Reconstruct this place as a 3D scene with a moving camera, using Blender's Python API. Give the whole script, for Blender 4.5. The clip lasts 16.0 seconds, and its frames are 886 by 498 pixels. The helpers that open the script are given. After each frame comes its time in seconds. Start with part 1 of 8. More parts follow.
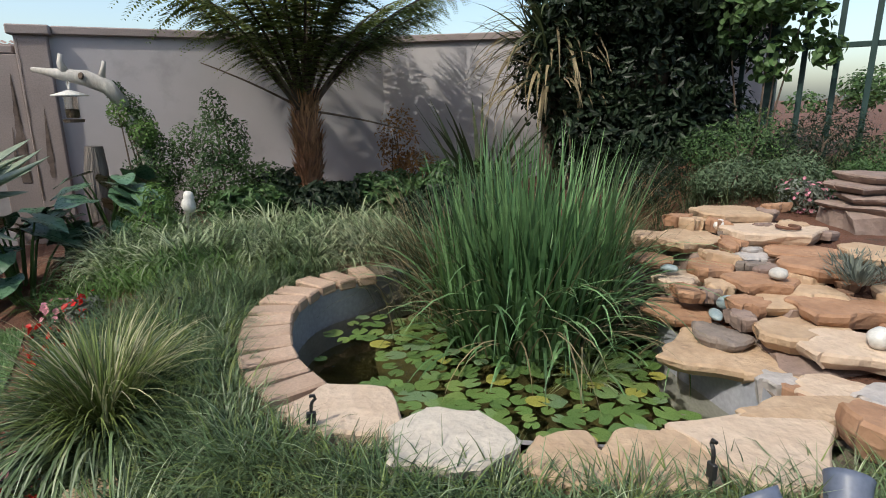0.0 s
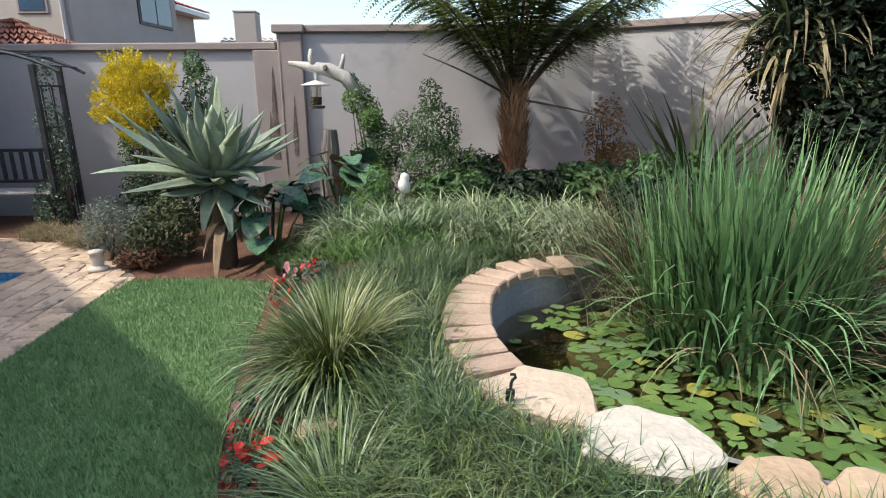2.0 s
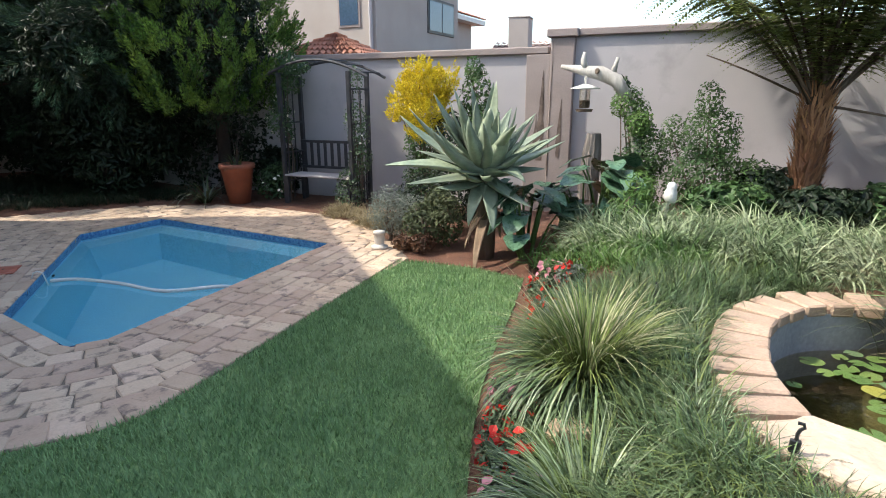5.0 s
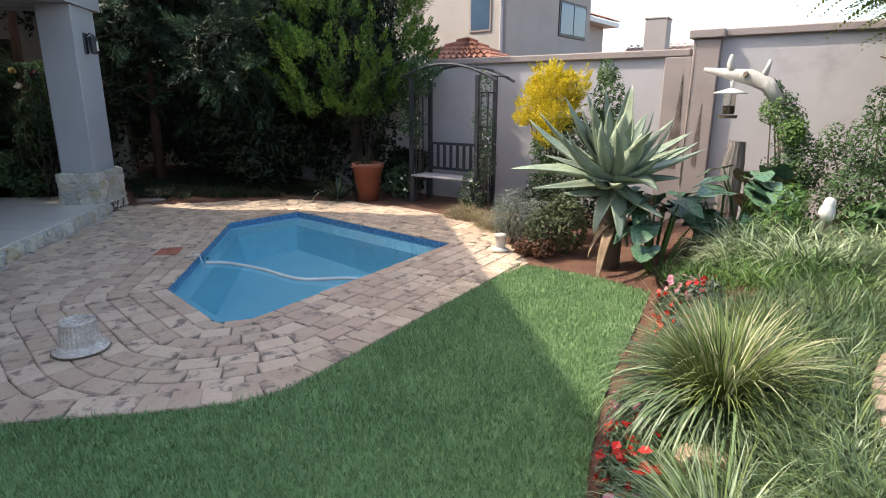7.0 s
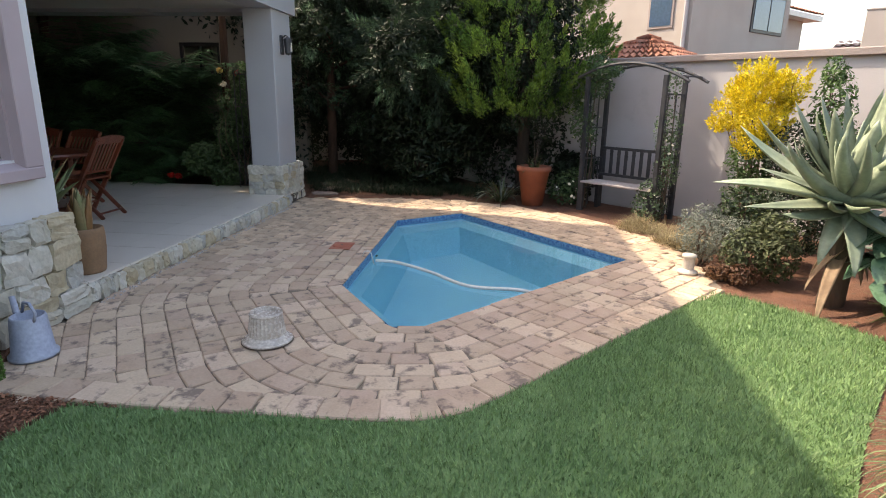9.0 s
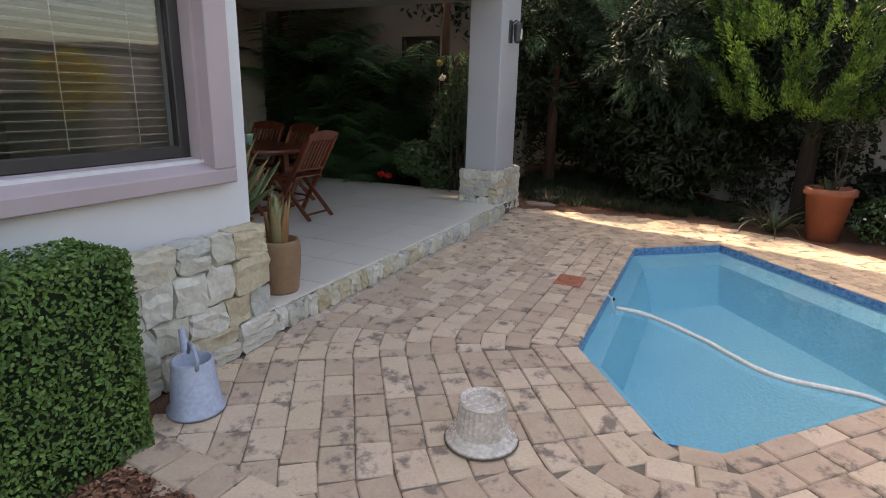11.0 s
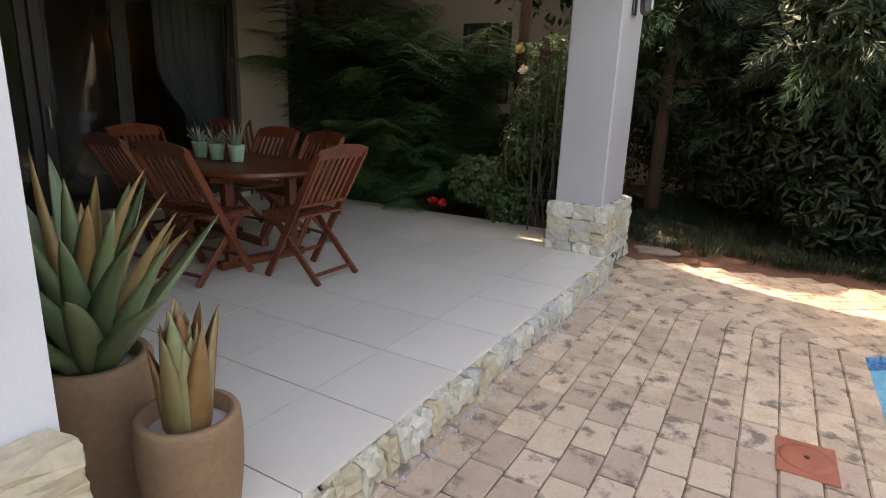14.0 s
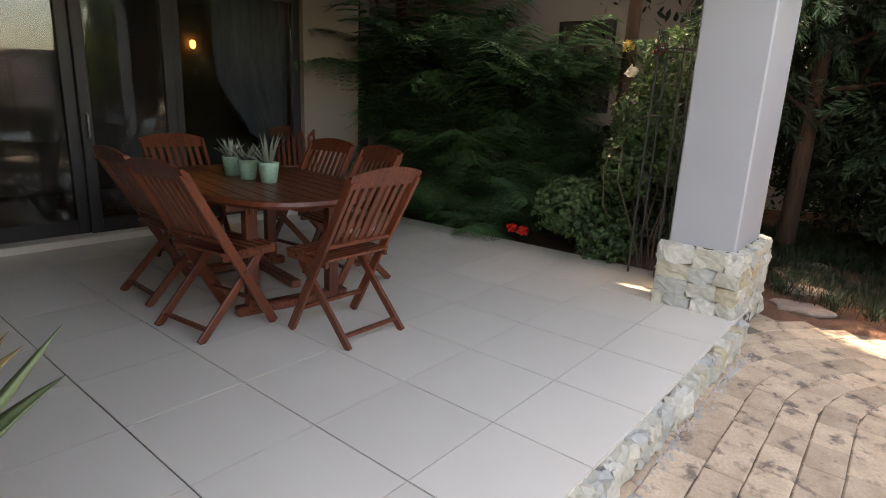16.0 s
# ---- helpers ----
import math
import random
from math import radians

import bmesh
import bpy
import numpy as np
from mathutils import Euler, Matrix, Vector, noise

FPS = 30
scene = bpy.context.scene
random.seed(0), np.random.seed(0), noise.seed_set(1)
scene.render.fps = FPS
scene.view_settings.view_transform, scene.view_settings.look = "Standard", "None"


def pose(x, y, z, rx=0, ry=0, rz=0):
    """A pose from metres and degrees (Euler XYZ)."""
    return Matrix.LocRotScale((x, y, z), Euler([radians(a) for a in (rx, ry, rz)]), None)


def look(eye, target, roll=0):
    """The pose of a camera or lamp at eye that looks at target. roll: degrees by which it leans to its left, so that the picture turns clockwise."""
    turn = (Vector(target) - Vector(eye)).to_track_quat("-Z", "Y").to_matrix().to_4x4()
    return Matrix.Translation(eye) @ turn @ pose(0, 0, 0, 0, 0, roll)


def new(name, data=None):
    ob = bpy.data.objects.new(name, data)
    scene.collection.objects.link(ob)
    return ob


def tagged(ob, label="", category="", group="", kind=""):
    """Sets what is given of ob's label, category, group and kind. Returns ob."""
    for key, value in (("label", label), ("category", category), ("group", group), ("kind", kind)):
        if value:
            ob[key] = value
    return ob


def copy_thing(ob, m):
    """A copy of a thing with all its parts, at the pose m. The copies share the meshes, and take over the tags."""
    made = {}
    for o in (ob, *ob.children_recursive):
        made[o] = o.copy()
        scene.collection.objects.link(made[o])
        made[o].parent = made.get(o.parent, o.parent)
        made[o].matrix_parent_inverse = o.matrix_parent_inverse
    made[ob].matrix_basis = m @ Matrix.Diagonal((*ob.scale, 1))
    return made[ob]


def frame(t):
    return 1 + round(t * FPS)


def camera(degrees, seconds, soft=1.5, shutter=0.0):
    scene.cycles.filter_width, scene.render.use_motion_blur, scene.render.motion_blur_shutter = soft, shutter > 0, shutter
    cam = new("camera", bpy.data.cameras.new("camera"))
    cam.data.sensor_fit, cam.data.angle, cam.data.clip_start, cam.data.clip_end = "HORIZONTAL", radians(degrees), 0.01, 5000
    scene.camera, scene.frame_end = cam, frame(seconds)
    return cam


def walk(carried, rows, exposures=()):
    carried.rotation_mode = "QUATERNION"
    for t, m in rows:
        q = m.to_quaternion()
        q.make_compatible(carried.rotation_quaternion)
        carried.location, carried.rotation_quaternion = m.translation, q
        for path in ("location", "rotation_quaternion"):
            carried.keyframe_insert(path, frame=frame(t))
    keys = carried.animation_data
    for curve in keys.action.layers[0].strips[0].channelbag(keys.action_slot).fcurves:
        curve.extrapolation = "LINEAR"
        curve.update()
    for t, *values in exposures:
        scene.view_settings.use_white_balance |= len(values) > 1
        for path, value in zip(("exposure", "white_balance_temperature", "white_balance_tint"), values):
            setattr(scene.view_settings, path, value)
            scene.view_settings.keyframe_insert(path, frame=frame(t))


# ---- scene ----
cam = camera(75.7, 16.0, soft=1.0)
METRES, EYE, TILT, LEAN, TURN = 5.5, 1.5, 0.4, 1.4, 0.0
ROWS = [
    (0.0, 0.0, 0.0, 0.0, 0.22, -14.7, -0.84),
    (0.5, -0.0028, -0.0026, -0.0006, 5.35, -15.35, -0.82),
    (1.0, -0.0055, -0.0068, 0.0008, 10.28, -15.75, -0.79),
    (1.5, -0.0095, -0.0099, 0.0017, 15.16, -16.0, -0.8),
    (2.0, -0.0129, -0.0124, 0.0022, 19.56, -16.13, -0.73),
    (2.5, -0.0169, -0.0158, 0.0033, 23.41, -16.23, -0.75),
    (3.0, -0.0202, -0.0176, 0.0034, 27.22, -16.24, -0.73),
    (3.5, -0.024, -0.0191, 0.0038, 31.39, -16.29, -0.69),
    (4.0, -0.0263, -0.0213, 0.0044, 35.75, -16.31, -0.63),
    (4.5, -0.0289, -0.0247, 0.0052, 39.94, -16.3, -0.59),
    (5.0, -0.0301, -0.0292, 0.006, 44.1, -16.3, -0.59),
    (7.5, -0.0414, -0.0416, 0.0063, 58.64, -16.08, -0.75),
    (8.0, -0.0535, -0.0443, 0.0064, 61.6, -16.1, -0.83),
    (8.5, -0.0788, -0.0499, 0.0066, 65.59, -16.15, -0.9),
    (9.0, -0.1131, -0.0594, 0.0048, 70.79, -16.27, -0.97),
    (9.5, -0.1618, -0.0617, 0.004, 77.78, -16.37, -0.94),
    (10.0, -0.2212, -0.0661, -0.0011, 83.59, -16.46, -0.89),
    (12.5, -0.5873, -0.1042, -0.0313, 93.57, -16.36, -1.25),
    (13.0, -0.6535, -0.1125, -0.0356, 93.99, -16.22, -1.36),
    (13.5, -0.7239, -0.12, -0.0359, 94.86, -16.18, -1.43),
    (14.0, -0.7869, -0.1316, -0.0393, 95.55, -16.07, -1.53),
    (14.5, -0.8507, -0.1356, -0.0421, 96.26, -15.9, -1.61),
    (15.0, -0.9043, -0.1345, -0.0448, 97.98, -15.81, -1.6),
    (15.5, -0.9465, -0.1353, -0.0422, 100.62, -15.77, -1.64),
    (16.0, -0.9711, -0.1365, -0.0408, 104.69, -15.68, -1.65),
]
walk(cam, [(t, pose(0, 0, EYE, TILT, LEAN, TURN) @ pose(METRES * x, METRES * y, METRES * z, 90 + pitch, roll, yaw)) for t, x, y, z, yaw, pitch, roll in ROWS],
     [(0, 0.68, 6650, 5), (2, 1.22, 6600, 4), (3.5, 1.35, 6600, 4), (5, 1.60, 6700, 5), (7.5, 1.80, 7300, 8), (9, 2.04, 8150, 11), (12.5, 2.45, 9700, 15), (16, 3.25, 10300, 16)])

# ---- daylight ----
SUN_TO = Vector((-0.455, -0.455, 0.766)).normalized()
world = bpy.data.worlds.new("World")
scene.world = world
world.use_nodes = True
sky = world.node_tree.nodes.new("ShaderNodeTexSky")
sky.sky_type, sky.sun_disc = "NISHITA", False
sky.sun_elevation, sky.sun_rotation = math.asin(SUN_TO.z), math.atan2(SUN_TO.x, SUN_TO.y)
sky.air_density, sky.dust_density, sky.ozone_density = 1.0, 2.5, 1.0
back = world.node_tree.nodes["Background"]
world.node_tree.links.new(sky.outputs[0], back.inputs[0])
back.inputs[1].default_value = 0.15
sun = new("sun", bpy.data.lights.new("sun", "SUN"))
sun.data.energy, sun.data.angle, sun.data.color = 1.85, radians(0.6), (1.0, 0.96, 0.90)
sun.matrix_world = look(SUN_TO * 40, (0, 0, 0))

# ---- building tools ----
rng = np.random.default_rng(7)
HOUSE = pose(-1.556, -3.312, 0, 0, 0, 154.8)  # x along the facade, y into the house


def np_mesh(name, verts, faces, mat, smooth=False):
    """A mesh from arrays; faces is an array of triangles or of quads."""
    me = bpy.data.meshes.new(name)
    verts, faces = np.asarray(verts, dtype=np.float32), np.asarray(faces, dtype=np.int32)
    k = faces.shape[1]
    me.vertices.add(len(verts)), me.loops.add(faces.size), me.polygons.add(len(faces))
    me.vertices.foreach_set("co", verts.ravel())
    me.loops.foreach_set("vertex_index", faces.ravel())
    me.polygons.foreach_set("loop_start", np.arange(0, faces.size, k, dtype=np.int32))
    me.polygons.foreach_set("use_smooth", np.full(len(faces), smooth))
    me.update(calc_edges=True)
    me.validate()
    if mat:
        me.materials.append(mat)
    return me


def child(name, me, parent, label="", m=None):
    ob = new(name, me)
    ob.parent = parent
    if m is not None:
        ob.matrix_basis = m
    if label:
        ob["label"] = label
    return ob


def bm_mesh(name, bm, material, smooth=False):
    me = bpy.data.meshes.new(name)
    bm.to_mesh(me)
    bm.free()
    if smooth:
        me.polygons.foreach_set("use_smooth", np.full(len(me.polygons), True))
    me.materials.append(material)
    return me


def part(name, bm, material, parent, label="", smooth=False):
    return child(name, bm_mesh(name, bm, material, smooth), parent, label)


def thing(name, m, label, category, group="", kind=""):
    ob = new(name)
    ob.empty_display_size = 0.1
    ob.matrix_world = m
    return tagged(ob, label, category, group, kind)


def solid(name, bm, material, label, category="", kind="", m=None, smooth=False, group=""):
    ob = new(name, bm_mesh(name, bm, material, smooth))
    if m is not None:
        ob.matrix_world = m
    return tagged(ob, label, category, group, kind)


def add_box(bm, x0, x1, y0, y1, z0, z1, bevel=0.0, m=None, segments=1):
    vs = bmesh.ops.create_cube(bm, size=1)["verts"]
    bmesh.ops.scale(bm, vec=(x1 - x0, y1 - y0, z1 - z0), verts=vs)
    bmesh.ops.translate(bm, vec=((x0 + x1) / 2, (y0 + y1) / 2, (z0 + z1) / 2), verts=vs)
    if bevel:
        es = list({e for v in vs for e in v.link_edges})
        out = bmesh.ops.bevel(bm, geom=es, offset=bevel, segments=segments, profile=0.5, affect="EDGES")
        vs = list({v for f in out["faces"] for v in f.verts} | {v for v in vs if v.is_valid})
    if m is not None:
        bmesh.ops.transform(bm, matrix=m, verts=vs)
    return bm


def box(x0, x1, y0, y1, z0, z1, bevel=0.0, m=None, segments=1):
    return add_box(bmesh.new(), x0, x1, y0, y1, z0, z1, bevel, m, segments)


def add_tube(bm, points, radii, sides=8, cap=True):
    """A tapered tube along points."""
    rings, pts = [], [Vector(p) for p in points]
    if not hasattr(radii, "__len__"):
        radii = [radii] * len(pts)
    side = None
    for i, p in enumerate(pts):
        d = (pts[min(i + 1, len(pts) - 1)] - pts[max(i - 1, 0)]).normalized()
        if side is None:
            side = d.orthogonal().normalized()
        side = (side - d * side.dot(d)).normalized()
        up = d.cross(side)
        rings.append([bm.verts.new(p + (side * math.cos(a) + up * math.sin(a)) * radii[i]) for a in np.linspace(0, 2 * math.pi, sides, endpoint=False)])
    for r0, r1 in zip(rings, rings[1:]):
        for k in range(sides):
            bm.faces.new((r0[k], r0[(k + 1) % sides], r1[(k + 1) % sides], r1[k]))
    if cap:
        bm.faces.new(rings[0][::-1])
        bm.faces.new(rings[-1])
    return bm


def tube(points, radii, sides=8, cap=True):
    return add_tube(bmesh.new(), points, radii, sides, cap)


def lathe(profile, sides=24, bm=None):
    """Turns (radius, height) pairs about the z axis."""
    bm = bm or bmesh.new()
    rings = []
    for r, z in profile:
        rings.append([bm.verts.new((r * math.cos(a), r * math.sin(a), z)) for a in np.linspace(0, 2 * math.pi, sides, endpoint=False)] if r > 1e-5 else [bm.verts.new((0, 0, z))])
    for r0, r1 in zip(rings, rings[1:]):
        for k in range(sides):
            k2 = (k + 1) % sides
            if len(r0) == 1 and len(r1) > 1:
                bm.faces.new((r0[0], r1[k2], r1[k]))
            elif len(r1) == 1 and len(r0) > 1:
                bm.faces.new((r0[k], r0[k2], r1[0]))
            elif len(r0) > 1:
                bm.faces.new((r0[k], r0[k2], r1[k2], r1[k]))
    bmesh.ops.recalc_face_normals(bm, faces=bm.faces)
    return bm


def slab_bm(outline, z0, z1, bevel=0.02, wob=0.0, seed=0):
    """A flat stone: an outline pulled up from z0 to z1, its upper edge worn."""
    bm = bmesh.new()
    pts = [Vector((x, y)) for x, y in outline]
    mid = sum(pts, Vector((0, 0))) / len(pts)
    levels = ((z0, 0.80), (z0 + (z1 - z0) * 0.5, 0.97), (z1 - bevel, 1.0), (z1, 1 - bevel / max(0.05, (pts[0] - mid).length)))
    rings = []
    for z, k in levels:
        ring = []
        for p in pts:
            q = mid + (p - mid) * k
            w = noise.noise(Vector((q.x * 9 + seed, q.y * 9, z * 14))) * wob
            d = (p - mid).normalized()
            ring.append(bm.verts.new((q.x + d.x * w, q.y + d.y * w, z + (noise.noise(Vector((q.x * 5, q.y * 5 + seed, 2))) * wob * 0.5 if z > z0 else 0))))
        rings.append(ring)
    n = len(pts)
    for r0, r1 in zip(rings, rings[1:]):
        for k in range(n):
            bm.faces.new((r0[k], r0[(k + 1) % n], r1[(k + 1) % n], r1[k]))
    top = bm.verts.new((mid.x, mid.y, z1 + wob * 0.25))
    for k in range(n):
        bm.faces.new((rings[-1][k], rings[-1][(k + 1) % n], top))
    bm.faces.new(rings[0][::-1])
    return bm


def rock_bm(sx, sy, sz, seed, rough=0.16, cuts=3):
    """A roughly squared building stone of that size about the origin."""
    bm = bmesh.new()
    bmesh.ops.create_cube(bm, size=1)
    bmesh.ops.subdivide_edges(bm, edges=bm.edges[:], cuts=cuts, use_grid_fill=True)
    for v in bm.verts:
        p = v.co.copy()
        r = max(abs(p.x), abs(p.y), abs(p.z)) / max(p.length, 1e-6)
        p = p * (0.70 + 0.30 * r) * 1.06
        q = noise.noise_vector(p * 2.3 + Vector((seed * 3.7, seed * 1.3, 0)))
        v.co = Vector((p.x * sx, p.y * sy, p.z * sz)) + (q + 0.4 * noise.noise_vector(p * 6.1 + Vector((seed, 0, seed * 2.1)))) * rough * min(sx, sy, sz)
    return bm


def inside(px, py, poly):
    """Which of the points lie in the polygon."""
    px, py = np.asarray(px, float), np.asarray(py, float)
    hit = np.zeros(px.shape, bool)
    for (x0, y0), (x1, y1) in zip(poly, poly[1:] + poly[:1]):
        if y0 == y1:
            continue
        cross = (y0 > py) != (y1 > py)
        hit ^= cross & (px < (x1 - x0) * (py - y0) / (y1 - y0) + x0)
    return hit


def edge_distance(px, py, poly, closed=True):
    """Distance to a polygon's outline."""
    px, py = np.asarray(px, float), np.asarray(py, float)
    best = np.full(px.shape, 1e9)
    ends = list(zip(poly, poly[1:] + poly[:1])) if closed else list(zip(poly, poly[1:]))
    for (x0, y0), (x1, y1) in ends:
        dx, dy = x1 - x0, y1 - y0
        t = np.clip(((px - x0) * dx + (py - y0) * dy) / (dx * dx + dy * dy), 0, 1)
        best = np.minimum(best, np.hypot(px - x0 - t * dx, py - y0 - t * dy))
    return best


def curve_points(points, step=0.05, closed=False):
    """A smooth line through the given corners."""
    p = [Vector(q) for q in points]
    n, out = len(p), []
    for i in range(n if closed else n - 1):
        a, b, c, d = (p[(i + k) % n] if closed else p[min(max(i + k, 0), n - 1)] for k in (-1, 0, 1, 2))
        m = max(2, int((c - b).length / step))
        for k in range(m):
            t = k / m
            out.append(0.5 * (2 * b + (c - a) * t + (2 * a - 5 * b + 4 * c - d) * t * t + (3 * b - a - 3 * c + d) * t ** 3))
    if not closed:
        out.append(p[-1])
    return [tuple(q) for q in out]


def scatter(poly, n, keep=None):
    """n random places in a polygon."""
    xs, ys = [q[0] for q in poly], [q[1] for q in poly]
    got = np.zeros((0, 2))
    while len(got) < n:
        p = rng.uniform((min(xs), min(ys)), (max(xs), max(ys)), (n * 2, 2))
        p = p[inside(p[:, 0], p[:, 1], poly)]
        if keep is not None:
            p = p[keep(p[:, 0], p[:, 1])]
        got = np.vstack((got, p))
    return got[:n]


def blades(base, heading, length, width, rise, droop, segs=4, fold=0.0, tip=0.05):
    """Strap leaves: each starts at base, climbs at the angle rise (radians) towards heading and bends over by droop."""
    base = np.asarray(base, float)
    n = len(base)
    heading, length, width, rise, droop = (np.broadcast_to(np.asarray(v, float), (n,)) for v in (heading, length, width, rise, droop))
    h = np.stack((np.cos(heading), np.sin(heading), np.zeros(n)), 1)
    s = np.stack((-np.sin(heading), np.cos(heading), np.zeros(n)), 1)
    pos, rows = base.copy(), []
    for k in range(segs + 1):
        t = k / segs
        w = width * (0.6 + 0.4 * min(1, t * 4)) * max(tip, 1 - t ** 2.2)
        rows.append(np.stack((pos - s * w[:, None] / 2, pos + s * w[:, None] / 2), 1))
        ang = rise - droop * (t + 0.5 / segs) ** 1.4
        step = h * np.cos(ang)[:, None] + np.array((0, 0, 1.0)) * np.sin(ang)[:, None]
        pos = pos + step * (length / segs)[:, None]
    v = np.stack(rows, 1).reshape(n, -1, 3)
    if fold:
        v[:, ::2, 2] += fold * width[:, None]
    m = v.shape[1]
    f = np.array([(2 * k, 2 * k + 1, 2 * k + 3, 2 * k + 2) for k in range(segs)])
    faces = (np.arange(n)[:, None, None] * m + f[None]).reshape(-1, 4)
    return v.reshape(-1, 3), faces


def leaves(centre, normal, spin, length, width, cup=0.15):
    """Small pointed leaves of six corners about their centres."""
    centre, normal = np.asarray(centre, float), np.asarray(normal, float)
    n = len(centre)
    length, width, spin = (np.broadcast_to(np.asarray(v, float), (n,)) for v in (length, width, spin))
    normal = normal / np.maximum(np.linalg.norm(normal, axis=1, keepdims=True), 1e-6)
    ref = np.where(np.abs(normal[:, 2:3]) > 0.9, np.array((1.0, 0, 0)), np.array((0, 0, 1.0)))
    u = np.cross(normal, ref)
    u /= np.maximum(np.linalg.norm(u, axis=1, keepdims=True), 1e-6)
    w = np.cross(normal, u)
    a = u * np.cos(spin)[:, None] + w * np.sin(spin)[:, None]
    b = np.cross(normal, a)
    L, W = length[:, None], width[:, None]
    v = np.stack((centre - a * L / 2, centre - a * L * 0.15 + b * W / 2 + normal * W * cup, centre + a * L * 0.2 + b * W * 0.42 + normal * W * cup,
                  centre + a * L / 2, centre + a * L * 0.2 - b * W * 0.42 + normal * W * cup, centre - a * L * 0.15 - b * W / 2 + normal * W * cup), 1)
    f = np.array(((0, 1, 2, 3), (0, 3, 4, 5)))
    return v.reshape(-1, 3), (np.arange(n)[:, None, None] * 6 + f[None]).reshape(-1, 4)


def join(*pairs):
    """Several (verts, faces) arrays as one."""
    vs, fs, k = [], [], 0
    for v, f in pairs:
        vs.append(v), fs.append(f + k)
        k += len(v)
    return np.vstack(vs), np.vstack(fs)


def on_sphere(n):
    v = rng.normal(size=(n, 3))
    return v / np.linalg.norm(v, axis=1, keepdims=True)

# ---- materials ----
def material(name, c1, c2=None, rough=0.7, scale=8.0, fine=60.0, bump=0.2, metal=0.0, spots=None, spot_scale=3.0, spot_at=0.6, island=False, vary=0.0,
             translucent=0.0, coat=0.0, spec=0.5, stretch=(1, 1, 1), dist=0.004, piece=0.0, piece_colours=(), grain=0.16):
    """Two colours mixed by noise at two scales, with stains, a fine relief, and a change of tone from piece to piece."""
    mat = bpy.data.materials.new(name)
    mat.use_nodes = True
    nt, nodes = mat.node_tree, mat.node_tree.nodes
    link, bsdf = nt.links.new, nodes["Principled BSDF"]
    coord, mapping = nodes.new("ShaderNodeTexCoord"), nodes.new("ShaderNodeMapping")
    mapping.inputs["Scale"].default_value = stretch
    link(coord.outputs["Object"], mapping.inputs["Vector"])
    n1, n2 = nodes.new("ShaderNodeTexNoise"), nodes.new("ShaderNodeTexNoise")
    n1.inputs["Scale"].default_value, n1.inputs["Detail"].default_value = scale, 5
    n2.inputs["Scale"].default_value, n2.inputs["Detail"].default_value = fine, 4
    vec = mapping.outputs[0]
    if piece or piece_colours:
        info, shift = nodes.new("ShaderNodeObjectInfo"), nodes.new("ShaderNodeVectorMath")
        shift.operation = "MULTIPLY_ADD"
        link(info.outputs["Random"], shift.inputs[0])
        shift.inputs[1].default_value = (31, 17, 23)
        link(mapping.outputs[0], shift.inputs[2])
        vec = shift.outputs[0]
    for n in (n1, n2):
        link(vec, n.inputs["Vector"])
    ramp = nodes.new("ShaderNodeValToRGB")
    ramp.color_ramp.elements[0].position, ramp.color_ramp.elements[1].position = 0.32, 0.68
    ramp.color_ramp.elements[0].color, ramp.color_ramp.elements[1].color = (*c1, 1), (*(c2 or c1), 1)
    link(n1.outputs["Fac"], ramp.inputs["Fac"])
    colour = ramp.outputs[0]

    def mix(kind, fac, a, b):
        node = nodes.new("ShaderNodeMix")
        node.data_type, node.blend_type = "RGBA", kind
        for value, socket in ((fac, node.inputs[0]), (a, node.inputs[6]), (b, node.inputs[7])):
            if hasattr(value, "is_output"):
                link(value, socket)
            elif isinstance(value, tuple):
                socket.default_value = (*value, 1)
            else:
                socket.default_value = value
        return node.outputs[2]

    def ranged(value, a, b, lo, hi):
        node = nodes.new("ShaderNodeMapRange")
        link(value, node.inputs[0])
        for i, v in enumerate((a, b, lo, hi)):
            node.inputs[i + 1].default_value = v
        return node.outputs[0]

    if piece_colours:
        pr = nodes.new("ShaderNodeValToRGB")
        pr.color_ramp.interpolation = "CONSTANT"
        while len(pr.color_ramp.elements) < len(piece_colours):
            pr.color_ramp.elements.new(0.5)
        for i, c in enumerate(piece_colours):
            pr.color_ramp.elements[i].position, pr.color_ramp.elements[i].color = i / len(piece_colours), (*c, 1)
        link(info.outputs["Random"], pr.inputs["Fac"])
        colour = mix("MIX", 0.55, colour, pr.outputs[0])
    if island:
        geo = nodes.new("ShaderNodeNewGeometry")
        colour = mix("MULTIPLY", 1.0, colour, ranged(geo.outputs["Random Per Island"], 0, 1, 1 - vary, 1 + vary))
    if piece:
        colour = mix("MULTIPLY", 1.0, colour, ranged(info.outputs["Random"], 0, 1, 1 - piece, 1 + piece))
    colour = mix("MULTIPLY", 1.0, colour, ranged(n2.outputs["Fac"], 0.25, 0.75, 1 - grain, 1 + grain))
    if spots:
        n3 = nodes.new("ShaderNodeTexNoise")
        n3.inputs["Scale"].default_value, n3.inputs["Detail"].default_value, n3.inputs["Roughness"].default_value = spot_scale, 6, 0.65
        link(vec, n3.inputs["Vector"])
        colour = mix("MIX", ranged(n3.outputs["Fac"], spot_at, spot_at + 0.1, 0, 0.85), colour, spots)
    link(colour, bsdf.inputs["Base Color"])
    bsdf.inputs["Roughness"].default_value, bsdf.inputs["Metallic"].default_value = rough, metal
    bsdf.inputs["Specular IOR Level"].default_value = spec
    bsdf.inputs["Coat Weight"].default_value = coat
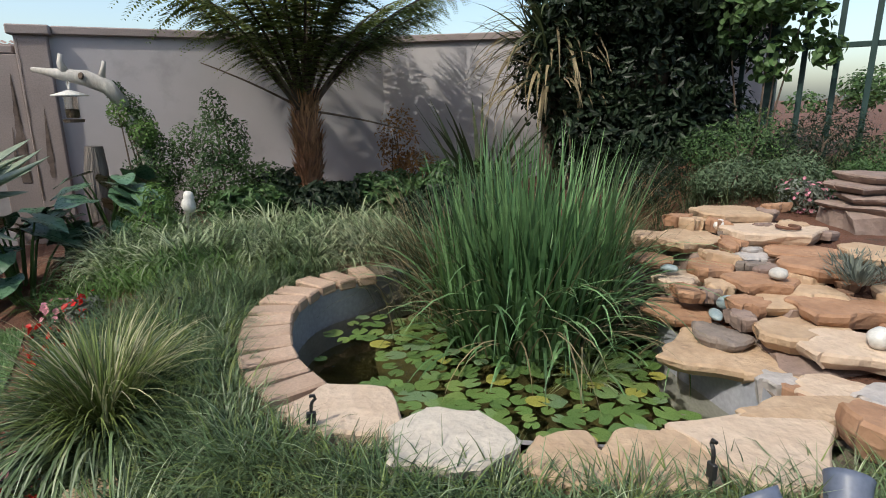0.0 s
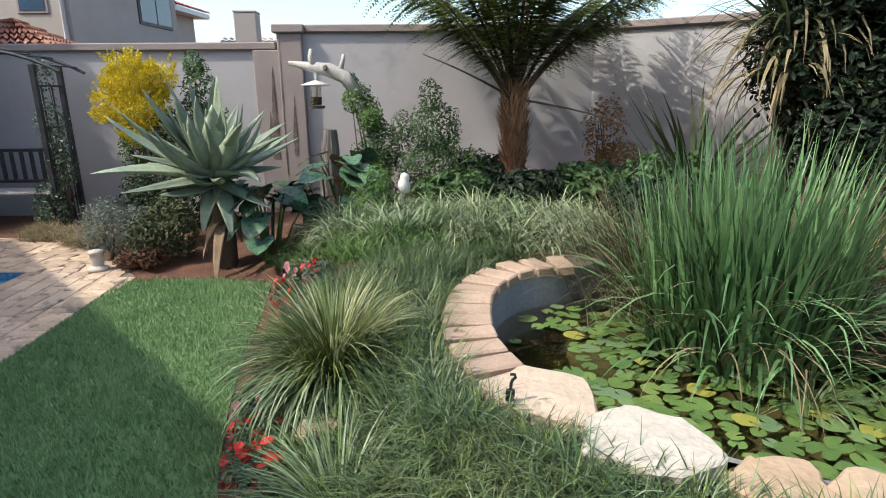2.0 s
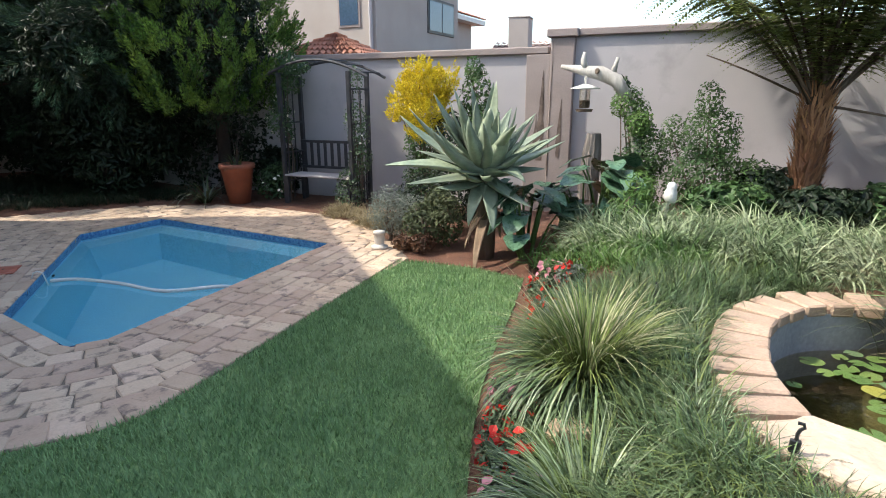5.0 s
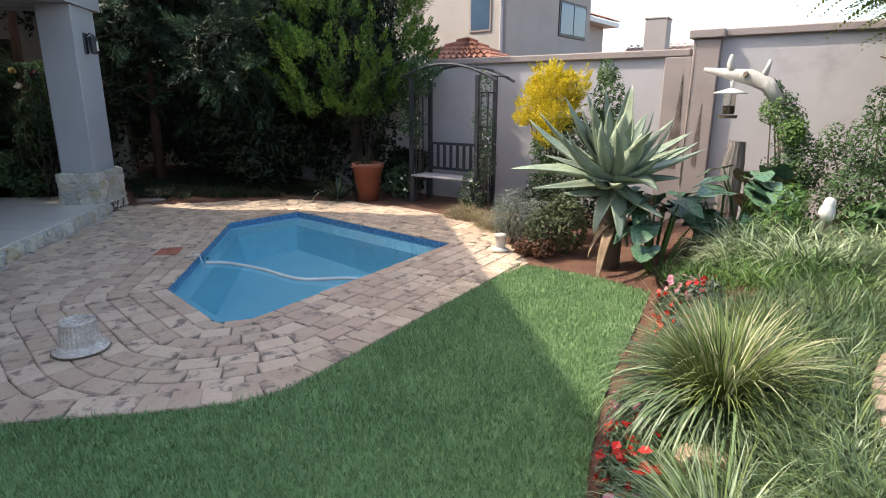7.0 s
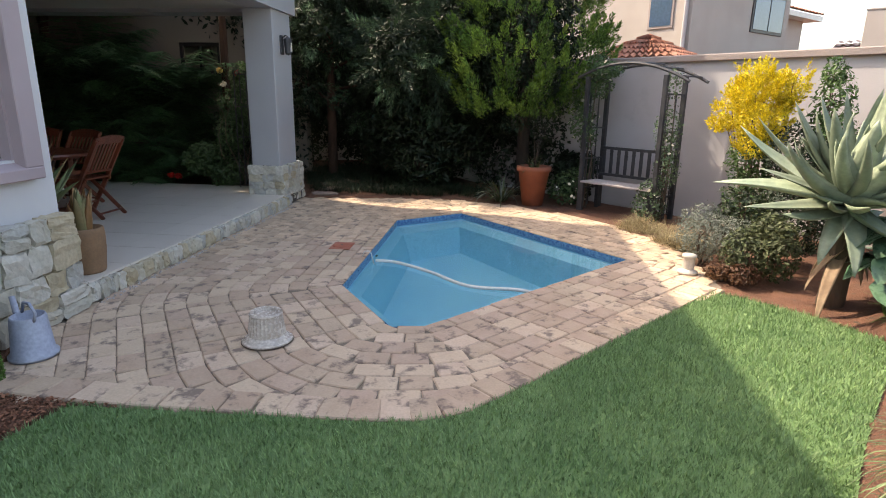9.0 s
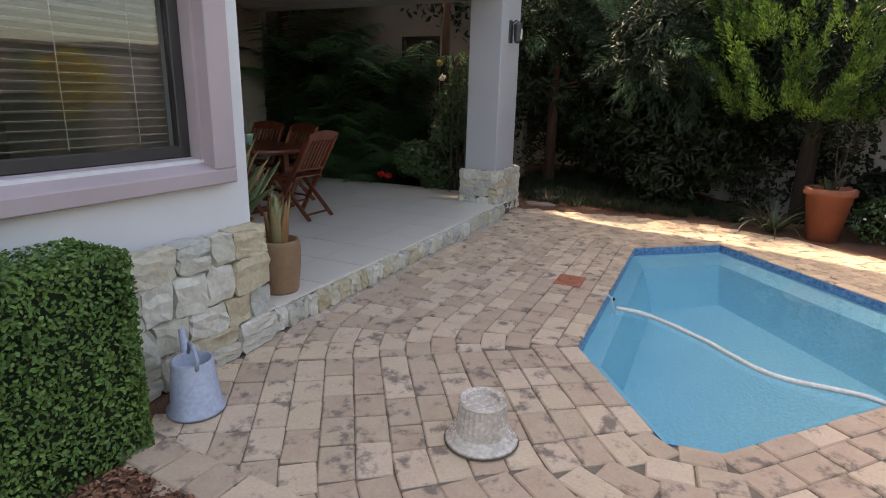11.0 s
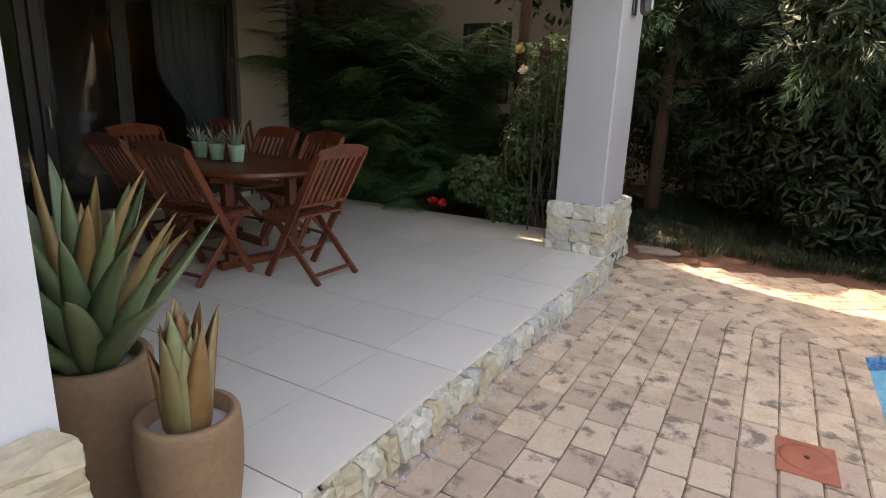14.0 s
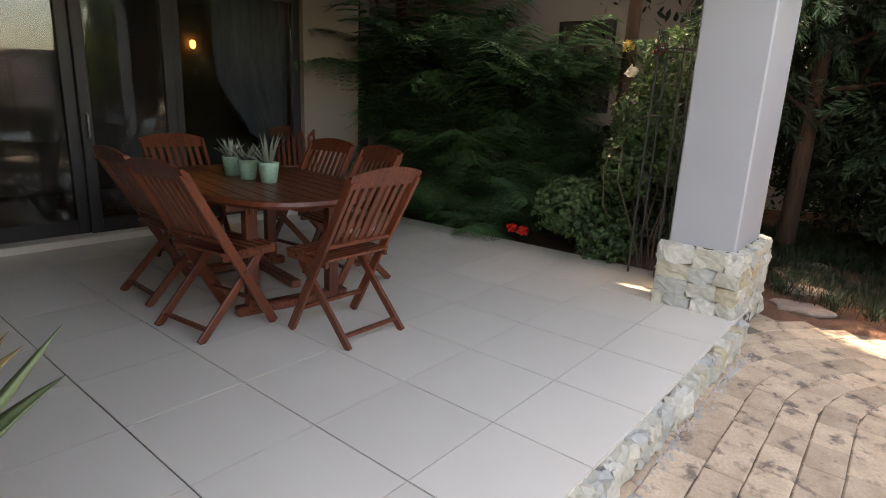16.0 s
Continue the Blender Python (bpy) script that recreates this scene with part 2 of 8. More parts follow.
    if not metal and rough > 0.05 and grain > 0.03:
        link(ranged(n2.outputs["Fac"], 0.3, 0.7, max(0.02, rough - 0.08), min(1, rough + 0.08)), bsdf.inputs["Roughness"])
    if bump:
        b = nodes.new("ShaderNodeBump")
        b.inputs["Strength"].default_value, b.inputs["Distance"].default_value = bump, dist
        link(n2.outputs["Fac"], b.inputs["Height"])
        link(b.outputs[0], bsdf.inputs["Normal"])
    if translucent:
        tr, ms = nodes.new("ShaderNodeBsdfTranslucent"), nodes.new("ShaderNodeMixShader")
        link(colour, tr.inputs["Color"])
        ms.inputs[0].default_value = translucent
        link(bsdf.outputs[0], ms.inputs[1]), link(tr.outputs[0], ms.inputs[2])
        link(ms.outputs[0], nodes["Material Output"].inputs["Surface"])
    return mat


def glassy(name, colour=(1, 1, 1), rough=0.0, ior=1.45, bump=0.0, bump_scale=4.0):
    mat = bpy.data.materials.new(name)
    mat.use_nodes = True
    nodes, link = mat.node_tree.nodes, mat.node_tree.links.new
    b = nodes["Principled BSDF"]
    b.inputs["Base Color"].default_value = (*colour, 1)
    b.inputs["Transmission Weight"].default_value, b.inputs["Roughness"].default_value, b.inputs["IOR"].default_value = 1.0, rough, ior
    if bump:
        n, bp = nodes.new("ShaderNodeTexNoise"), nodes.new("ShaderNodeBump")
        n.inputs["Scale"].default_value = bump_scale
        bp.inputs["Strength"].default_value, bp.inputs["Distance"].default_value = bump, 0.02
        link(n.outputs["Fac"], bp.inputs["Height"]), link(bp.outputs[0], b.inputs["Normal"])
    return mat


def leaf(name, c1, c2, vary=0.35, rough=0.5, translucent=0.25, scale=2.0):
    return material(name, c1, c2, rough=rough, scale=scale, fine=40, bump=0, island=True, vary=vary, translucent=translucent, spec=0.35)


M_SOIL = material("soil", (0.10, 0.043, 0.026), (0.165, 0.073, 0.043), rough=0.95, scale=5, fine=70, bump=0.9, dist=0.02, spots=(0.06, 0.045, 0.03), spot_scale=9, spot_at=0.58)
M_LAWN = material("lawn_turf", (0.10, 0.18, 0.065), (0.14, 0.23, 0.085), rough=0.9, scale=4, fine=120, bump=0.6, dist=0.01)
M_GRASS = leaf("lawn_blades", (0.15, 0.255, 0.105), (0.25, 0.36, 0.16), vary=0.3, scale=1.6)
M_PLASTER = material("grey_plaster", (0.40, 0.375, 0.38), (0.46, 0.43, 0.435), rough=0.92, scale=1.3, fine=90, bump=0.35, dist=0.004, spots=(0.35, 0.325, 0.325), spot_scale=0.9, spot_at=0.56, grain=0.035)
M_CAP = material("coping_plaster", (0.27, 0.22, 0.205), (0.33, 0.27, 0.25), rough=0.9, scale=2, fine=80, bump=0.3)
M_HOUSE = material("house_paint", (0.56, 0.54, 0.56), (0.62, 0.60, 0.61), rough=0.85, scale=1.2, fine=160, bump=0.15, dist=0.002, grain=0.035)
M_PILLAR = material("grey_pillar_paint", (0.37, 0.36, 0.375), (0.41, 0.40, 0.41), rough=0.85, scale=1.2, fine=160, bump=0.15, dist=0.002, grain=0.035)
M_SURROUND = material("window_surround_paint", (0.37, 0.29, 0.305), (0.42, 0.33, 0.345), rough=0.85, scale=2, fine=160, bump=0.15, dist=0.002, grain=0.035)
M_CEIL = material("ceiling_paint", (0.5, 0.47, 0.44), (0.55, 0.52, 0.48), rough=0.9, scale=1, fine=60, bump=0.1, grain=0.035)
# Darkened paint: the shade at the back of the terrace is put into it.
M_INNER = material("terrace_shade_paint", (0.25, 0.215, 0.18), (0.28, 0.24, 0.20), rough=0.9, scale=1, fine=100, bump=0.2, grain=0.035)
M_BRICK = material("paving_brick", (0.44, 0.31, 0.22), (0.53, 0.40, 0.295), rough=0.88, scale=9, fine=70, bump=0.5, dist=0.004, spots=(0.15, 0.11, 0.095), spot_scale=7.5, spot_at=0.54, piece=0.14, grain=0.1,
                   piece_colours=((0.53, 0.39, 0.28), (0.45, 0.31, 0.225), (0.58, 0.44, 0.32), (0.38, 0.26, 0.20), (0.50, 0.37, 0.285)))
M_JOINT = material("joint_sand", (0.13, 0.10, 0.077), (0.20, 0.155, 0.12), rough=0.95, scale=6, fine=90, bump=0.6, dist=0.006)
M_RIM = material("rim_brick", (0.39, 0.265, 0.19), (0.46, 0.325, 0.24), rough=0.85, scale=6, fine=80, bump=0.4, piece=0.1, spots=(0.38, 0.25, 0.17), spot_scale=8, spot_at=0.63)
M_POOL = material("pool_plaster", (0.29, 0.69, 0.83), (0.33, 0.74, 0.86), rough=0.6, scale=2, fine=40, bump=0.1)
M_MOSAIC = material("waterline_tile", (0.03, 0.11, 0.28), (0.14, 0.33, 0.52), rough=0.3, scale=28, fine=70, bump=0.2)
M_WATER = glassy("pool_water", (0.92, 0.99, 1.0), 0.0, 1.33, 0.08, 3.0)
M_PONDWATER = glassy("pond_water", (0.62, 0.60, 0.40), 0.0, 1.33, 0.05, 5.0)
M_LINER = material("pond_plaster", (0.34, 0.34, 0.38), (0.42, 0.42, 0.45), rough=0.8, scale=3, fine=40, bump=0.3, spots=(0.10, 0.09, 0.06), spot_scale=3, spot_at=0.62)
M_MUD = material("pond_bed", (0.05, 0.045, 0.015), (0.12, 0.10, 0.04), rough=0.95, scale=6, fine=40, bump=0.5, dist=0.02)
M_TILE = material("terrace_tile", (0.66, 0.59, 0.52), (0.69, 0.62, 0.55), rough=0.28, scale=1.5, fine=4, bump=0.0, spec=0.5, piece=0.03, grain=0.02)
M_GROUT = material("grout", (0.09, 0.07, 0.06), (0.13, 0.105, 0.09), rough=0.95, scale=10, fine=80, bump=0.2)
M_STONE = material("cladding_stone", (0.43, 0.39, 0.315), (0.56, 0.52, 0.45), rough=0.9, scale=5, fine=30, bump=0.7, dist=0.008, piece=0.12, spots=(0.42, 0.33, 0.20), spot_scale=4, spot_at=0.6,
                   piece_colours=((0.53, 0.50, 0.43), (0.48, 0.44, 0.37), (0.52, 0.45, 0.33), (0.42, 0.31, 0.16), (0.58, 0.54, 0.48), (0.45, 0.41, 0.33), (0.27, 0.275, 0.275)))
M_METAL = material("dark_steel", (0.03, 0.03, 0.035), (0.06, 0.06, 0.065), rough=0.5, scale=8, fine=60, bump=0.1, metal=0.3)
M_FRAME = material("dark_window_frame", (0.022, 0.019, 0.019), (0.034, 0.03, 0.03), rough=0.45, scale=3, fine=60, bump=0.05)
M_GLASS = glassy("window_glass", (0.85, 0.9, 0.9))

# ---- plan of the garden ----
POOL = [(-5.23, 0.40), (-4.24, 0.57), (-4.17, 0.80), (-5.23, 3.28), (-7.92, 2.52), (-7.69, 1.53)]
PAVED = [(-4.24, 3.52), (-3.46, 1.71), (-3.10, 0.88), (-3.01, 0.55), (-3.08, 0.20), (-3.30, -0.30), (-3.72, -1.20), (-4.05, -1.80), (-5.3, -1.56), (-9.72, 0.52), (-9.62, 0.95), (-9.42, 1.60),
         (-9.05, 2.60), (-8.70, 3.10), (-8.33, 3.44), (-7.41, 3.87), (-6.76, 4.12), (-5.43, 4.08)]
LAWN_EDGE = curve_points([(-2.95, 3.72), (-2.62, 3.15), (-2.13, 2.26), (-1.79, 1.74), (-1.45, 1.30), (-1.0, 0.85), (-0.4, 0.5), (0.5, 0.3), (1.8, 0.2), (3.6, -0.4)], 0.1)
LAWN = LAWN_EDGE + [(3.6, -3.2), (-1.0, -2.6), (-2.5, -2.05), (-3.22, -1.60), (-3.47, -1.44), (-3.71, -1.25), (-3.52, -0.80), (-3.30, -0.30), (-3.08, 0.20), (-3.01, 0.55), (-3.10, 0.88), (-3.46, 1.71), (-4.16, 3.34), (-3.95, 3.48), (-3.5, 3.66)]
POND = curve_points([(-0.55, 3.58), (-0.78, 3.30), (-0.84, 2.96), (-0.77, 2.60), (-0.66, 2.32), (-0.48, 2.10), (-0.2, 1.90), (0.2, 1.76), (0.7, 1.72), (1.10, 1.82), (1.28, 2.05), (1.22, 2.4), (1.15, 2.8), (1.3, 3.4),
                     (1.3, 3.9), (0.9, 4.3), (0.3, 4.35), (-0.2, 4.0)], 0.06, True)
RIM_Z, POND_Z, POOL_Z = 0.42, 0.15, -0.06


def smooth(a, b, v):
    t = np.clip((v - a) / (b - a), 0, 1)
    return t * t * (3 - 2 * t)


def ground_z(x, y):
    """Height of the soil: level by the pool, climbing to the pond and to the bank behind it."""
    x, y = np.asarray(x, float), np.asarray(y, float)
    d = edge_distance(x, y, LAWN_EDGE, closed=False)
    right = np.interp(y, [p[1] for p in LAWN_EDGE[::-1]], [p[0] for p in LAWN_EDGE[::-1]])
    beyond = (x > right) & (y > -0.4) | (y > 3.72) & (x > -2.95)
    up = np.where(beyond, smooth(0.0, 0.9, d), 0) * 0.36
    bank = smooth(1.2, 2.4, x) * smooth(1.4, 3.2, y) * 0.35 + smooth(3.6, 5.5, y) * smooth(-0.2, 2.0, x) * 0.35
    bed = smooth(3.8, 5.2, y + 0.35 * (x + 4)) * smooth(-5.0, -3.0, x) * 0.22 * (1 - smooth(-1.5, 0.5, x))
    rough = 0.012 * np.sin(x * 7.1 + y * 3.3) * np.sin(y * 6.7 - x * 2.9)
    flat = inside(x, y, LAWN) | inside(x, y, PAVED)
    far = np.hypot(x, y) > 30
    return np.where(flat, -0.03, np.where(far, -0.1, np.maximum(up + bank, bed) + rough - 0.01))


def build_ground():
    core_x, core_y = np.arange(-12, 6.01, 0.12), np.arange(-5, 9.01, 0.12)
    far = np.array((16, 22, 32, 50, 90, 200, 600, 2500.0))
    gx = np.concatenate((-far[::-1], core_x, far))
    gy = np.concatenate((-far[::-1], core_y, far))
    X, Y = np.meshgrid(gx, gy)
    Z = ground_z(X, Y)
    Z[inside(X, Y, POOL) | (edge_distance(X, Y, POOL) < 0.13)] = -1.75
    Z[inside(X, Y, POND) | (edge_distance(X, Y, POND) < 0.06)] = -0.5
    terrace = np.array(HOUSE.inverted())
    S = terrace[0, 0] * X + terrace[0, 1] * Y + terrace[0, 3]
    D = terrace[1, 0] * X + terrace[1, 1] * Y + terrace[1, 3]
    Z[(D > 0.1) & (S < 9) & (D < 14) & (S > -9)] = -0.05
    nx = len(gx)
    i = np.arange(len(gy) - 1)[:, None] * nx + np.arange(nx - 1)[None]
    faces = np.stack((i, i + 1, i + nx + 1, i + nx), -1).reshape(-1, 4)
    me = np_mesh("ground", np.stack((X, Y, Z), -1).reshape(-1, 3), faces, M_SOIL, True)
    tagged(new("ground", me), "red-brown garden soil rising to the pond", "ground", kind="structure")


build_ground()


def flat_poly(name, poly, z, mat, depth=0.0):
    bm = bmesh.new()
    vs = [bm.verts.new((x, y, z)) for x, y in poly]
    f = bm.faces.new(vs)
    if f.normal.z < 0:
        f.normal_flip()
    if depth:
        out = bmesh.ops.extrude_face_region(bm, geom=[f])
        bmesh.ops.translate(bm, vec=(0, 0, -depth), verts=[v for v in out["geom"] if isinstance(v, bmesh.types.BMVert)])
        bmesh.ops.recalc_face_normals(bm, faces=bm.faces)
    bmesh.ops.triangulate(bm, faces=bm.faces)
    return bm


lawn = solid("lawn", flat_poly("lawn", LAWN, -0.008, M_LAWN), M_LAWN, "neatly mown green lawn with worn pale patches", "lawn", "structure")


def ring_wall(bm, poly, z0, z1, thick, outward=True):
    """An upright strip along a closed outline."""
    n = len(poly)
    a = [bm.verts.new((x, y, z0)) for x, y in poly]
    b = [bm.verts.new((x, y, z1)) for x, y in poly]
    for k in range(n):
        bm.faces.new((a[k], a[(k + 1) % n], b[(k + 1) % n], b[k]))
    return a, b


# swimming pool: basin, waterline tiles, water
def build_pool():
    pool = thing("swimming_pool", pose(0, 0, 0), "blue plastered garden pool with mosaic waterline and clear water", "pool")
    bm = bmesh.new()
    mx, my = np.mean([p[0] for p in POOL]), np.mean([p[1] for p in POOL])
    inner = [(mx + (x - mx) * 0.84, my + (y - my) * 0.84) for x, y in POOL]
    a, b = ring_wall(bm, POOL, -0.22, -0.02, 0)
    step = [bm.verts.new((x, y, -0.32)) for x, y in inner]
    low = [bm.verts.new((mx + (x - mx) * 0.66, my + (y - my) * 0.7, -1.15)) for x, y in POOL]
    n = len(POOL)
    for k in range(n):
        bm.faces.new((step[k], step[(k + 1) % n], a[(k + 1) % n], a[k]))
        bm.faces.new((low[k], low[(k + 1) % n], step[(k + 1) % n], step[k]))
    bm.faces.new(low)
    bmesh.ops.recalc_face_normals(bm, faces=bm.faces)
    part("basin", bm, M_POOL, pool, "pale blue plastered basin")
    bm = bmesh.new()
    small = [(mx + (x - mx) * 0.996, my + (y - my) * 0.996) for x, y in POOL]
    ring_wall(bm, small, -0.17, -0.012, 0)
    part("waterline_band", bm, M_MOSAIC, pool, "dark blue mosaic band")
    w = part("water_surface", flat_poly("water", small, POOL_Z, M_WATER), M_WATER, pool, "clear rippled water")
    w.visible_shadow = False
    return pool


pool = build_pool()


# ---- boundary wall ----
def build_walls():
    w0, w1 = Vector((-6.65, 5.5)), Vector((-1.5, 7.46))
    d = (w1 - w0).normalized()
    rz = math.degrees(math.atan2(d.y, d.x))
    left = thing("boundary_wall_west", pose(w0.x, w0.y, 0, 0, 0, rz), "grey plastered garden wall with brown coping and a raised step", "wall", kind="structure")
    part("low_panel", box(-7.0, 2.30, 0, 0.22, -0.2, 2.05), M_PLASTER, left)
    part("low_coping", box(-7.0, 2.27, -0.05, 0.27, 2.05, 2.14, 0.012), M_CAP, left)
    part("pier", box(2.30, 2.60, -0.09, 0.28, -0.2, 2.24, 0.01), M_CAP, left, "brown plastered pier with dark streaks")
    part("side_pier", box(1.98, 2.298, -0.05, 0.26, -0.2, 2.047, 0.01), M_CAP, left)
    part("pier_cap", box(2.25, 2.64, -0.13, 0.32, 2.24, 2.34, 0.012), M_CAP, left)
    part("high_panel", box(2.60, 7.0, 0, 0.22, -0.2, 2.25), M_PLASTER, left)
    part("high_coping", box(2.64, 7.0, -0.05, 0.27, 2.25, 2.34, 0.012), M_CAP, left)
    end = left.matrix_world @ Vector((6.25, 0, 0))
    right = thing("boundary_wall_north", pose(end.x, end.y, 0, 0, 0, -12), "grey plastered garden wall with brown coping", "wall", kind="structure")
    part("panel", box(-0.1, 4.6, 0.0, 0.22, -0.2, 2.25), M_PLASTER, right)
    part("coping", box(-0.1, 4.6, -0.05, 0.27, 2.25, 2.34, 0.012), M_CAP, right)
    return left, right


wall_west, wall_north = build_walls()


# ---- the house and its terrace ----
FLOOR_Z, CEIL_Z = 0.15, 2.68


def build_house():
    h = thing("house", HOUSE, "grey-white plastered house with a covered terrace and stone plinth", "house", kind="structure")
    # wing with the window: wall round the opening
    w = bmesh.new()
    add_box(w, -8.0, 1.75, 0.03, 0.28, -0.1, 5.6)
    add_box(w, 3.82, 4.12, 0.03, 0.28, -0.1, 5.6)
    add_box(w, 1.75, 3.82, 0.03, 0.28, -0.1, 1.11)
    add_box(w, 1.75, 3.82, 0.03, 0.28, 2.45, 5.6)
    part("wing_wall", w, M_HOUSE, h)
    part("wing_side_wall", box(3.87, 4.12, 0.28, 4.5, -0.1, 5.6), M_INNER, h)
    part("upper_wall", box(4.12, 9.25, 0.03, 0.28, CEIL_Z + 0.42, 5.6), M_HOUSE, h)
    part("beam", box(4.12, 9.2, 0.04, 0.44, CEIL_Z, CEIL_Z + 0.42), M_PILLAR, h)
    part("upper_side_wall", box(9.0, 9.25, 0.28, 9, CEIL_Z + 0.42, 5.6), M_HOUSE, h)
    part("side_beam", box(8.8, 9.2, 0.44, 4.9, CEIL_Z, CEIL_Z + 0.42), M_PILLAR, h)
    part("roof", box(-8.2, 9.3, 0, 10, 5.6, 5.75), M_CAP, h)
    part("rear_wall", box(-8, 9.25, 9, 9.25, -0.1, 5.6), M_HOUSE, h)
    part("end_wall", box(-8, -7.75, 0.28, 9, -0.1, 5.6), M_HOUSE, h)
    c = solid("ceiling", box(4.12, 9.0, 0.3, 5.0, CEIL_Z + 0.05, CEIL_Z + 0.1), M_CEIL, "shaded plastered terrace ceiling", "ceiling", "structure", HOUSE)
    return h


house = build_house()
terrace = thing("floor", HOUSE, "terrace floor of large pale glazed tiles with dark joints", "floor", kind="structure")
part("screed", box(4.0, 9.05, 0.0, 5.0, -0.1, FLOOR_Z - 0.006), M_GROUT, terrace)


def build_pillar():
    p = thing("terrace_pillar", HOUSE @ pose(8.72, 0.265, 0), "square plastered terrace pillar on a rough stone plinth", "pillar", kind="structure")
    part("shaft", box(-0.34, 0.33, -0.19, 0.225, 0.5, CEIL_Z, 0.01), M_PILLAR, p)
    part("plinth_core", box(-0.36, 0.36, -0.2, 0.2, 0.0, 0.56), M_GROUT, p)
    return p


pillar = build_pillar()

# ---- the pond ----
def blob(n, rx, ry, seed, jag=0.16):
    """An irregular stone outline of n corners, rx by ry."""
    r = random.Random(seed)
    pts = []
    for k in range(n):
        a = 2 * math.pi * (k + r.uniform(-0.3, 0.3)) / n
        sq = 1 / max(abs(math.cos(a)), abs(math.sin(a))) ** 0.75
        q = sq * r.uniform(1 - jag, 1 + jag * 0.5) * 0.88
        pts.append((rx * q * math.cos(a), ry * q * math.sin(a)))
    out = []
    for (x0, y0), (x1, y1) in zip(pts, pts[1:] + pts[:1]):
        for t in (0.05, 0.35, 0.65, 0.95):
            j = 0.016
            out.append((x0 + (x1 - x0) * t + r.uniform(-j, j), y0 + (y1 - y0) * t + r.uniform(-j, j)))
    return out


def build_pond():
    pond = thing("garden_pond", pose(0, 0, 0), "raised garden pond with brick rim, grey plastered sides and dark water", "pond")
    bm = bmesh.new()
    ring_wall(bm, POND, -0.35, RIM_Z - 0.05, 0)
    part("side", bm, M_LINER, pond, "grey plastered pond side")
    part("bed", flat_poly("bed", POND, -0.22, M_MUD), M_MUD, pond, "muddy pond bed")
    w = part("water_surface", flat_poly("w", POND, POND_Z, M_PONDWATER), M_PONDWATER, pond, "dark still water")
    w.visible_shadow = False
    # mortar bed under the rim
    n = len(POND)
    bm = bmesh.new()
    mid = Vector((0.25, 3.0))
    rings = []
    for off, z in ((0.012, 0.1), (0.012, RIM_Z - 0.06), (0.24, RIM_Z - 0.06), (0.36, 0.2)):
        ring = []
        for i, (x, y) in enumerate(POND):
            t = Vector((POND[(i + 1) % n][0] - POND[i - 1][0], POND[(i + 1) % n][1] - POND[i - 1][1])).normalized()
            ring.append(bm.verts.new((x - t.y * off * SIDE, y + t.x * off * SIDE, z)))
        rings.append(ring)
    for r0, r1 in zip(rings, rings[1:]):
        for k in range(n):
            bm.faces.new((r0[k], r0[(k + 1) % n], r1[(k + 1) % n], r1[k]))
    bmesh.ops.recalc_face_normals(bm, faces=bm.faces)
    part("mortar_bed", bm, M_JOINT, pond)
    return pond


def area2(poly):
    return sum(x0 * y1 - x1 * y0 for (x0, y0), (x1, y1) in zip(poly, poly[1:] + poly[:1]))


SIDE = -1 if area2(POND) > 0 else 1
pond = build_pond()
RIM_LINE = curve_points([(-0.45, 3.60), (-0.62, 3.50), (-0.78, 3.30), (-0.84, 2.96), (-0.77, 2.60), (-0.66, 2.32), (-0.48, 2.08), (-0.36, 1.98)], 0.01)


def build_rim():
    lens = [0.0]
    for p, q in zip(RIM_LINE, RIM_LINE[1:]):
        lens.append(lens[-1] + math.hypot(q[0] - p[0], q[1] - p[1]))
    r, s = random.Random(4), 0.0
    xs, ys = [p[0] for p in RIM_LINE], [p[1] for p in RIM_LINE]
    shared = bm_mesh("rim_brick", box(-0.125, 0.125, -0.064, 0.064, -0.07, 0.0, 0.01), M_RIM)
    while s < lens[-1] - 0.05:
        m = s + 0.075
        x, y = np.interp(m, lens, xs), np.interp(m, lens, ys)
        dx, dy = np.interp(m + 0.03, lens, xs) - np.interp(m - 0.03, lens, xs), np.interp(m + 0.03, lens, ys) - np.interp(m - 0.03, lens, ys)
        t = Vector((dx, dy)).normalized()
        nx, ny = t.y, -t.x  # outwards
        if nx * (x - 0.3) + ny * (y - 2.9) < 0:
            nx, ny = -nx, -ny
        k = child("rim_brick", shared, pond, m=pose(x + nx * 0.115, y + ny * 0.115, RIM_Z + r.uniform(-0.003, 0.004), r.uniform(-1, 1), r.uniform(-1, 1), math.degrees(math.atan2(ny, nx)) + r.uniform(-1.5, 1.5)))
        s += 0.147


build_rim()

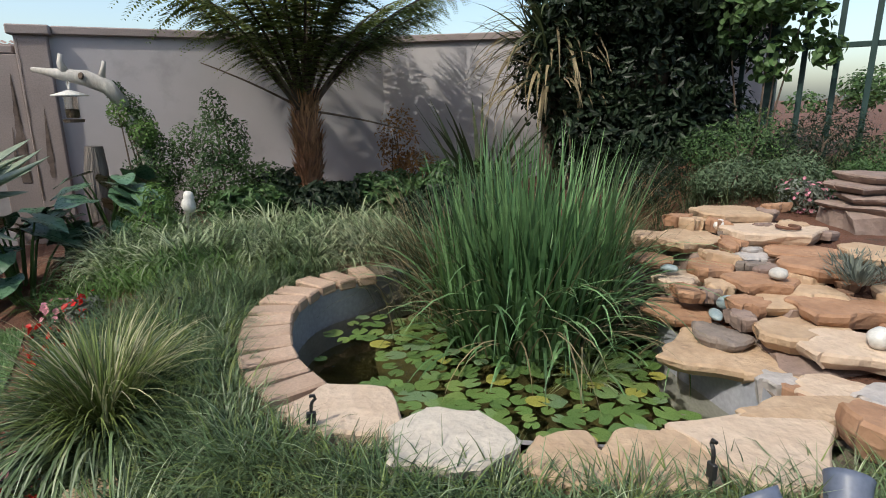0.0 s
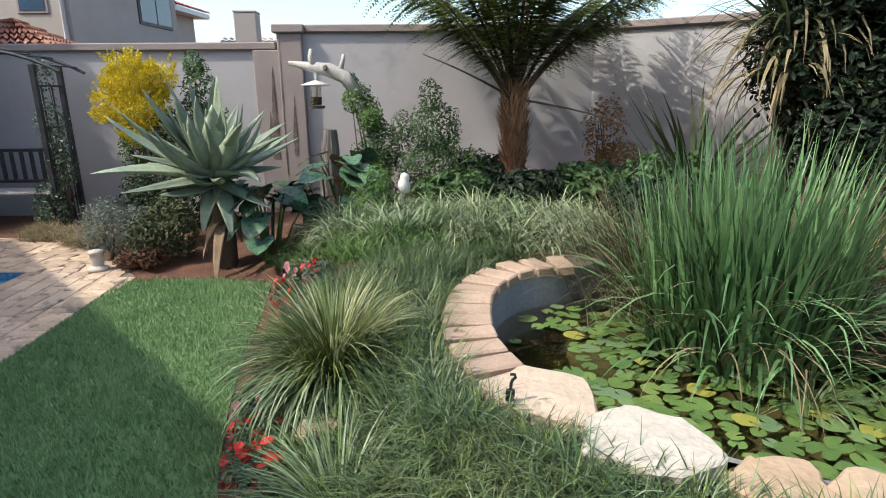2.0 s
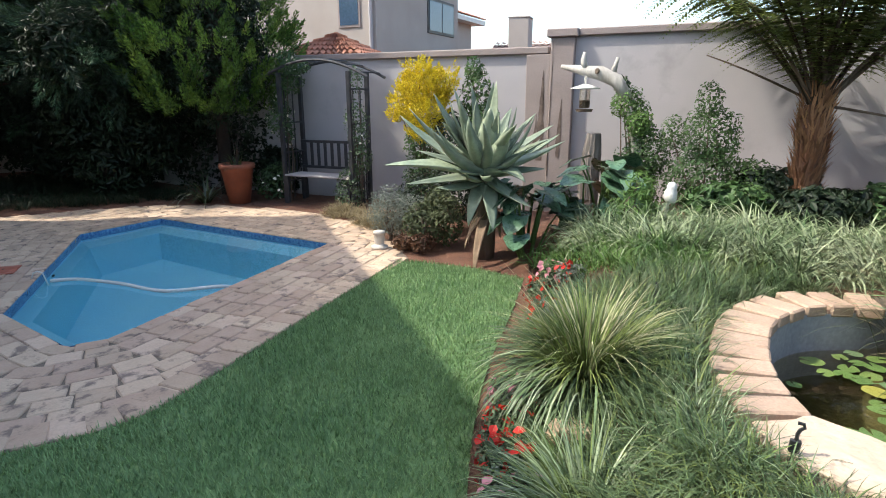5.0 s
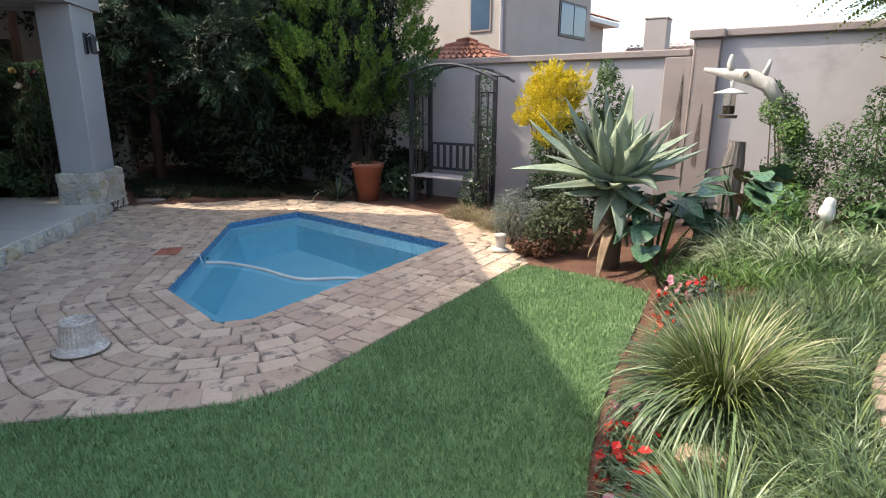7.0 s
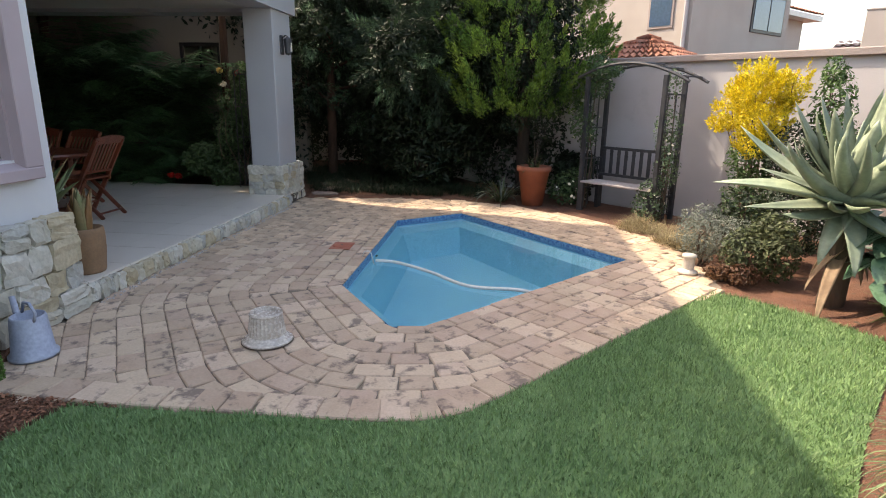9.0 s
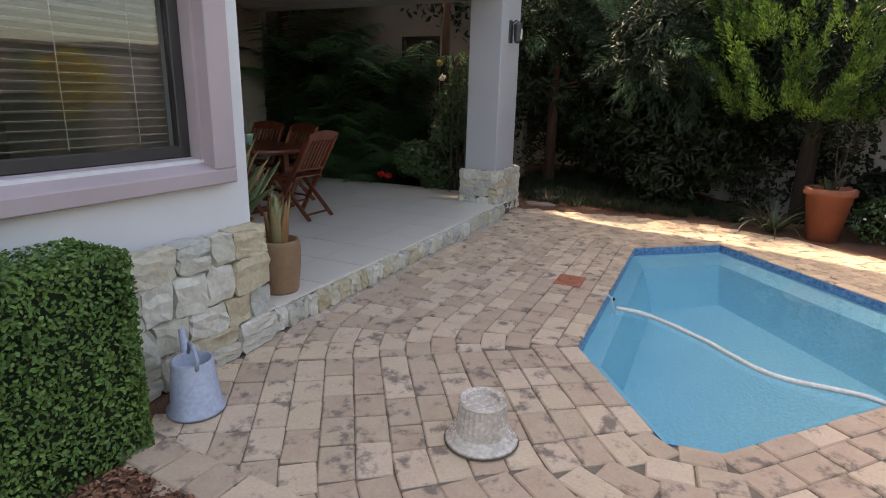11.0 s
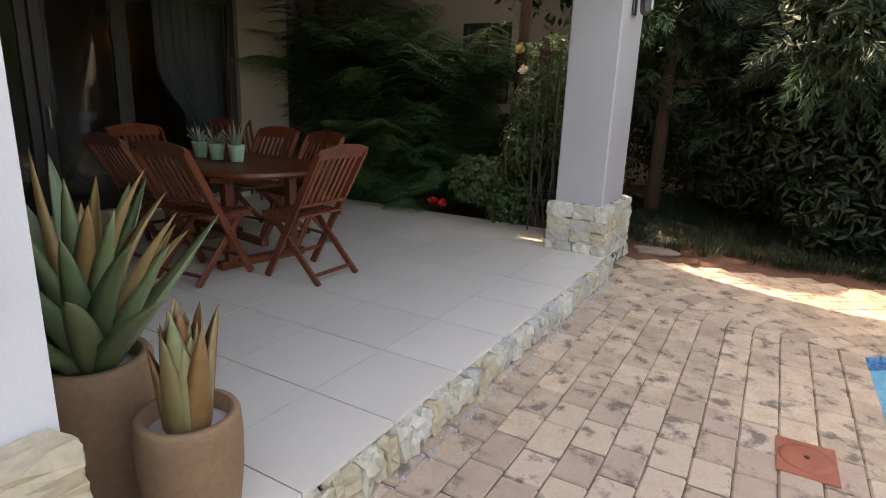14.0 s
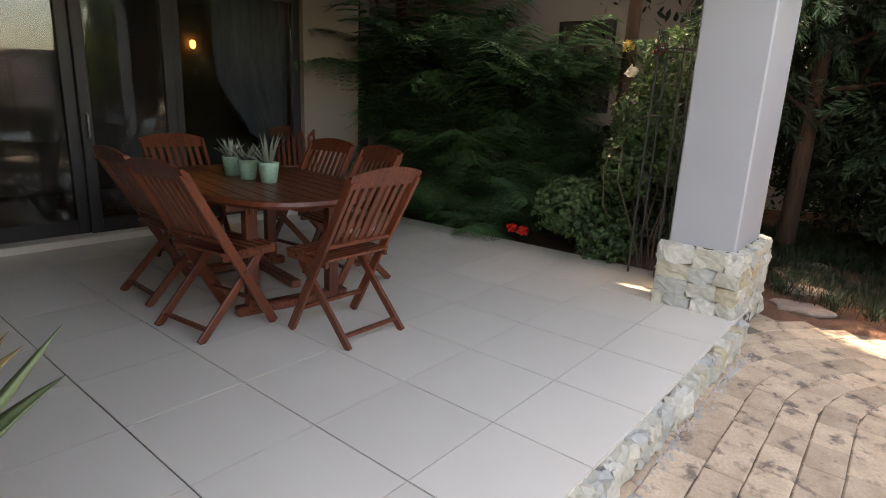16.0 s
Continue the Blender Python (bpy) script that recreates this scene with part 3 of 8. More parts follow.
# broad sandstone slabs along the front of the pond and the stepped cascade: x, y, half width, half depth, top, thickness, turn
SLABS = (
    (-0.33, 1.86, 0.25, 0.17, 0.435, 0.08, -28, "pale"), (0.03, 1.66, 0.25, 0.15, 0.45, 0.09, -6, "white"), (0.37, 1.56, 0.135, 0.16, 0.43, 0.08, 12, "tan"), (0.67, 1.55, 0.175, 0.18, 0.435, 0.08, -8, "tan"),
    (1.03, 1.60, 0.27, 0.20, 0.445, 0.09, 10, "pale"), (1.38, 1.63, 0.10, 0.10, 0.52, 0.10, 20, "rust"), (1.30, 1.83, 0.25, 0.10, 0.44, 0.07, 8, "tan"),
    (1.30, 2.38, 0.36, 0.22, 0.40, 0.07, -32, "tan"), (1.28, 2.49, 0.15, 0.13, 0.46, 0.06, -12, "dark"), (1.23, 2.79, 0.23, 0.14, 0.46, 0.06, -8, "rust"), (1.59, 2.40, 0.26, 0.17, 0.52, 0.08, 6, "tan"),
    (1.70, 2.20, 0.28, 0.15, 0.52, 0.08, -10, "pale"), (1.36, 2.11, 0.08, 0.12, 0.41, 0.14, 30, "grey"), (1.50, 2.02, 0.16, 0.11, 0.43, 0.10, 4, "pale"), (1.66, 1.90, 0.16, 0.12, 0.44, 0.1, 0, "grey"), (1.88, 2.48, 0.28, 0.16, 0.585, 0.08, -6, "rust"),
    (1.66, 2.80, 0.23, 0.17, 0.62, 0.08, 5, "rust"), (1.48, 3.10, 0.15, 0.14, 0.62, 0.09, 10, "rust"), (1.94, 2.90, 0.18, 0.20, 0.68, 0.08, -12, "rust"), (1.50, 3.42, 0.21, 0.18, 0.70, 0.08, 8, "tan"),
    (2.03, 3.36, 0.33, 0.26, 0.755, 0.09, 4, "pale"), (1.97, 3.10, 0.22, 0.14, 0.69, 0.05, 0, "rust"), (1.88, 3.72, 0.24, 0.2, 0.80, 0.09, 0, "tan"), (1.30, 3.05, 0.16, 0.12, 0.56, 0.08, 24, "pale"), (1.36, 3.62, 0.18, 0.14, 0.66, 0.08, -15, "tan"),
    (2.25, 2.50, 0.24, 0.2, 0.62, 0.1, 14, "tan"), (2.15, 2.15, 0.26, 0.18, 0.56, 0.1, -8, "pale"), (2.0, 1.85, 0.24, 0.17, 0.5, 0.1, 12, "tan"), (1.75, 1.62, 0.2, 0.14, 0.46, 0.1, -4, "pale"),
    (2.70, 3.55, 0.26, 0.2, 0.86, 0.05, 3, "slate"), (2.74, 3.60, 0.25, 0.19, 0.92, 0.05, -7, "slate"), (2.68, 3.64, 0.24, 0.17, 0.98, 0.05, 10, "slate"), (2.76, 3.68, 0.22, 0.16, 1.04, 0.05, -3, "slate"),
    (1.60, 2.62, 0.13, 0.10, 0.57, 0.06, 40, "tan"), (1.80, 2.66, 0.16, 0.1, 0.60, 0.06, -20, "tan"), (1.74, 3.14, 0.12, 0.10, 0.66, 0.05, 15, "grey"), (1.22, 3.32, 0.15, 0.1, 0.60, 0.06, 0, "rust"), (2.3, 2.95, 0.2, 0.2, 0.72, 0.08, 0, "tan"),
)
STONE_TONES = {}
for key, c1, c2 in (("pale", (0.50, 0.37, 0.27), (0.58, 0.45, 0.34)), ("white", (0.50, 0.43, 0.355), (0.57, 0.50, 0.42)), ("tan", (0.40, 0.27, 0.17), (0.50, 0.36, 0.24)), ("rust", (0.29, 0.155, 0.09), (0.41, 0.24, 0.145)),
                    ("dark", (0.17, 0.14, 0.12), (0.25, 0.20, 0.17)), ("grey", (0.36, 0.33, 0.31), (0.48, 0.43, 0.40)), ("slate", (0.20, 0.14, 0.12), (0.30, 0.22, 0.18))):
    STONE_TONES[key] = material("sandstone_" + key, c1, c2, rough=0.9, scale=7, fine=28, bump=0.9, dist=0.012, spots=tuple(v * 0.58 for v in c1), spot_scale=5, spot_at=0.60, grain=0.1)
WORDS = {"pale": "pale pinkish flat sandstone slab by the pond", "white": "whitish flat sandstone slab on the pond edge", "tan": "tan weathered flat sandstone slab by the pond", "rust": "rust-brown flat stone in the pond cascade",
         "dark": "dark brown flat stone over the water", "grey": "grey weathered stone in the pond cascade", "slate": "dark thin stone in a stacked pile"}
for i, (x, y, rx, ry, z, th, turn, tone) in enumerate(SLABS):
    n = 5 + i % 4
    depth = th if i > 6 else 0.12
    solid("flat_stone", slab_bm(blob(n, rx * (1.2 if i < 7 else 1.1), ry * (1.22 if i < 7 else 1.14), 100 + i, 0.2), -depth, 0, 0.012, 0.022, i), STONE_TONES[tone], WORDS[tone], "stone", m=pose(x, y, z, random.uniform(-2, 2), random.uniform(-2, 2), turn), group="stones of the pond edge")

# small stones wedged between the slabs
rq = random.Random(77)
for i in range(44):
    x, y = rq.uniform(1.2, 2.35), rq.uniform(1.8, 3.8)
    z = 0.40 + 0.20 * (y - 1.9) + 0.05 * (x - 1.2)
    tone = rq.choice(("rust", "rust", "tan", "grey", "dark", "slate"))
    solid("flat_stone", slab_bm(blob(5 + i % 3, rq.uniform(0.05, 0.13), rq.uniform(0.04, 0.09), 300 + i, 0.14), -rq.uniform(0.05, 0.09), 0, 0.01, 0.012, i), STONE_TONES[tone], WORDS[tone], "stone", m=pose(x, y, z + rq.uniform(-0.015, 0.03), rq.uniform(-8, 8), rq.uniform(-8, 8), rq.uniform(0, 180)), group="stones of the pond edge")

# packed stones and earth that carry the cascade
for i, (x, y, sx, sy, z0, z1) in enumerate(((1.62, 2.35, 0.5, 0.5, 0.0, 0.43), (1.9, 2.75, 0.75, 0.6, 0.1, 0.56), (1.85, 3.4, 0.95, 0.8, 0.2, 0.64), (1.4, 3.15, 0.4, 0.7, 0.1, 0.5), (1.85, 1.9, 0.9, 0.55, 0.1, 0.40), (2.7, 3.6, 0.5, 0.45, 0.3, 0.82))):
    bm = rock_bm(sx * 0.86, sy * 0.86, z1 - z0, 40 + i, 0.12, 4)
    solid("cascade_core", bm, STONE_TONES["slate"], "dark packed stone and earth under the cascade", "stone", "structure", pose(x, y, (z0 + z1) / 2))
# foundation under the front slabs
solid("pond_footing", box(-0.5, 1.6, -0.14, 0.14, -0.1, 0.36, 0.02), M_JOINT, "mortar footing beneath the pond slabs", "footing", "structure", pose(0.0, 1.62, 0, 0, 0, -1))

# pebbles, shell and horseshoe on the cascade
M_PEBBLE = material("pebble", (0.45, 0.43, 0.40), (0.58, 0.55, 0.50), rough=0.7, scale=12, fine=80, bump=0.3)
M_BLUESTONE = material("blue_pebble", (0.22, 0.28, 0.29), (0.36, 0.42, 0.42), rough=0.6, scale=14, fine=80, bump=0.3)
M_WHITE = material("white_ceramic", (0.68, 0.66, 0.62), (0.60, 0.58, 0.54), rough=0.4, scale=6, fine=60, bump=0.1)
for i, (x, y, z, a, b, c, mt, lab) in enumerate(((1.40, 2.68, 0.53, 0.075, 0.055, 0.05, M_BLUESTONE, "smooth blue-grey pebble on the cascade"), (1.72, 3.52, 0.745, 0.06, 0.045, 0.045, M_WHITE, "pale round pebble on a flat stone"),
                                                (1.30, 2.60, 0.50, 0.09, 0.04, 0.025, M_BLUESTONE, "flat grey-green pebble at the water edge"), (1.36, 2.85, 0.50, 0.06, 0.05, 0.04, M_PEBBLE, "brown round pebble on the cascade"),
                                                (1.24, 3.05, 0.60, 0.06, 0.04, 0.03, M_BLUESTONE, "small blue-grey flat pebble"), (1.66, 2.74, 0.66, 0.055, 0.05, 0.04, M_PEBBLE, "brown painted pebble on the cascade"), (1.76, 2.16, 0.56, 0.075, 0.06, 0.055, M_WHITE, "white rough shell on a flat stone"))):
    bm = bmesh.new()
    bmesh.ops.create_icosphere(bm, subdivisions=3, radius=1)
    for v in bm.verts:
        k = 1 + 0.12 * noise.noise(v.co * 1.7 + Vector((i * 5, 0, 0)))
        v.co = Vector((v.co.x * a, v.co.y * b, v.co.z * c)) * k * 0.8
    solid("pebble", bm, mt, lab, "pebble", m=pose(x, y, z, 0, 0, i * 37), smooth=True)
shoe = [(0.055 * math.sin(a) * 1.0, 0.06 * math.cos(a) * (1.0 if math.cos(a) > 0 else 1.25), 0.008) for a in np.linspace(-2.5, 2.5, 22)]
solid("horseshoe", tube(shoe, [0.006] + [0.011] * 20 + [0.006], 6), material("rust_iron", (0.10, 0.05, 0.03), (0.17, 0.08, 0.05), rough=0.9, scale=20, fine=90, bump=0.4), "rusty iron horseshoe lying on a flat stone", "horseshoe", m=pose(2.02, 3.30, 0.768, 2, 0, 180))

# water lilies
M_PAD = material("lily_pad", (0.11, 0.19, 0.05), (0.18, 0.25, 0.075), rough=0.3, scale=9, fine=40, bump=0.05, spec=0.5, piece_colours=((0.07, 0.14, 0.04), (0.12, 0.19, 0.05), (0.09, 0.17, 0.05), (0.06, 0.12, 0.04), (0.13, 0.19, 0.13), (0.15, 0.20, 0.06), (0.08, 0.15, 0.04), (0.10, 0.17, 0.05), (0.12, 0.18, 0.08), (0.35, 0.27, 0.05)), piece=0.2)


def build_lilies():
    lily = thing("water_lilies", pose(0, 0, POND_Z), "green and yellowing lily pads floating on the pond", "water lilies")
    meshes = []
    for k in range(5):
        bm = bmesh.new()
        r = random.Random(k)
        c = bm.verts.new((0, 0, 0.004))
        cut = 0.25
        ring = [bm.verts.new(((1 + 0.05 * math.sin(5 * a + k)) * math.cos(a), (1 + 0.05 * math.sin(5 * a + k)) * math.sin(a) * 0.93, 0.05 * math.sin(3 * a + k * 2) + (0.08 if k == 3 else 0.01))) for a in np.linspace(cut, 2 * math.pi - cut, 15)]
        for p, q in zip(ring, ring[1:]):
            bm.faces.new((c, p, q))
        meshes.append(bm_mesh("lily_pad", bm, M_PAD, True))
    spots = scatter(POND, 1400)
    kept = []
    for x, y in spots:
        r = random.uniform(0.034, 0.066)
        if y > 3.5 or (x < -0.38 and random.random() < 0.93 and not (y > 3.1 and x > -0.6)) or (x > 1.0 and random.random() < 0.75) or edge_distance(x, y, POND) < r * 0.9:
            continue
        if any((x - a) ** 2 + (y - b) ** 2 < (0.62 * (r + c)) ** 2 for a, b, c in kept):
            continue
        kept.append((x, y, r))
        if len(kept) >= 300:
            break
    for i, (x, y, r) in enumerate(kept):
        m = pose(x, y, 0.003 + 0.0012 * (i % 7), random.uniform(-3, 3), random.uniform(-3, 3), random.uniform(0, 360)) @ Matrix.Diagonal((r, r, r * (1.6 if i % 9 == 0 else 0.6), 1))
        child("lily_pad", meshes[i % 5], lily, m=m)


build_lilies()

# ---- paving round the pool ----
CX, CY = sum(p[0] for p in POOL) / len(POOL), sum(p[1] for p in POOL) / len(POOL)
POOL_CCW = POOL if area2(POOL) > 0 else POOL[::-1]


def course(r):
    """A line at the distance r round the pool, with round corners: places and headings by length."""
    pts, n = [], len(POOL_CCW)
    for i in range(n):
        p0, p1, p2 = (Vector(POOL_CCW[(i + k) % n]) for k in (0, 1, 2))
        d, e = (p1 - p0).normalized(), (p2 - p1).normalized()
        o = Vector((d.y, -d.x))
        pts += [p0 + o * r, p1 + o * r]
        a0, a1 = math.atan2(o.y, o.x), math.atan2(-e.x, e.y)
        while a1 < a0:
            a1 += 2 * math.pi
        for t in np.linspace(0, 1, 9)[1:-1]:
            a = a0 + (a1 - a0) * t
            pts.append(p1 + Vector((math.cos(a), math.sin(a))) * r)
    pts.append(pts[0])
    return pts


PAVED_IN = [(-4.32, 3.36), (-3.66, 1.80), (-3.30, 0.93), (-3.22, 0.56), (-3.27, 0.28), (-3.50, -0.26), (-4.0, -1.5), (-4.25, -1.95), (-5.3, -1.58), (-9.72, 0.50), (-9.62, 0.95), (-9.42, 1.60), (-9.05, 2.60), (-8.70, 3.10), (-8.33, 3.44),
            (-7.41, 3.87), (-6.76, 4.10), (-5.43, 4.06)]


def build_paving():
    base = thing("pavement", pose(0, 0, 0), "buff and brown cobbled brick paving in rings round the pool", "paving", kind="structure")
    hole = bmesh.new()
    outer = [hole.verts.new((x, y, -0.012)) for x, y in PAVED]
    ring = [hole.verts.new((*p, -0.012)) for p in course(0.01)[:-1]]
    es = [hole.edges.new((l[k], l[(k + 1) % len(l)])) for l in (outer, ring) for k in range(len(l))]
    bmesh.ops.triangle_fill(hole, use_beauty=True, use_dissolve=False, edges=es)
    for f in hole.faces:
        if f.normal.z < 0:
            f.normal_flip()
    part("sand_bed", hole, M_JOINT, base)
    r = random.Random(3)
    shapes = {}

    def brick_mesh(length, width):
        key = (round(length, 2), round(width, 3))
        if key not in shapes:
            shapes[key] = bm_mesh("brick", box(-key[0] / 2, key[0] / 2, -width / 2, width / 2, -0.05, 0.0, 0.007), M_BRICK)
        return shapes[key]

    placed = []
    for k in range(30):
        width = 0.13 if k == 0 else 0.151
        dist = 0.063 if k == 0 else 0.13 + 0.154 * (k - 0.5)
        pts = course(dist)
        lens = [0.0]
        for p, q in zip(pts, pts[1:]):
            lens.append(lens[-1] + (q - p).length)
        xs, ys = [p.x for p in pts], [p.y for p in pts]
        s = 0.0
        while s < lens[-1] - 0.05:
            l = min(r.choice((0.20, 0.22, 0.24, 0.24)), lens[-1] - s)
            m = s + l / 2
            x, y = float(np.interp(m, lens, xs)), float(np.interp(m, lens, ys))
            dx, dy = np.interp(m + 0.04, lens, xs) - np.interp(m - 0.04, lens, xs), np.interp(m + 0.04, lens, ys) - np.interp(m - 0.04, lens, ys)
            placed.append((x, y, math.atan2(dy, dx), l - 0.008, width - 0.001))
            s += l
    # edge course along the lawn
    edge = curve_points([(-4.24, 3.52), (-3.84, 2.60), (-3.46, 1.71), (-3.10, 0.88), (-3.01, 0.55), (-3.08, 0.20), (-3.30, -0.30), (-3.72, -1.20), (-4.05, -1.80)], 0.02)
    s, last = 0.0, None
    acc = 0.0
    for p, q in zip(edge, edge[1:]):
        acc += math.hypot(q[0] - p[0], q[1] - p[1])
        if acc > 0.165:
            acc -= 0.165
            t = Vector((q[0] - p[0], q[1] - p[1])).normalized()
            placed.append((q[0] + t.y * 0.105, q[1] - t.x * 0.105, math.atan2(t.y, t.x), 0.159, 0.2))
    ex, ey = np.array([p[0] for p in placed]), np.array([p[1] for p in placed])
    n_ring = len(placed)
    ok = inside(ex, ey, PAVED)
    near_in = inside(ex, ey, PAVED_IN)
    d_in = edge_distance(ex, ey, PAVED_IN)
    joined, count = [], 0
    order = sorted(range(len(placed)), key=lambda i: abs(ex[i] + 4.8) + 0.6 * abs(ey[i] - 0.1))
    for i in order:
        x, y, a, l, w = placed[i]
        soldier = w > 0.19
        if not ok[i] or (not soldier and not near_in[i] and d_in[i] > 0.11):
            continue
        z = r.uniform(-0.004, 0.003) if not soldier else 0.006
        if not soldier and (d_in[i] < 0.14):
            z = -0.004
        m = pose(x, y, z, r.uniform(-0.5, 0.5), r.uniform(-0.5, 0.5), math.degrees(a) + r.uniform(-1.6, 1.6))
        if count < 300:
            child("brick", brick_mesh(l, w), base, m=m)
            count += 1
        else:
            joined.append((m, l, w))
    corner = np.array([(sx, sy, z) for z in (-0.05, -0.007, 0.0) for sx, sy in ((-1, -1), (1, -1), (1, 1), (-1, 1))], float)
    quads = np.array([(4, 5, 1, 0), (5, 6, 2, 1), (6, 7, 3, 2), (7, 4, 0, 3), (8, 9, 5, 4), (9, 10, 6, 5), (10, 11, 7, 6), (11, 8, 4, 7), (11, 10, 9, 8)])[:, ::-1]
    vs, fs = [], []
    for k, (m, l, w) in enumerate(joined):
        c = corner.copy()
        ins = np.where(c[:, 2:3] == 0, 0.006, 0.0)
        c[:, 0:1] *= l / 2 - ins
        c[:, 1:2] *= w / 2 - ins
        M = np.array(m)
        vs.append(c @ M[:3, :3].T + M[:3, 3])
        fs.append(quads + 12 * k)
    far = material("paving_brick_far", (0.45, 0.315, 0.22), (0.57, 0.425, 0.305), rough=0.88, scale=9, fine=70, bump=0.5, dist=0.004, spots=(0.15, 0.11, 0.095), spot_scale=7.5, spot_at=0.54, island=True, vary=0.2)
    ob = child("bricks", np_mesh("bricks", np.vstack(vs), np.vstack(fs), far), base)
    ob["kind"] = "stuff"
    print("bricks", count, len(joined))


build_paving()

# ---- terrace floor, stonework, window and doors ----
def build_tiles():
    step, deep, r = 0.507, 0.503, random.Random(2)
    shapes = {}
    s_lines = [4.12] + [4.246 + step * i for i in range(0, 10)] + [9.05]
    d_lines = [-0.014] + [0.424 + deep * j for j in range(0, 9)] + [5.0]
    for a, b in zip(s_lines, s_lines[1:]):
        for c, d in zip(d_lines, d_lines[1:]):
            if b - a < 0.05 or d - c < 0.05:
                continue
            key = (round(b - a, 3), round(d - c, 3))
            if key not in shapes:
                x, y = key[0] / 2 - 0.0032, key[1] / 2 - 0.002
                shapes[key] = bm_mesh("tile", box(-x, x, -y, y, -0.02, 0.0), M_TILE)
            child("tile", shapes[key], terrace, m=pose((a + b) / 2, (c + d) / 2, FLOOR_Z + r.uniform(-0.0006, 0.0006)))


build_tiles()


def stone_courses(parent, length, height, seed, face, small=False, name="stone"):
    """Stones of mixed size that fill a face of length x height; face maps (along, up, out) to the parent's space."""
    r = random.Random(seed)
    z = 0.0
    i = 0
    while z < height - 0.02:
        h = min(r.uniform(0.10, 0.15) if small else r.uniform(0.14, 0.22), height - z)
        if height - z - h < 0.06:
            h = height - z
        x = 0.0
        while x < length - 0.01:
            w = min(r.uniform(0.10, 0.2) if small else r.uniform(0.13, 0.30), length - x)
            if length - x - w < 0.06:
                w = length - x
            pieces = [(z, h)] if w < 0.2 or r.random() < 0.6 else [(z, h * 0.5), (z + h * 0.5, h * 0.5)]
            for zz, hh in pieces:
                i += 1
                m = face(x + w / 2, zz + hh / 2, r.uniform(-0.008, 0.012))
                child(name, bm_mesh(name, rock_bm(w * 1.0, 0.12, hh * 1.0, seed * 50 + i, 0.2), M_STONE, False), parent, m=m @ pose(0, 0, 0, 0, r.uniform(-4, 4), 0))
            x += w
        z += h


# plinth of the wing, pillar plinth, kerb of the terrace
plinth = thing("stone_plinth", HOUSE, "rough cream-coloured stone cladding along the foot of the house", "stone cladding", kind="structure")
part("mortar", box(0.5, 4.09, -0.03, 0.03, -0.05, 0.68), M_GROUT, plinth)
stone_courses(plinth, 2.0, 0.72, 5, lambda a, u, o: pose(4.11 - a, -0.045 - o, u))
stone_courses(plinth, 0.34, 0.70, 6, lambda a, u, o: pose(4.06 + o, 0.02 + a, u, 0, 0, 90))
stone_courses(pillar, 0.80, 0.56, 7, lambda a, u, o: pose(-0.40 + a, -0.21 - o, u), True)
stone_courses(pillar, 0.80, 0.56, 8, lambda a, u, o: pose(-0.40 + a, 0.21 + o, u), True)
stone_courses(pillar, 0.52, 0.56, 9, lambda a, u, o: pose(-0.37 - o, -0.26 + a, u, 0, 0, 90), True)
stone_courses(pillar, 0.52, 0.56, 10, lambda a, u, o: pose(0.37 + o, -0.26 + a, u, 0, 0, 90), True)
kerb = thing("terrace_kerb", HOUSE, "row of small cream stones along the terrace edge", "kerb", kind="structure")
rk = random.Random(12)
s = 4.10
while s < 8.3:
    w = rk.uniform(0.07, 0.15)
    child("stone", bm_mesh("stone", rock_bm(w, 0.085, 0.135, int(s * 77), 0.3), M_STONE), kerb, m=pose(s + w / 2, -0.034 + rk.uniform(-0.010, 0.006), 0.066 + rk.uniform(-0.007, 0.004), rk.uniform(-6, 6), rk.uniform(-9, 9), rk.uniform(-5, 5)))
    s += w * 0.97
# crumbled mortar and grit in the gutter between kerb and bricks
grit = [(4.2 + 4.1 * random.random(), -0.125 + random.gauss(0, 0.016)) for _ in range(420)]
gv, gf = [], []
for k, (x, y) in enumerate(grit):
    w = random.uniform(0.004, 0.014)
    gv += [(x - w, y - w * 0.8, -0.01), (x + w, y - w, -0.01), (x + w * 0.8, y + w, -0.01), (x - w, y + w, -0.01), (x, y, w * 0.9)]
    gf += [(5 * k + a, 5 * k + b, 5 * k + 4) for a, b in ((0, 1), (1, 2), (2, 3), (3, 0))]
g = tagged(new("grit", np_mesh("grit", gv, gf, STONE_TONES["grey"])), "crumbled grey grit along the terrace kerb", "grit", kind="stuff")
g.matrix_world = HOUSE


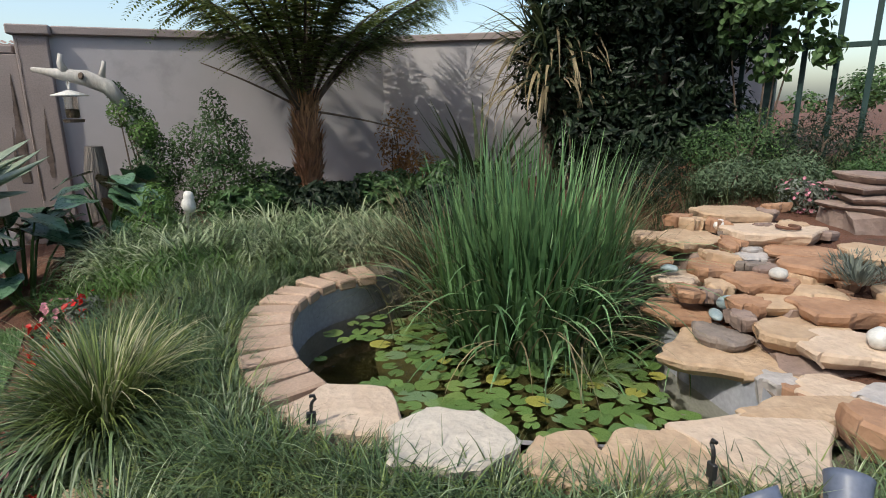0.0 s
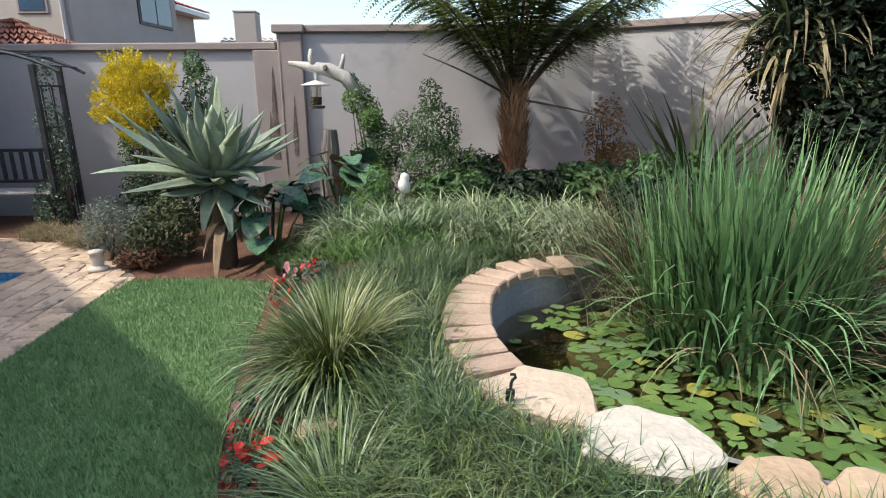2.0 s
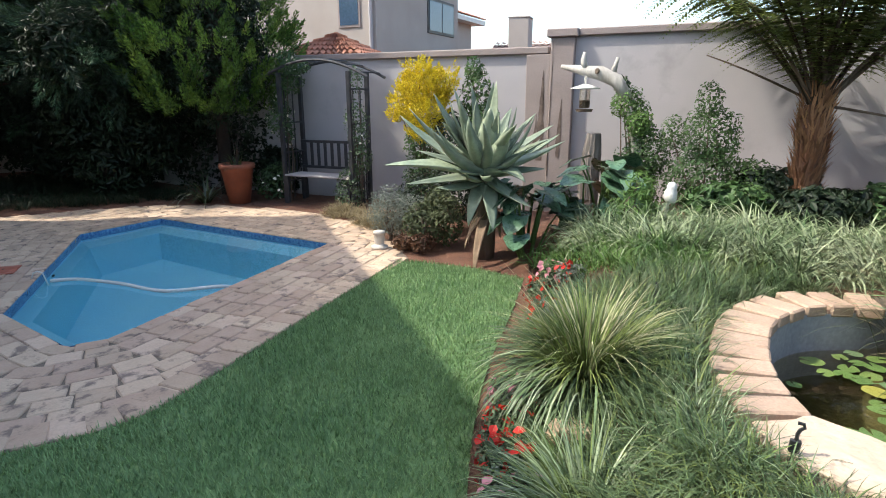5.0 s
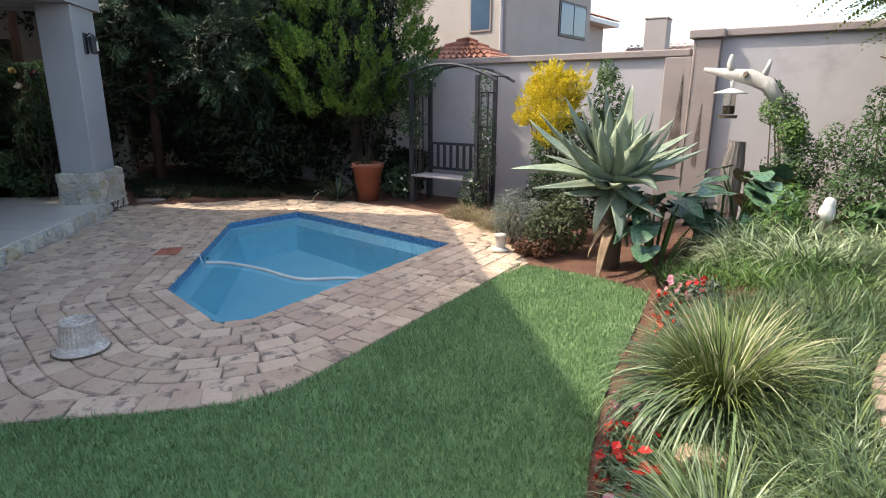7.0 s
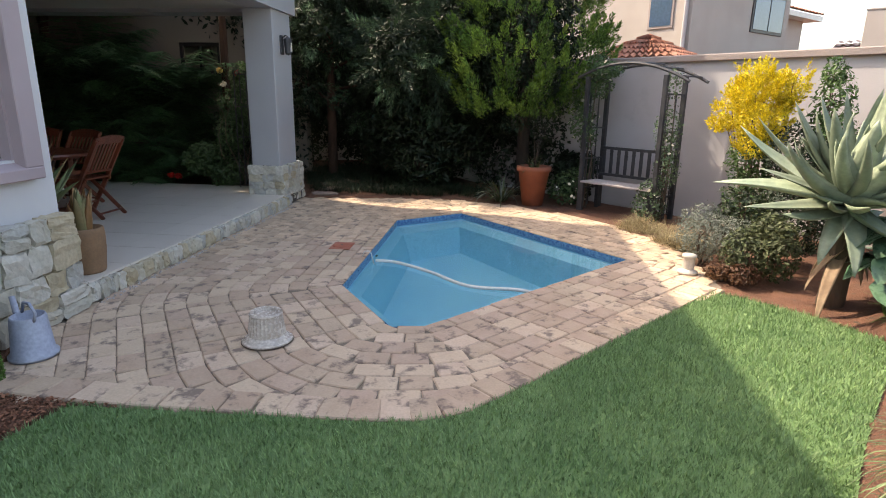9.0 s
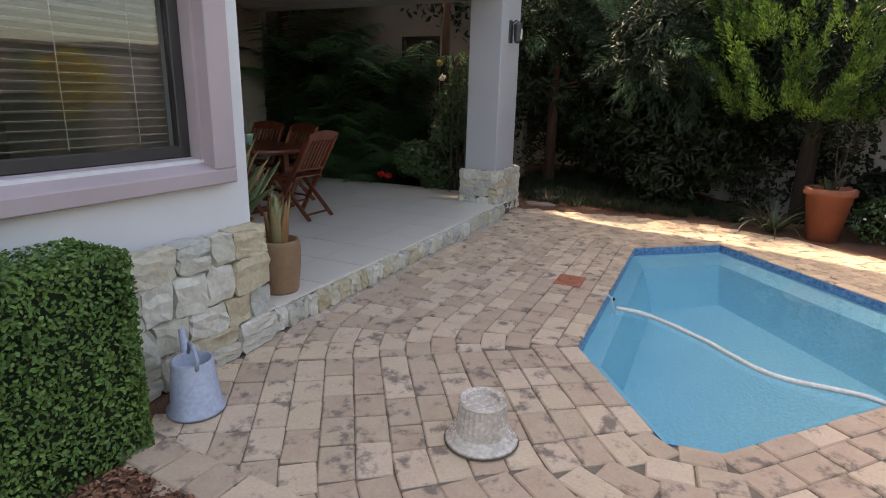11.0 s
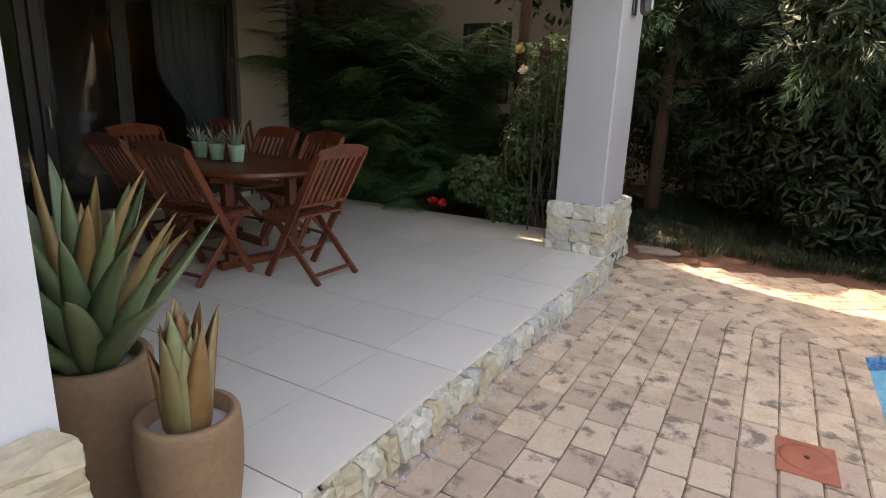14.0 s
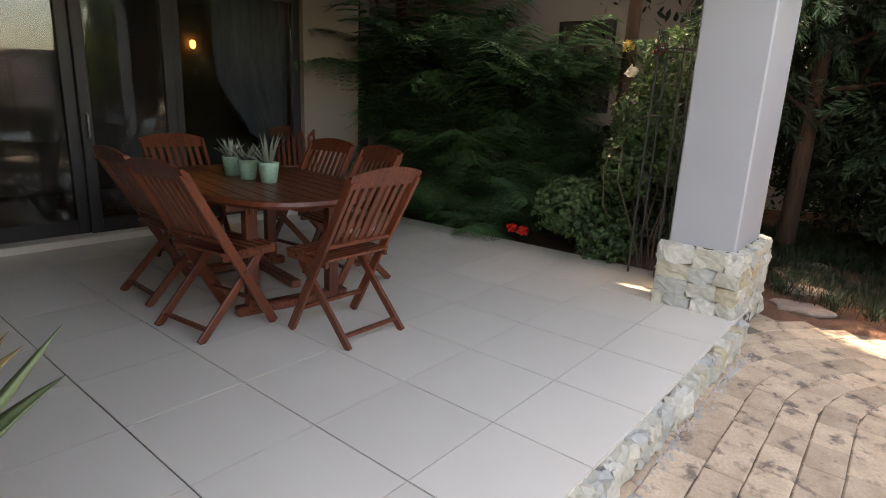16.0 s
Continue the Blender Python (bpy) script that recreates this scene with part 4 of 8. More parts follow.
def build_window():
    w = thing("window_1", HOUSE, "dark-framed window with slatted blinds in a raised mauve surround", "window", kind="structure")
    # raised surround with a sloping sill
    part("jamb", box(3.82, 3.97, -0.05, 0.06, 1.06, 2.45, 0.006), M_SURROUND, w)
    part("jamb", box(1.60, 1.75, -0.05, 0.06, 1.06, 2.45, 0.006), M_SURROUND, w)
    part("lintel", box(1.60, 3.97, -0.05, 0.06, 2.45, 2.62, 0.006), M_SURROUND, w)
    sill = box(1.60, 3.97, -0.053, 0.10, 0.98, 1.12, 0.008)
    for v in sill.verts:
        if v.co.z > 1.05 and v.co.y < 0.05:
            v.co.z -= 0.06
    part("sill", sill, M_SURROUND, w)
    part("reveal", box(3.80, 3.825, 0.03, 0.15, 1.11, 2.45), M_SURROUND, w)
    for name, (a, b, c, d) in (("frame_side", (3.735, 3.80, 1.12, 2.45)), ("frame_side", (1.75, 1.81, 1.12, 2.45)), ("frame_foot", (1.81, 3.735, 1.12, 1.18)), ("frame_head", (1.81, 3.735, 2.39, 2.45)), ("mullion", (2.70, 2.76, 1.18, 2.39)), ("transom", (2.76, 3.735, 1.90, 1.955))):
        part(name, box(a, b, 0.10, 0.15, c, d, 0.004), M_FRAME, w)
    for a, b in ((1.81, 2.70), (2.76, 3.735)):
        g = part("pane", box(a, b, 0.122, 0.126, 1.18, 2.39), M_GLASS, w)
        g.visible_shadow = False
    slat = material("blind_slat", (0.27, 0.225, 0.20), (0.33, 0.275, 0.245), rough=0.5, scale=3, fine=60, bump=0.05)
    for k in range(30):
        z = 1.20 + k * 0.04
        part("slat", box(-0.95, 0.95, -0.019, 0.019, -0.0015, 0.0015, 0, pose(2.77, 0.18, z, -14, 0, 0)), slat, w)
    for x in (2.1, 3.2, 3.55):
        part("cord", box(x, x + 0.004, 0.155, 0.158, 1.19, 2.4), slat, w)
    # Dark grout colour on these two walls stands for the unlit room.
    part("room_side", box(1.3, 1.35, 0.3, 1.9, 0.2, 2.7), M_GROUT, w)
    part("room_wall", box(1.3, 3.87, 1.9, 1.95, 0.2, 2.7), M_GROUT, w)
    return w


build_window()


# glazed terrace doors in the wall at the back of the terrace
# Near-black room paint: the dimness of the interior is put into its colour.
M_ROOM = material("room_shade_paint", (0.09, 0.075, 0.065), (0.12, 0.10, 0.085), rough=0.9, scale=2, fine=60, bump=0.1)


DOORS = HOUSE @ pose(0, -0.4, 0)


def build_doors():
    wall = thing("wall_terrace", DOORS, "plastered wall of the terrace with a wide glazed opening", "wall", kind="structure")
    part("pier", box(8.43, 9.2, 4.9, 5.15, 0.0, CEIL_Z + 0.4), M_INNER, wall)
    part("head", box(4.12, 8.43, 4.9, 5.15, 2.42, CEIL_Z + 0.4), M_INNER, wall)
    # Room faces, floor included, carry the interior's darkness in their colour.
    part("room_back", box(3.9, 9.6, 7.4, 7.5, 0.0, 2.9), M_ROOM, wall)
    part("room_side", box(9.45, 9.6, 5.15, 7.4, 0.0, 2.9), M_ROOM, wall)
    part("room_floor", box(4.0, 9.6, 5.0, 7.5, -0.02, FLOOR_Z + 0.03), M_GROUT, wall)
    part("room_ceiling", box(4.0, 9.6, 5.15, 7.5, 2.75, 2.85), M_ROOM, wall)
    part("threshold", box(4.12, 8.43, 4.80, 5.1, 0.02, FLOOR_Z + 0.06, 0.006), M_TILE, wall)
    for k, (a, b) in enumerate(((4.14, 5.2), (5.2, 6.26), (6.26, 7.05), (7.05, 8.43))):
        d = thing("door_%d" % (k + 1), DOORS @ pose(0, 0.04 * (k % 2), 0), "dark-framed sliding glass door of the terrace", "glass door", "terrace doors", "structure")
        for name, e in (("stile", (a, a + 0.09, 0.21, 2.42)), ("stile", (b - 0.09, b, 0.21, 2.42)), ("bottom_rail", (a + 0.09, b - 0.09, 0.21, 0.33)), ("top_rail", (a + 0.09, b - 0.09, 2.32, 2.42))):
            part(name, box(e[0], e[1], 4.92, 4.975, e[2], e[3], 0.004), M_FRAME, d)
        g = part("pane", box(a + 0.09, b - 0.09, 4.945, 4.951, 0.33, 2.32), M_GLASS, d)
        g.visible_shadow = False
        if k in (1, 2):
            part("handle", tube([(a + 0.045, 4.91, 1.0), (a + 0.045, 4.885, 1.02), (a + 0.045, 4.885, 1.18), (a + 0.045, 4.91, 1.2)], 0.008, 8), material("brushed_steel", (0.5, 0.5, 0.5), (0.6, 0.6, 0.6), rough=0.35, metal=1.0, bump=0), d)
    # gathered curtain behind the last panes
    m = material("curtain_cloth", (0.07, 0.07, 0.085), (0.11, 0.11, 0.125), rough=0.95, scale=6, fine=120, bump=0.3, stretch=(1, 1, 0.2))
    bm = bmesh.new()
    rows = []
    for z in np.linspace(0.2, 2.5, 24):
        pull = 0.35 * math.exp(-((z - 1.0) / 0.35) ** 2) + (0.25 if z < 0.9 else 0.0)
        rows.append([bm.verts.new((7.60 + pull + (8.40 - 7.60 - pull) * u, 5.2 + 0.035 * math.sin(u * 46 + z * 0.8) + 0.02 * math.sin(u * 17), z)) for u in np.linspace(0, 1, 60)])
    for r0, r1 in zip(rows, rows[1:]):
        for k in range(59):
            bm.faces.new((r0[k], r0[k + 1], r1[k + 1], r1[k]))
    c = solid("curtain", bm, m, "dark grey patterned curtain tied back behind the door", "curtain", m=DOORS, smooth=True)
    c.modifiers.new("thick", "SOLIDIFY").thickness = 0.004
    # wall lamp glowing inside
    lamp = thing("wall_lamp", DOORS @ pose(8.50, 7.36, 1.93), "small amber-glowing wall lamp inside the room", "lamp")
    glow = bpy.data.materials.new("lamp_glow")
    glow.use_nodes = True
    b = glow.node_tree.nodes["Principled BSDF"]
    b.inputs["Base Color"].default_value, b.inputs["Emission Color"].default_value, b.inputs["Emission Strength"].default_value = (0.9, 0.5, 0.2, 1), (1.0, 0.42, 0.10, 1), 0.9
    part("shade", lathe([(0.012, 0.02), (0.03, 0.04), (0.038, 0.09), (0.028, 0.12), (0.0, 0.13)], 14), glow, lamp, "amber glass shade", True)
    part("bracket", tube([(0, 0.04, 0.08), (0, 0.0, -0.02), (0, 0, 0.0)], 0.01, 6), M_FRAME, lamp)


build_doors()


# wall with a sash window beyond the fern bed
def build_far_wall():
    wall = thing("wall_fern_bed", HOUSE, "shaded plastered house wall behind the ferns", "wall", kind="structure")
    bm = bmesh.new()
    # Carried up to 5.6 m, out of view, to keep light off the fern bed.
    add_box(bm, 12.0, 12.25, 0.9, 2.65, -0.1, 5.6)
    add_box(bm, 12.0, 12.25, 3.5, 9.0, -0.1, 5.6)
    add_box(bm, 12.0, 12.25, 2.65, 3.5, -0.1, 1.35)
    add_box(bm, 12.0, 12.25, 2.65, 3.5, 2.55, 5.6)
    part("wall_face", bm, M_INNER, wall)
    # Unseen upper part of this wall likewise only darkens the fern bed.
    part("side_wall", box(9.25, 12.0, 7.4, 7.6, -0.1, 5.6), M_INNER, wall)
    w = thing("window_2", HOUSE, "dark-framed window with pale curtains behind the ferns", "window", kind="structure")
    for n, e in (("frame_side", (2.65, 2.71, 1.35, 2.55)), ("frame_side", (3.44, 3.5, 1.35, 2.55)), ("frame_foot", (2.71, 3.44, 1.35, 1.42)), ("frame_head", (2.71, 3.44, 2.48, 2.55)), ("transom", (2.71, 3.44, 1.95, 2.0)), ("mullion", (3.05, 3.1, 1.42, 2.48))):
        part(n, box(12.02, 12.08, e[0], e[1], e[2], e[3], 0.004), M_FRAME, w)
    g = part("pane", box(12.045, 12.05, 2.71, 3.44, 1.42, 2.48), M_GLASS, w)
    g.visible_shadow = False
    # Curtain takes the darkened wall paint so that it looks shaded.
    part("net_curtain", box(12.15, 12.16, 2.68, 3.47, 1.36, 2.54), M_INNER, w, "net curtain dimmed as if in shade")


build_far_wall()


# lantern on the pillar
def build_lantern():
    lamp = thing("wall_lantern", HOUSE @ pose(8.66, 0.07, 2.22), "black metal lantern fixed to the terrace pillar", "lantern")
    part("back_plate", box(-0.05, 0.05, -0.02, 0.0, -0.12, 0.14, 0.008), M_METAL, lamp)
    part("arm", tube([(0, -0.02, 0.1), (0, -0.07, 0.14), (0, -0.1, 0.12)], 0.008, 8), M_METAL, lamp)
    part("cage", lathe([(0.0, 0.13), (0.055, 0.09), (0.06, 0.08), (0.045, -0.1), (0.03, -0.12), (0.0, -0.13)], 6), M_METAL, lamp).location = (0, -0.1, 0)
    part("pane", box(-0.026, 0.026, -0.149, -0.143, -0.08, 0.06), M_WHITE, lamp)


build_lantern()

# ---- planting ----
L_REED = leaf("reed_leaf", (0.08, 0.17, 0.065), (0.18, 0.30, 0.13), 0.5, 0.36, 0.2)
L_DRY = leaf("dry_leaf", (0.22, 0.17, 0.09), (0.34, 0.28, 0.17), 0.35, 0.8)
L_SEDGE = leaf("sedge_leaf", (0.05, 0.07, 0.03), (0.10, 0.11, 0.05), 0.4, 0.6)
L_MONDO = leaf("ground_grass", (0.055, 0.10, 0.04), (0.14, 0.19, 0.085), 0.6, 0.42, 0.15)
L_TUSSOCK = leaf("tussock_leaf", (0.08, 0.13, 0.032), (0.20, 0.23, 0.07), 0.55, 0.42, 0.2)
L_PALE = leaf("variegated_leaf", (0.14, 0.20, 0.09), (0.40, 0.44, 0.28), 0.5, 0.42, 0.15)
L_STRAW = leaf("straw_leaf", (0.34, 0.32, 0.17), (0.52, 0.49, 0.30), 0.4, 0.5, 0.2)
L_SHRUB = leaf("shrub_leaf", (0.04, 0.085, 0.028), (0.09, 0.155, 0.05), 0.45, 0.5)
L_LIGHT = leaf("fresh_leaf", (0.075, 0.15, 0.04), (0.15, 0.25, 0.065), 0.4, 0.5)
# Near-black green: the trees' deep shade is put into this leaf colour.
L_DARKSHADE = leaf("dark_shade_leaf", (0.011, 0.022, 0.010), (0.022, 0.039, 0.017), 0.4, 0.5)
L_CONIFER = leaf("conifer_spray", (0.05, 0.11, 0.022), (0.13, 0.21, 0.04), 0.5, 0.6)
# Needle green darkened: the yews' shade is put into it.
L_YEW = leaf("shaded_needle_spray", (0.014, 0.031, 0.017), (0.032, 0.056, 0.030), 0.45, 0.55)
L_YELLOW = leaf("golden_leaf", (0.54, 0.42, 0.02), (0.74, 0.60, 0.05), 0.35, 0.5)
L_GREY = leaf("grey_leaf", (0.14, 0.16, 0.13), (0.22, 0.24, 0.20), 0.3, 0.7)
L_SAGE = leaf("sage_leaf", (0.075, 0.12, 0.06), (0.14, 0.19, 0.11), 0.4, 0.6)
L_RED = leaf("bronze_leaf", (0.08, 0.035, 0.025), (0.14, 0.07, 0.03), 0.4, 0.5)
L_FERN = leaf("fern_leaf", (0.06, 0.14, 0.06), (0.11, 0.22, 0.09), 0.4, 0.5)
L_PALM = leaf("tree_fern_leaf", (0.11, 0.15, 0.04), (0.23, 0.25, 0.07), 0.45, 0.5, 0.5)
L_ROSE = leaf("rose_leaf", (0.04, 0.08, 0.03), (0.09, 0.15, 0.06), 0.4, 0.45)
F_RED = leaf("red_petal", (0.50, 0.015, 0.012), (0.62, 0.03, 0.02), 0.2, 0.5)
F_PINK = leaf("pink_petal", (0.65, 0.22, 0.30), (0.75, 0.36, 0.42), 0.2, 0.5)
F_WHITE = leaf("cream_petal", (0.75, 0.70, 0.58), (0.80, 0.74, 0.62), 0.15, 0.5)
M_BARK = material("bark", (0.08, 0.055, 0.04), (0.15, 0.11, 0.08), rough=0.95, scale=8, fine=50, bump=0.9, dist=0.015, stretch=(1, 1, 0.25))
M_DRIFT = material("driftwood", (0.34, 0.31, 0.28), (0.52, 0.49, 0.45), rough=0.9, scale=7, fine=40, bump=0.8, dist=0.01, stretch=(1, 1, 0.2), spots=(0.17, 0.14, 0.12), spot_scale=5, spot_at=0.62)
# Darker copy of the bark; on the conifer trunks it stands for shade.
M_DARKBARK = material("dark_bark", (0.028, 0.02, 0.016), (0.055, 0.04, 0.032), rough=0.95, scale=8, fine=50, bump=0.9, dist=0.015, stretch=(1, 1, 0.25))
M_TERRA = material("terracotta", (0.19, 0.055, 0.03), (0.25, 0.08, 0.044), rough=0.8, scale=5, fine=60, bump=0.2)
M_BROWNPOT = material("brown_clay", (0.23, 0.13, 0.07), (0.29, 0.17, 0.10), rough=0.75, scale=4, fine=60, bump=0.2)


def gz(x, y):
    return float(ground_z(np.array([x]), np.array([y]))[0])


def tuft_arrays(places, n, length, width, rise=(0.9, 1.5), droop=(0.6, 1.8), spread=0.05, segs=4, z=None):
    """Grass clumps: n leaves at each place."""
    p = np.repeat(np.asarray(places, float), n, 0)
    k = len(p)
    head = rng.uniform(0, 2 * np.pi, k)
    off = np.abs(rng.normal(0, spread, k))
    base = np.stack((p[:, 0] + off * np.cos(head), p[:, 1] + off * np.sin(head), ground_z(p[:, 0], p[:, 1]) - 0.01 if z is None else np.full(k, z)), 1)
    return blades(base, head + rng.normal(0, 0.3, k), rng.uniform(*length, k), rng.uniform(*width, k), rng.uniform(*rise, k), rng.uniform(*droop, k), segs)


def stuff(name, arrays, mat, label, category):
    return tagged(new(name, np_mesh(name, *arrays, mat)), label, category, kind="stuff")


# mown lawn
def build_lawn():
    near = scatter(LAWN, 150000, lambda x, y: (x < 1.2) & (y > -2.6))
    n = len(near)
    a = rng.uniform(0, 2 * np.pi, n)
    h, w = rng.uniform(0.018, 0.042, n), rng.uniform(0.0025, 0.005, n)
    b = np.column_stack((near, np.full(n, -0.01)))
    s = np.column_stack((-np.sin(a), np.cos(a), np.zeros(n))) * w[:, None]
    t = np.column_stack((np.cos(a) * h * 0.5, np.sin(a) * h * 0.5, h)) + rng.normal(0, 0.006, (n, 3))
    v = np.stack((b - s, b + s, b + t), 1).reshape(-1, 3)
    stuff("grass", (v, np.arange(3 * n).reshape(-1, 3)), M_GRASS, "short green blades of the mown lawn", "grass")


build_lawn()

# grassy ground cover on the slope between lawn and pond
COVER = [(-1.95, 3.35), (-2.0, 2.75), (-1.72, 2.3), (-1.25, 1.55), (-0.95, 1.15), (-0.45, 0.78), (0.4, 0.62), (1.6, 0.62), (2.3, 0.9), (2.3, 1.50), (1.5, 1.46), (0.5, 1.44), (-0.05, 1.50), (-0.46, 1.66), (-0.76, 1.95), (-0.92, 2.23), (-1.06, 2.6), (-1.13, 3.1), (-1.03, 3.56), (-0.76, 3.86), (-1.3, 4.0)]
c = scatter(COVER, 1240)
for a, b, n, mt, size, lab in ((0, 760, 46, L_MONDO, (0.12, 0.25), "dense fine grey-green grass covering the slope by the pond"), (760, 960, 40, L_TUSSOCK, (0.13, 0.27), "arching yellow-green tufts in the ground cover"),
                               (960, 1160, 40, L_SEDGE, (0.10, 0.22), "dark fine tufts low in the ground cover"), (1160, 1240, 26, L_PALE, (0.13, 0.27), "pale striped tufts in the ground cover")):
    stuff("ground_cover", tuft_arrays(c[a:b], n, size, (0.004, 0.0075), (0.55, 1.45), (0.7, 2.2), 0.045, 4), mt, lab, "ground cover")

edge = scatter([(-2.5, 3.35), (-2.08, 2.5), (-1.74, 1.95), (-1.42, 1.50), (-0.95, 1.05), (-0.5, 0.75), (-0.4, 0.85), (-0.95, 1.2), (-1.3, 1.6), (-1.7, 2.2), (-2.0, 2.7), (-2.0, 3.4)], 110)
stuff("edge_planting", tuft_arrays(edge, 24, (0.06, 0.16), (0.006, 0.011), (0.5, 1.4), (0.5, 1.8), 0.05, 3), L_SAGE, "low grey-green seedlings along the lawn edge", "seedlings")

# pale striped border grass behind the brick rim
BORDER = [(-2.75, 3.95), (-2.2, 3.75), (-1.5, 4.02), (-0.95, 4.02), (-0.5, 4.15), (-0.3, 4.6), (-0.8, 5.2), (-2.0, 5.0), (-2.8, 4.6)]
c = scatter(BORDER, 250)
stuff("border_grass", tuft_arrays(c[:130], 26, (0.30, 0.54), (0.009, 0.017), (0.8, 1.45), (1.2, 2.5), 0.04, 6), L_PALE, "pale striped arching grass in the border", "border grass")
stuff("border_grass", tuft_arrays(c[130:], 24, (0.26, 0.46), (0.009, 0.016), (0.8, 1.45), (1.0, 2.3), 0.05, 5), L_MONDO, "deep green arching grass in the border", "border grass")
c = scatter([(-3.0, 3.9), (-2.3, 3.5), (-1.6, 3.6), (-1.4, 4.0), (-2.6, 4.3)], 70)
stuff("border_grass", tuft_arrays(c, 26, (0.2, 0.36), (0.007, 0.013), (0.8, 1.4), (1.0, 2.1), 0.04, 4), L_LIGHT, "green arching grass in the border", "border grass")


def grass_clump(name, x, y, z, n, length, width, mats, label, rise=(0.75, 1.5), droop=(0.8, 2.2), spread=0.06):
    t = thing(name, pose(x, y, z), label, "grass clump")
    for pname, share, mat in mats:
        k = int(n * share)
        head = rng.uniform(0, 6.28, k)
        off = np.abs(rng.normal(0, spread, k))
        v, f = blades(np.column_stack((off * np.cos(head), off * np.sin(head), np.zeros(k))), head + rng.normal(0, 0.25, k), rng.uniform(*length, k), rng.uniform(*width, k), rng.uniform(*rise, k), rng.uniform(*droop, k), 6)
        child(pname, np_mesh(pname, v, f, mat), t)["kind"] = "stuff"
    return t


def tussock(x, y, z, k, label):
    """A domed tussock: upright heart, straw-coloured upper leaves, long leaves that hang to the ground all round."""
    t = thing("ornamental_grass", pose(x, y, z), label, "grass clump")
    for pname, n, length, width, rise, droop, spread, mat in (("green_foliage", 820, (0.36, 0.60), (0.007, 0.012), (1.05, 1.54), (0.5, 1.9), 0.07, L_TUSSOCK), ("straw_foliage", 120, (0.50, 0.72), (0.006, 0.010), (1.15, 1.5), (0.7, 1.9), 0.06, L_STRAW),
                                                             ("hanging_foliage", 420, (0.46, 0.76), (0.008, 0.014), (0.75, 1.2), (1.9, 3.2), 0.08, L_MONDO), ("pale_foliage", 70, (0.5, 0.78), (0.008, 0.013), (0.7, 1.25), (1.8, 3.2), 0.08, L_PALE)):
        n = int(n * k)
        head = rng.uniform(0, 6.28, n)
        off = np.abs(rng.normal(0, spread, n))
        v, f = blades(np.column_stack((off * np.cos(head), off * np.sin(head), np.zeros(n))), head + rng.normal(0, 0.25, n), rng.uniform(*length, n), rng.uniform(*width, n), rng.uniform(*rise, n), rng.uniform(*droop, n), 8)
        child(pname, np_mesh(pname, v, f, mat), t)["kind"] = "stuff"


tussock(-1.37, 2.04, gz(-1.37, 2.04) - 0.02, 1.0, "large tussock of green and straw-tipped grass")
grass_clump("ornamental_grass", -0.93, 1.30, gz(-0.93, 1.30) - 0.02, 900, (0.26, 0.5), (0.005, 0.009), (("green_foliage", 0.45, L_TUSSOCK), ("pale_foliage", 0.55, L_PALE)), "low spreading tussock of pale striped grass", (0.5, 1.3), (0.9, 2.2), 0.07)
grass_clump("ornamental_grass", -0.55, 0.98, gz(-0.55, 0.98) - 0.02, 500, (0.2, 0.36), (0.004, 0.008), (("green_foliage", 0.7, L_TUSSOCK), ("pale_foliage", 0.3, L_PALE)), "low green tussock beside the pond slope", (0.5, 1.3), (0.9, 2.2), 0.08)

# irises in the pond
def build_reeds():
    t = thing("pond_reeds", pose(0.47, 3.15, POND_Z - 0.1), "tall clump of green strap-leaved irises growing in the pond", "reeds")
    # shaded_leaves: a darker green that paints shade into the clump.
    for pname, n, r0, r1, length, width, rise, droop, mat, lab in (("green_leaves", 600, 0.0, 1.0, (0.75, 1.5), (0.018, 0.034), (1.36, 1.57), (0.0, 0.45), L_REED, ""), ("bent_leaves", 190, 0.0, 1.0, (0.85, 1.45), (0.018, 0.030), (1.25, 1.52), (0.9, 2.3), L_REED, "leaves with bent-over tips"),
                                                              ("outer_leaves", 70, 0.7, 1.1, (0.5, 1.0), (0.016, 0.030), (0.7, 1.3), (0.9, 2.4), L_REED, ""), ("shaded_leaves", 240, 0.0, 1.05, (0.7, 1.2), (0.016, 0.03), (1.25, 1.57), (0.0, 0.7), L_SHRUB, "leaves darkened to stand for shade within the clump"),
                                                              ("withered_leaves", 120, 0.3, 1.0, (0.7, 1.35), (0.010, 0.018), (1.05, 1.5), (0.6, 2.8), L_DRY, "straw-coloured withered leaves")):
        head = rng.uniform(0, 6.28, n)
        rad = np.sqrt(rng.uniform(r0 * r0, r1 * r1, n))
        v, f = blades(np.column_stack((0.44 * rad * np.cos(head), 0.33 * rad * np.sin(head), np.zeros(n))), head + rng.normal(0, 0.9, n), rng.uniform(*length, n) * (1 - 0.16 * rad), rng.uniform(*width, n), rng.uniform(*rise, n), rng.uniform(*droop, n), 9)
        child(pname, np_mesh(pname, v, f, mat), t, lab)


build_reeds()
grass_clump("sedge", -0.02, 3.75, 0.1, 900, (0.7, 1.15), (0.004, 0.008), (("green_foliage", 0.6, L_SEDGE), ("dry_foliage", 0.4, L_DRY)), "fine greyish sedge at the back of the pond", (0.9, 1.5), (0.4, 1.8), 0.2)
grass_clump("sedge", 1.05, 3.95, 0.1, 900, (0.6, 1.2), (0.004, 0.009), (("green_foliage", 0.5, L_SEDGE), ("dry_foliage", 0.5, L_DRY)), "tangled half-dry sedge behind the irises", (0.8, 1.5), (0.5, 2.0), 0.22)
grass_clump("sedge", 1.30, 2.95, 0.2, 130, (0.35, 0.6), (0.008, 0.014), (("green_foliage", 0.7, L_REED), ("dry_foliage", 0.3, L_DRY)), "arching leaves lying over the cascade stones", (0.2, 0.9), (0.6, 1.6), 0.07)
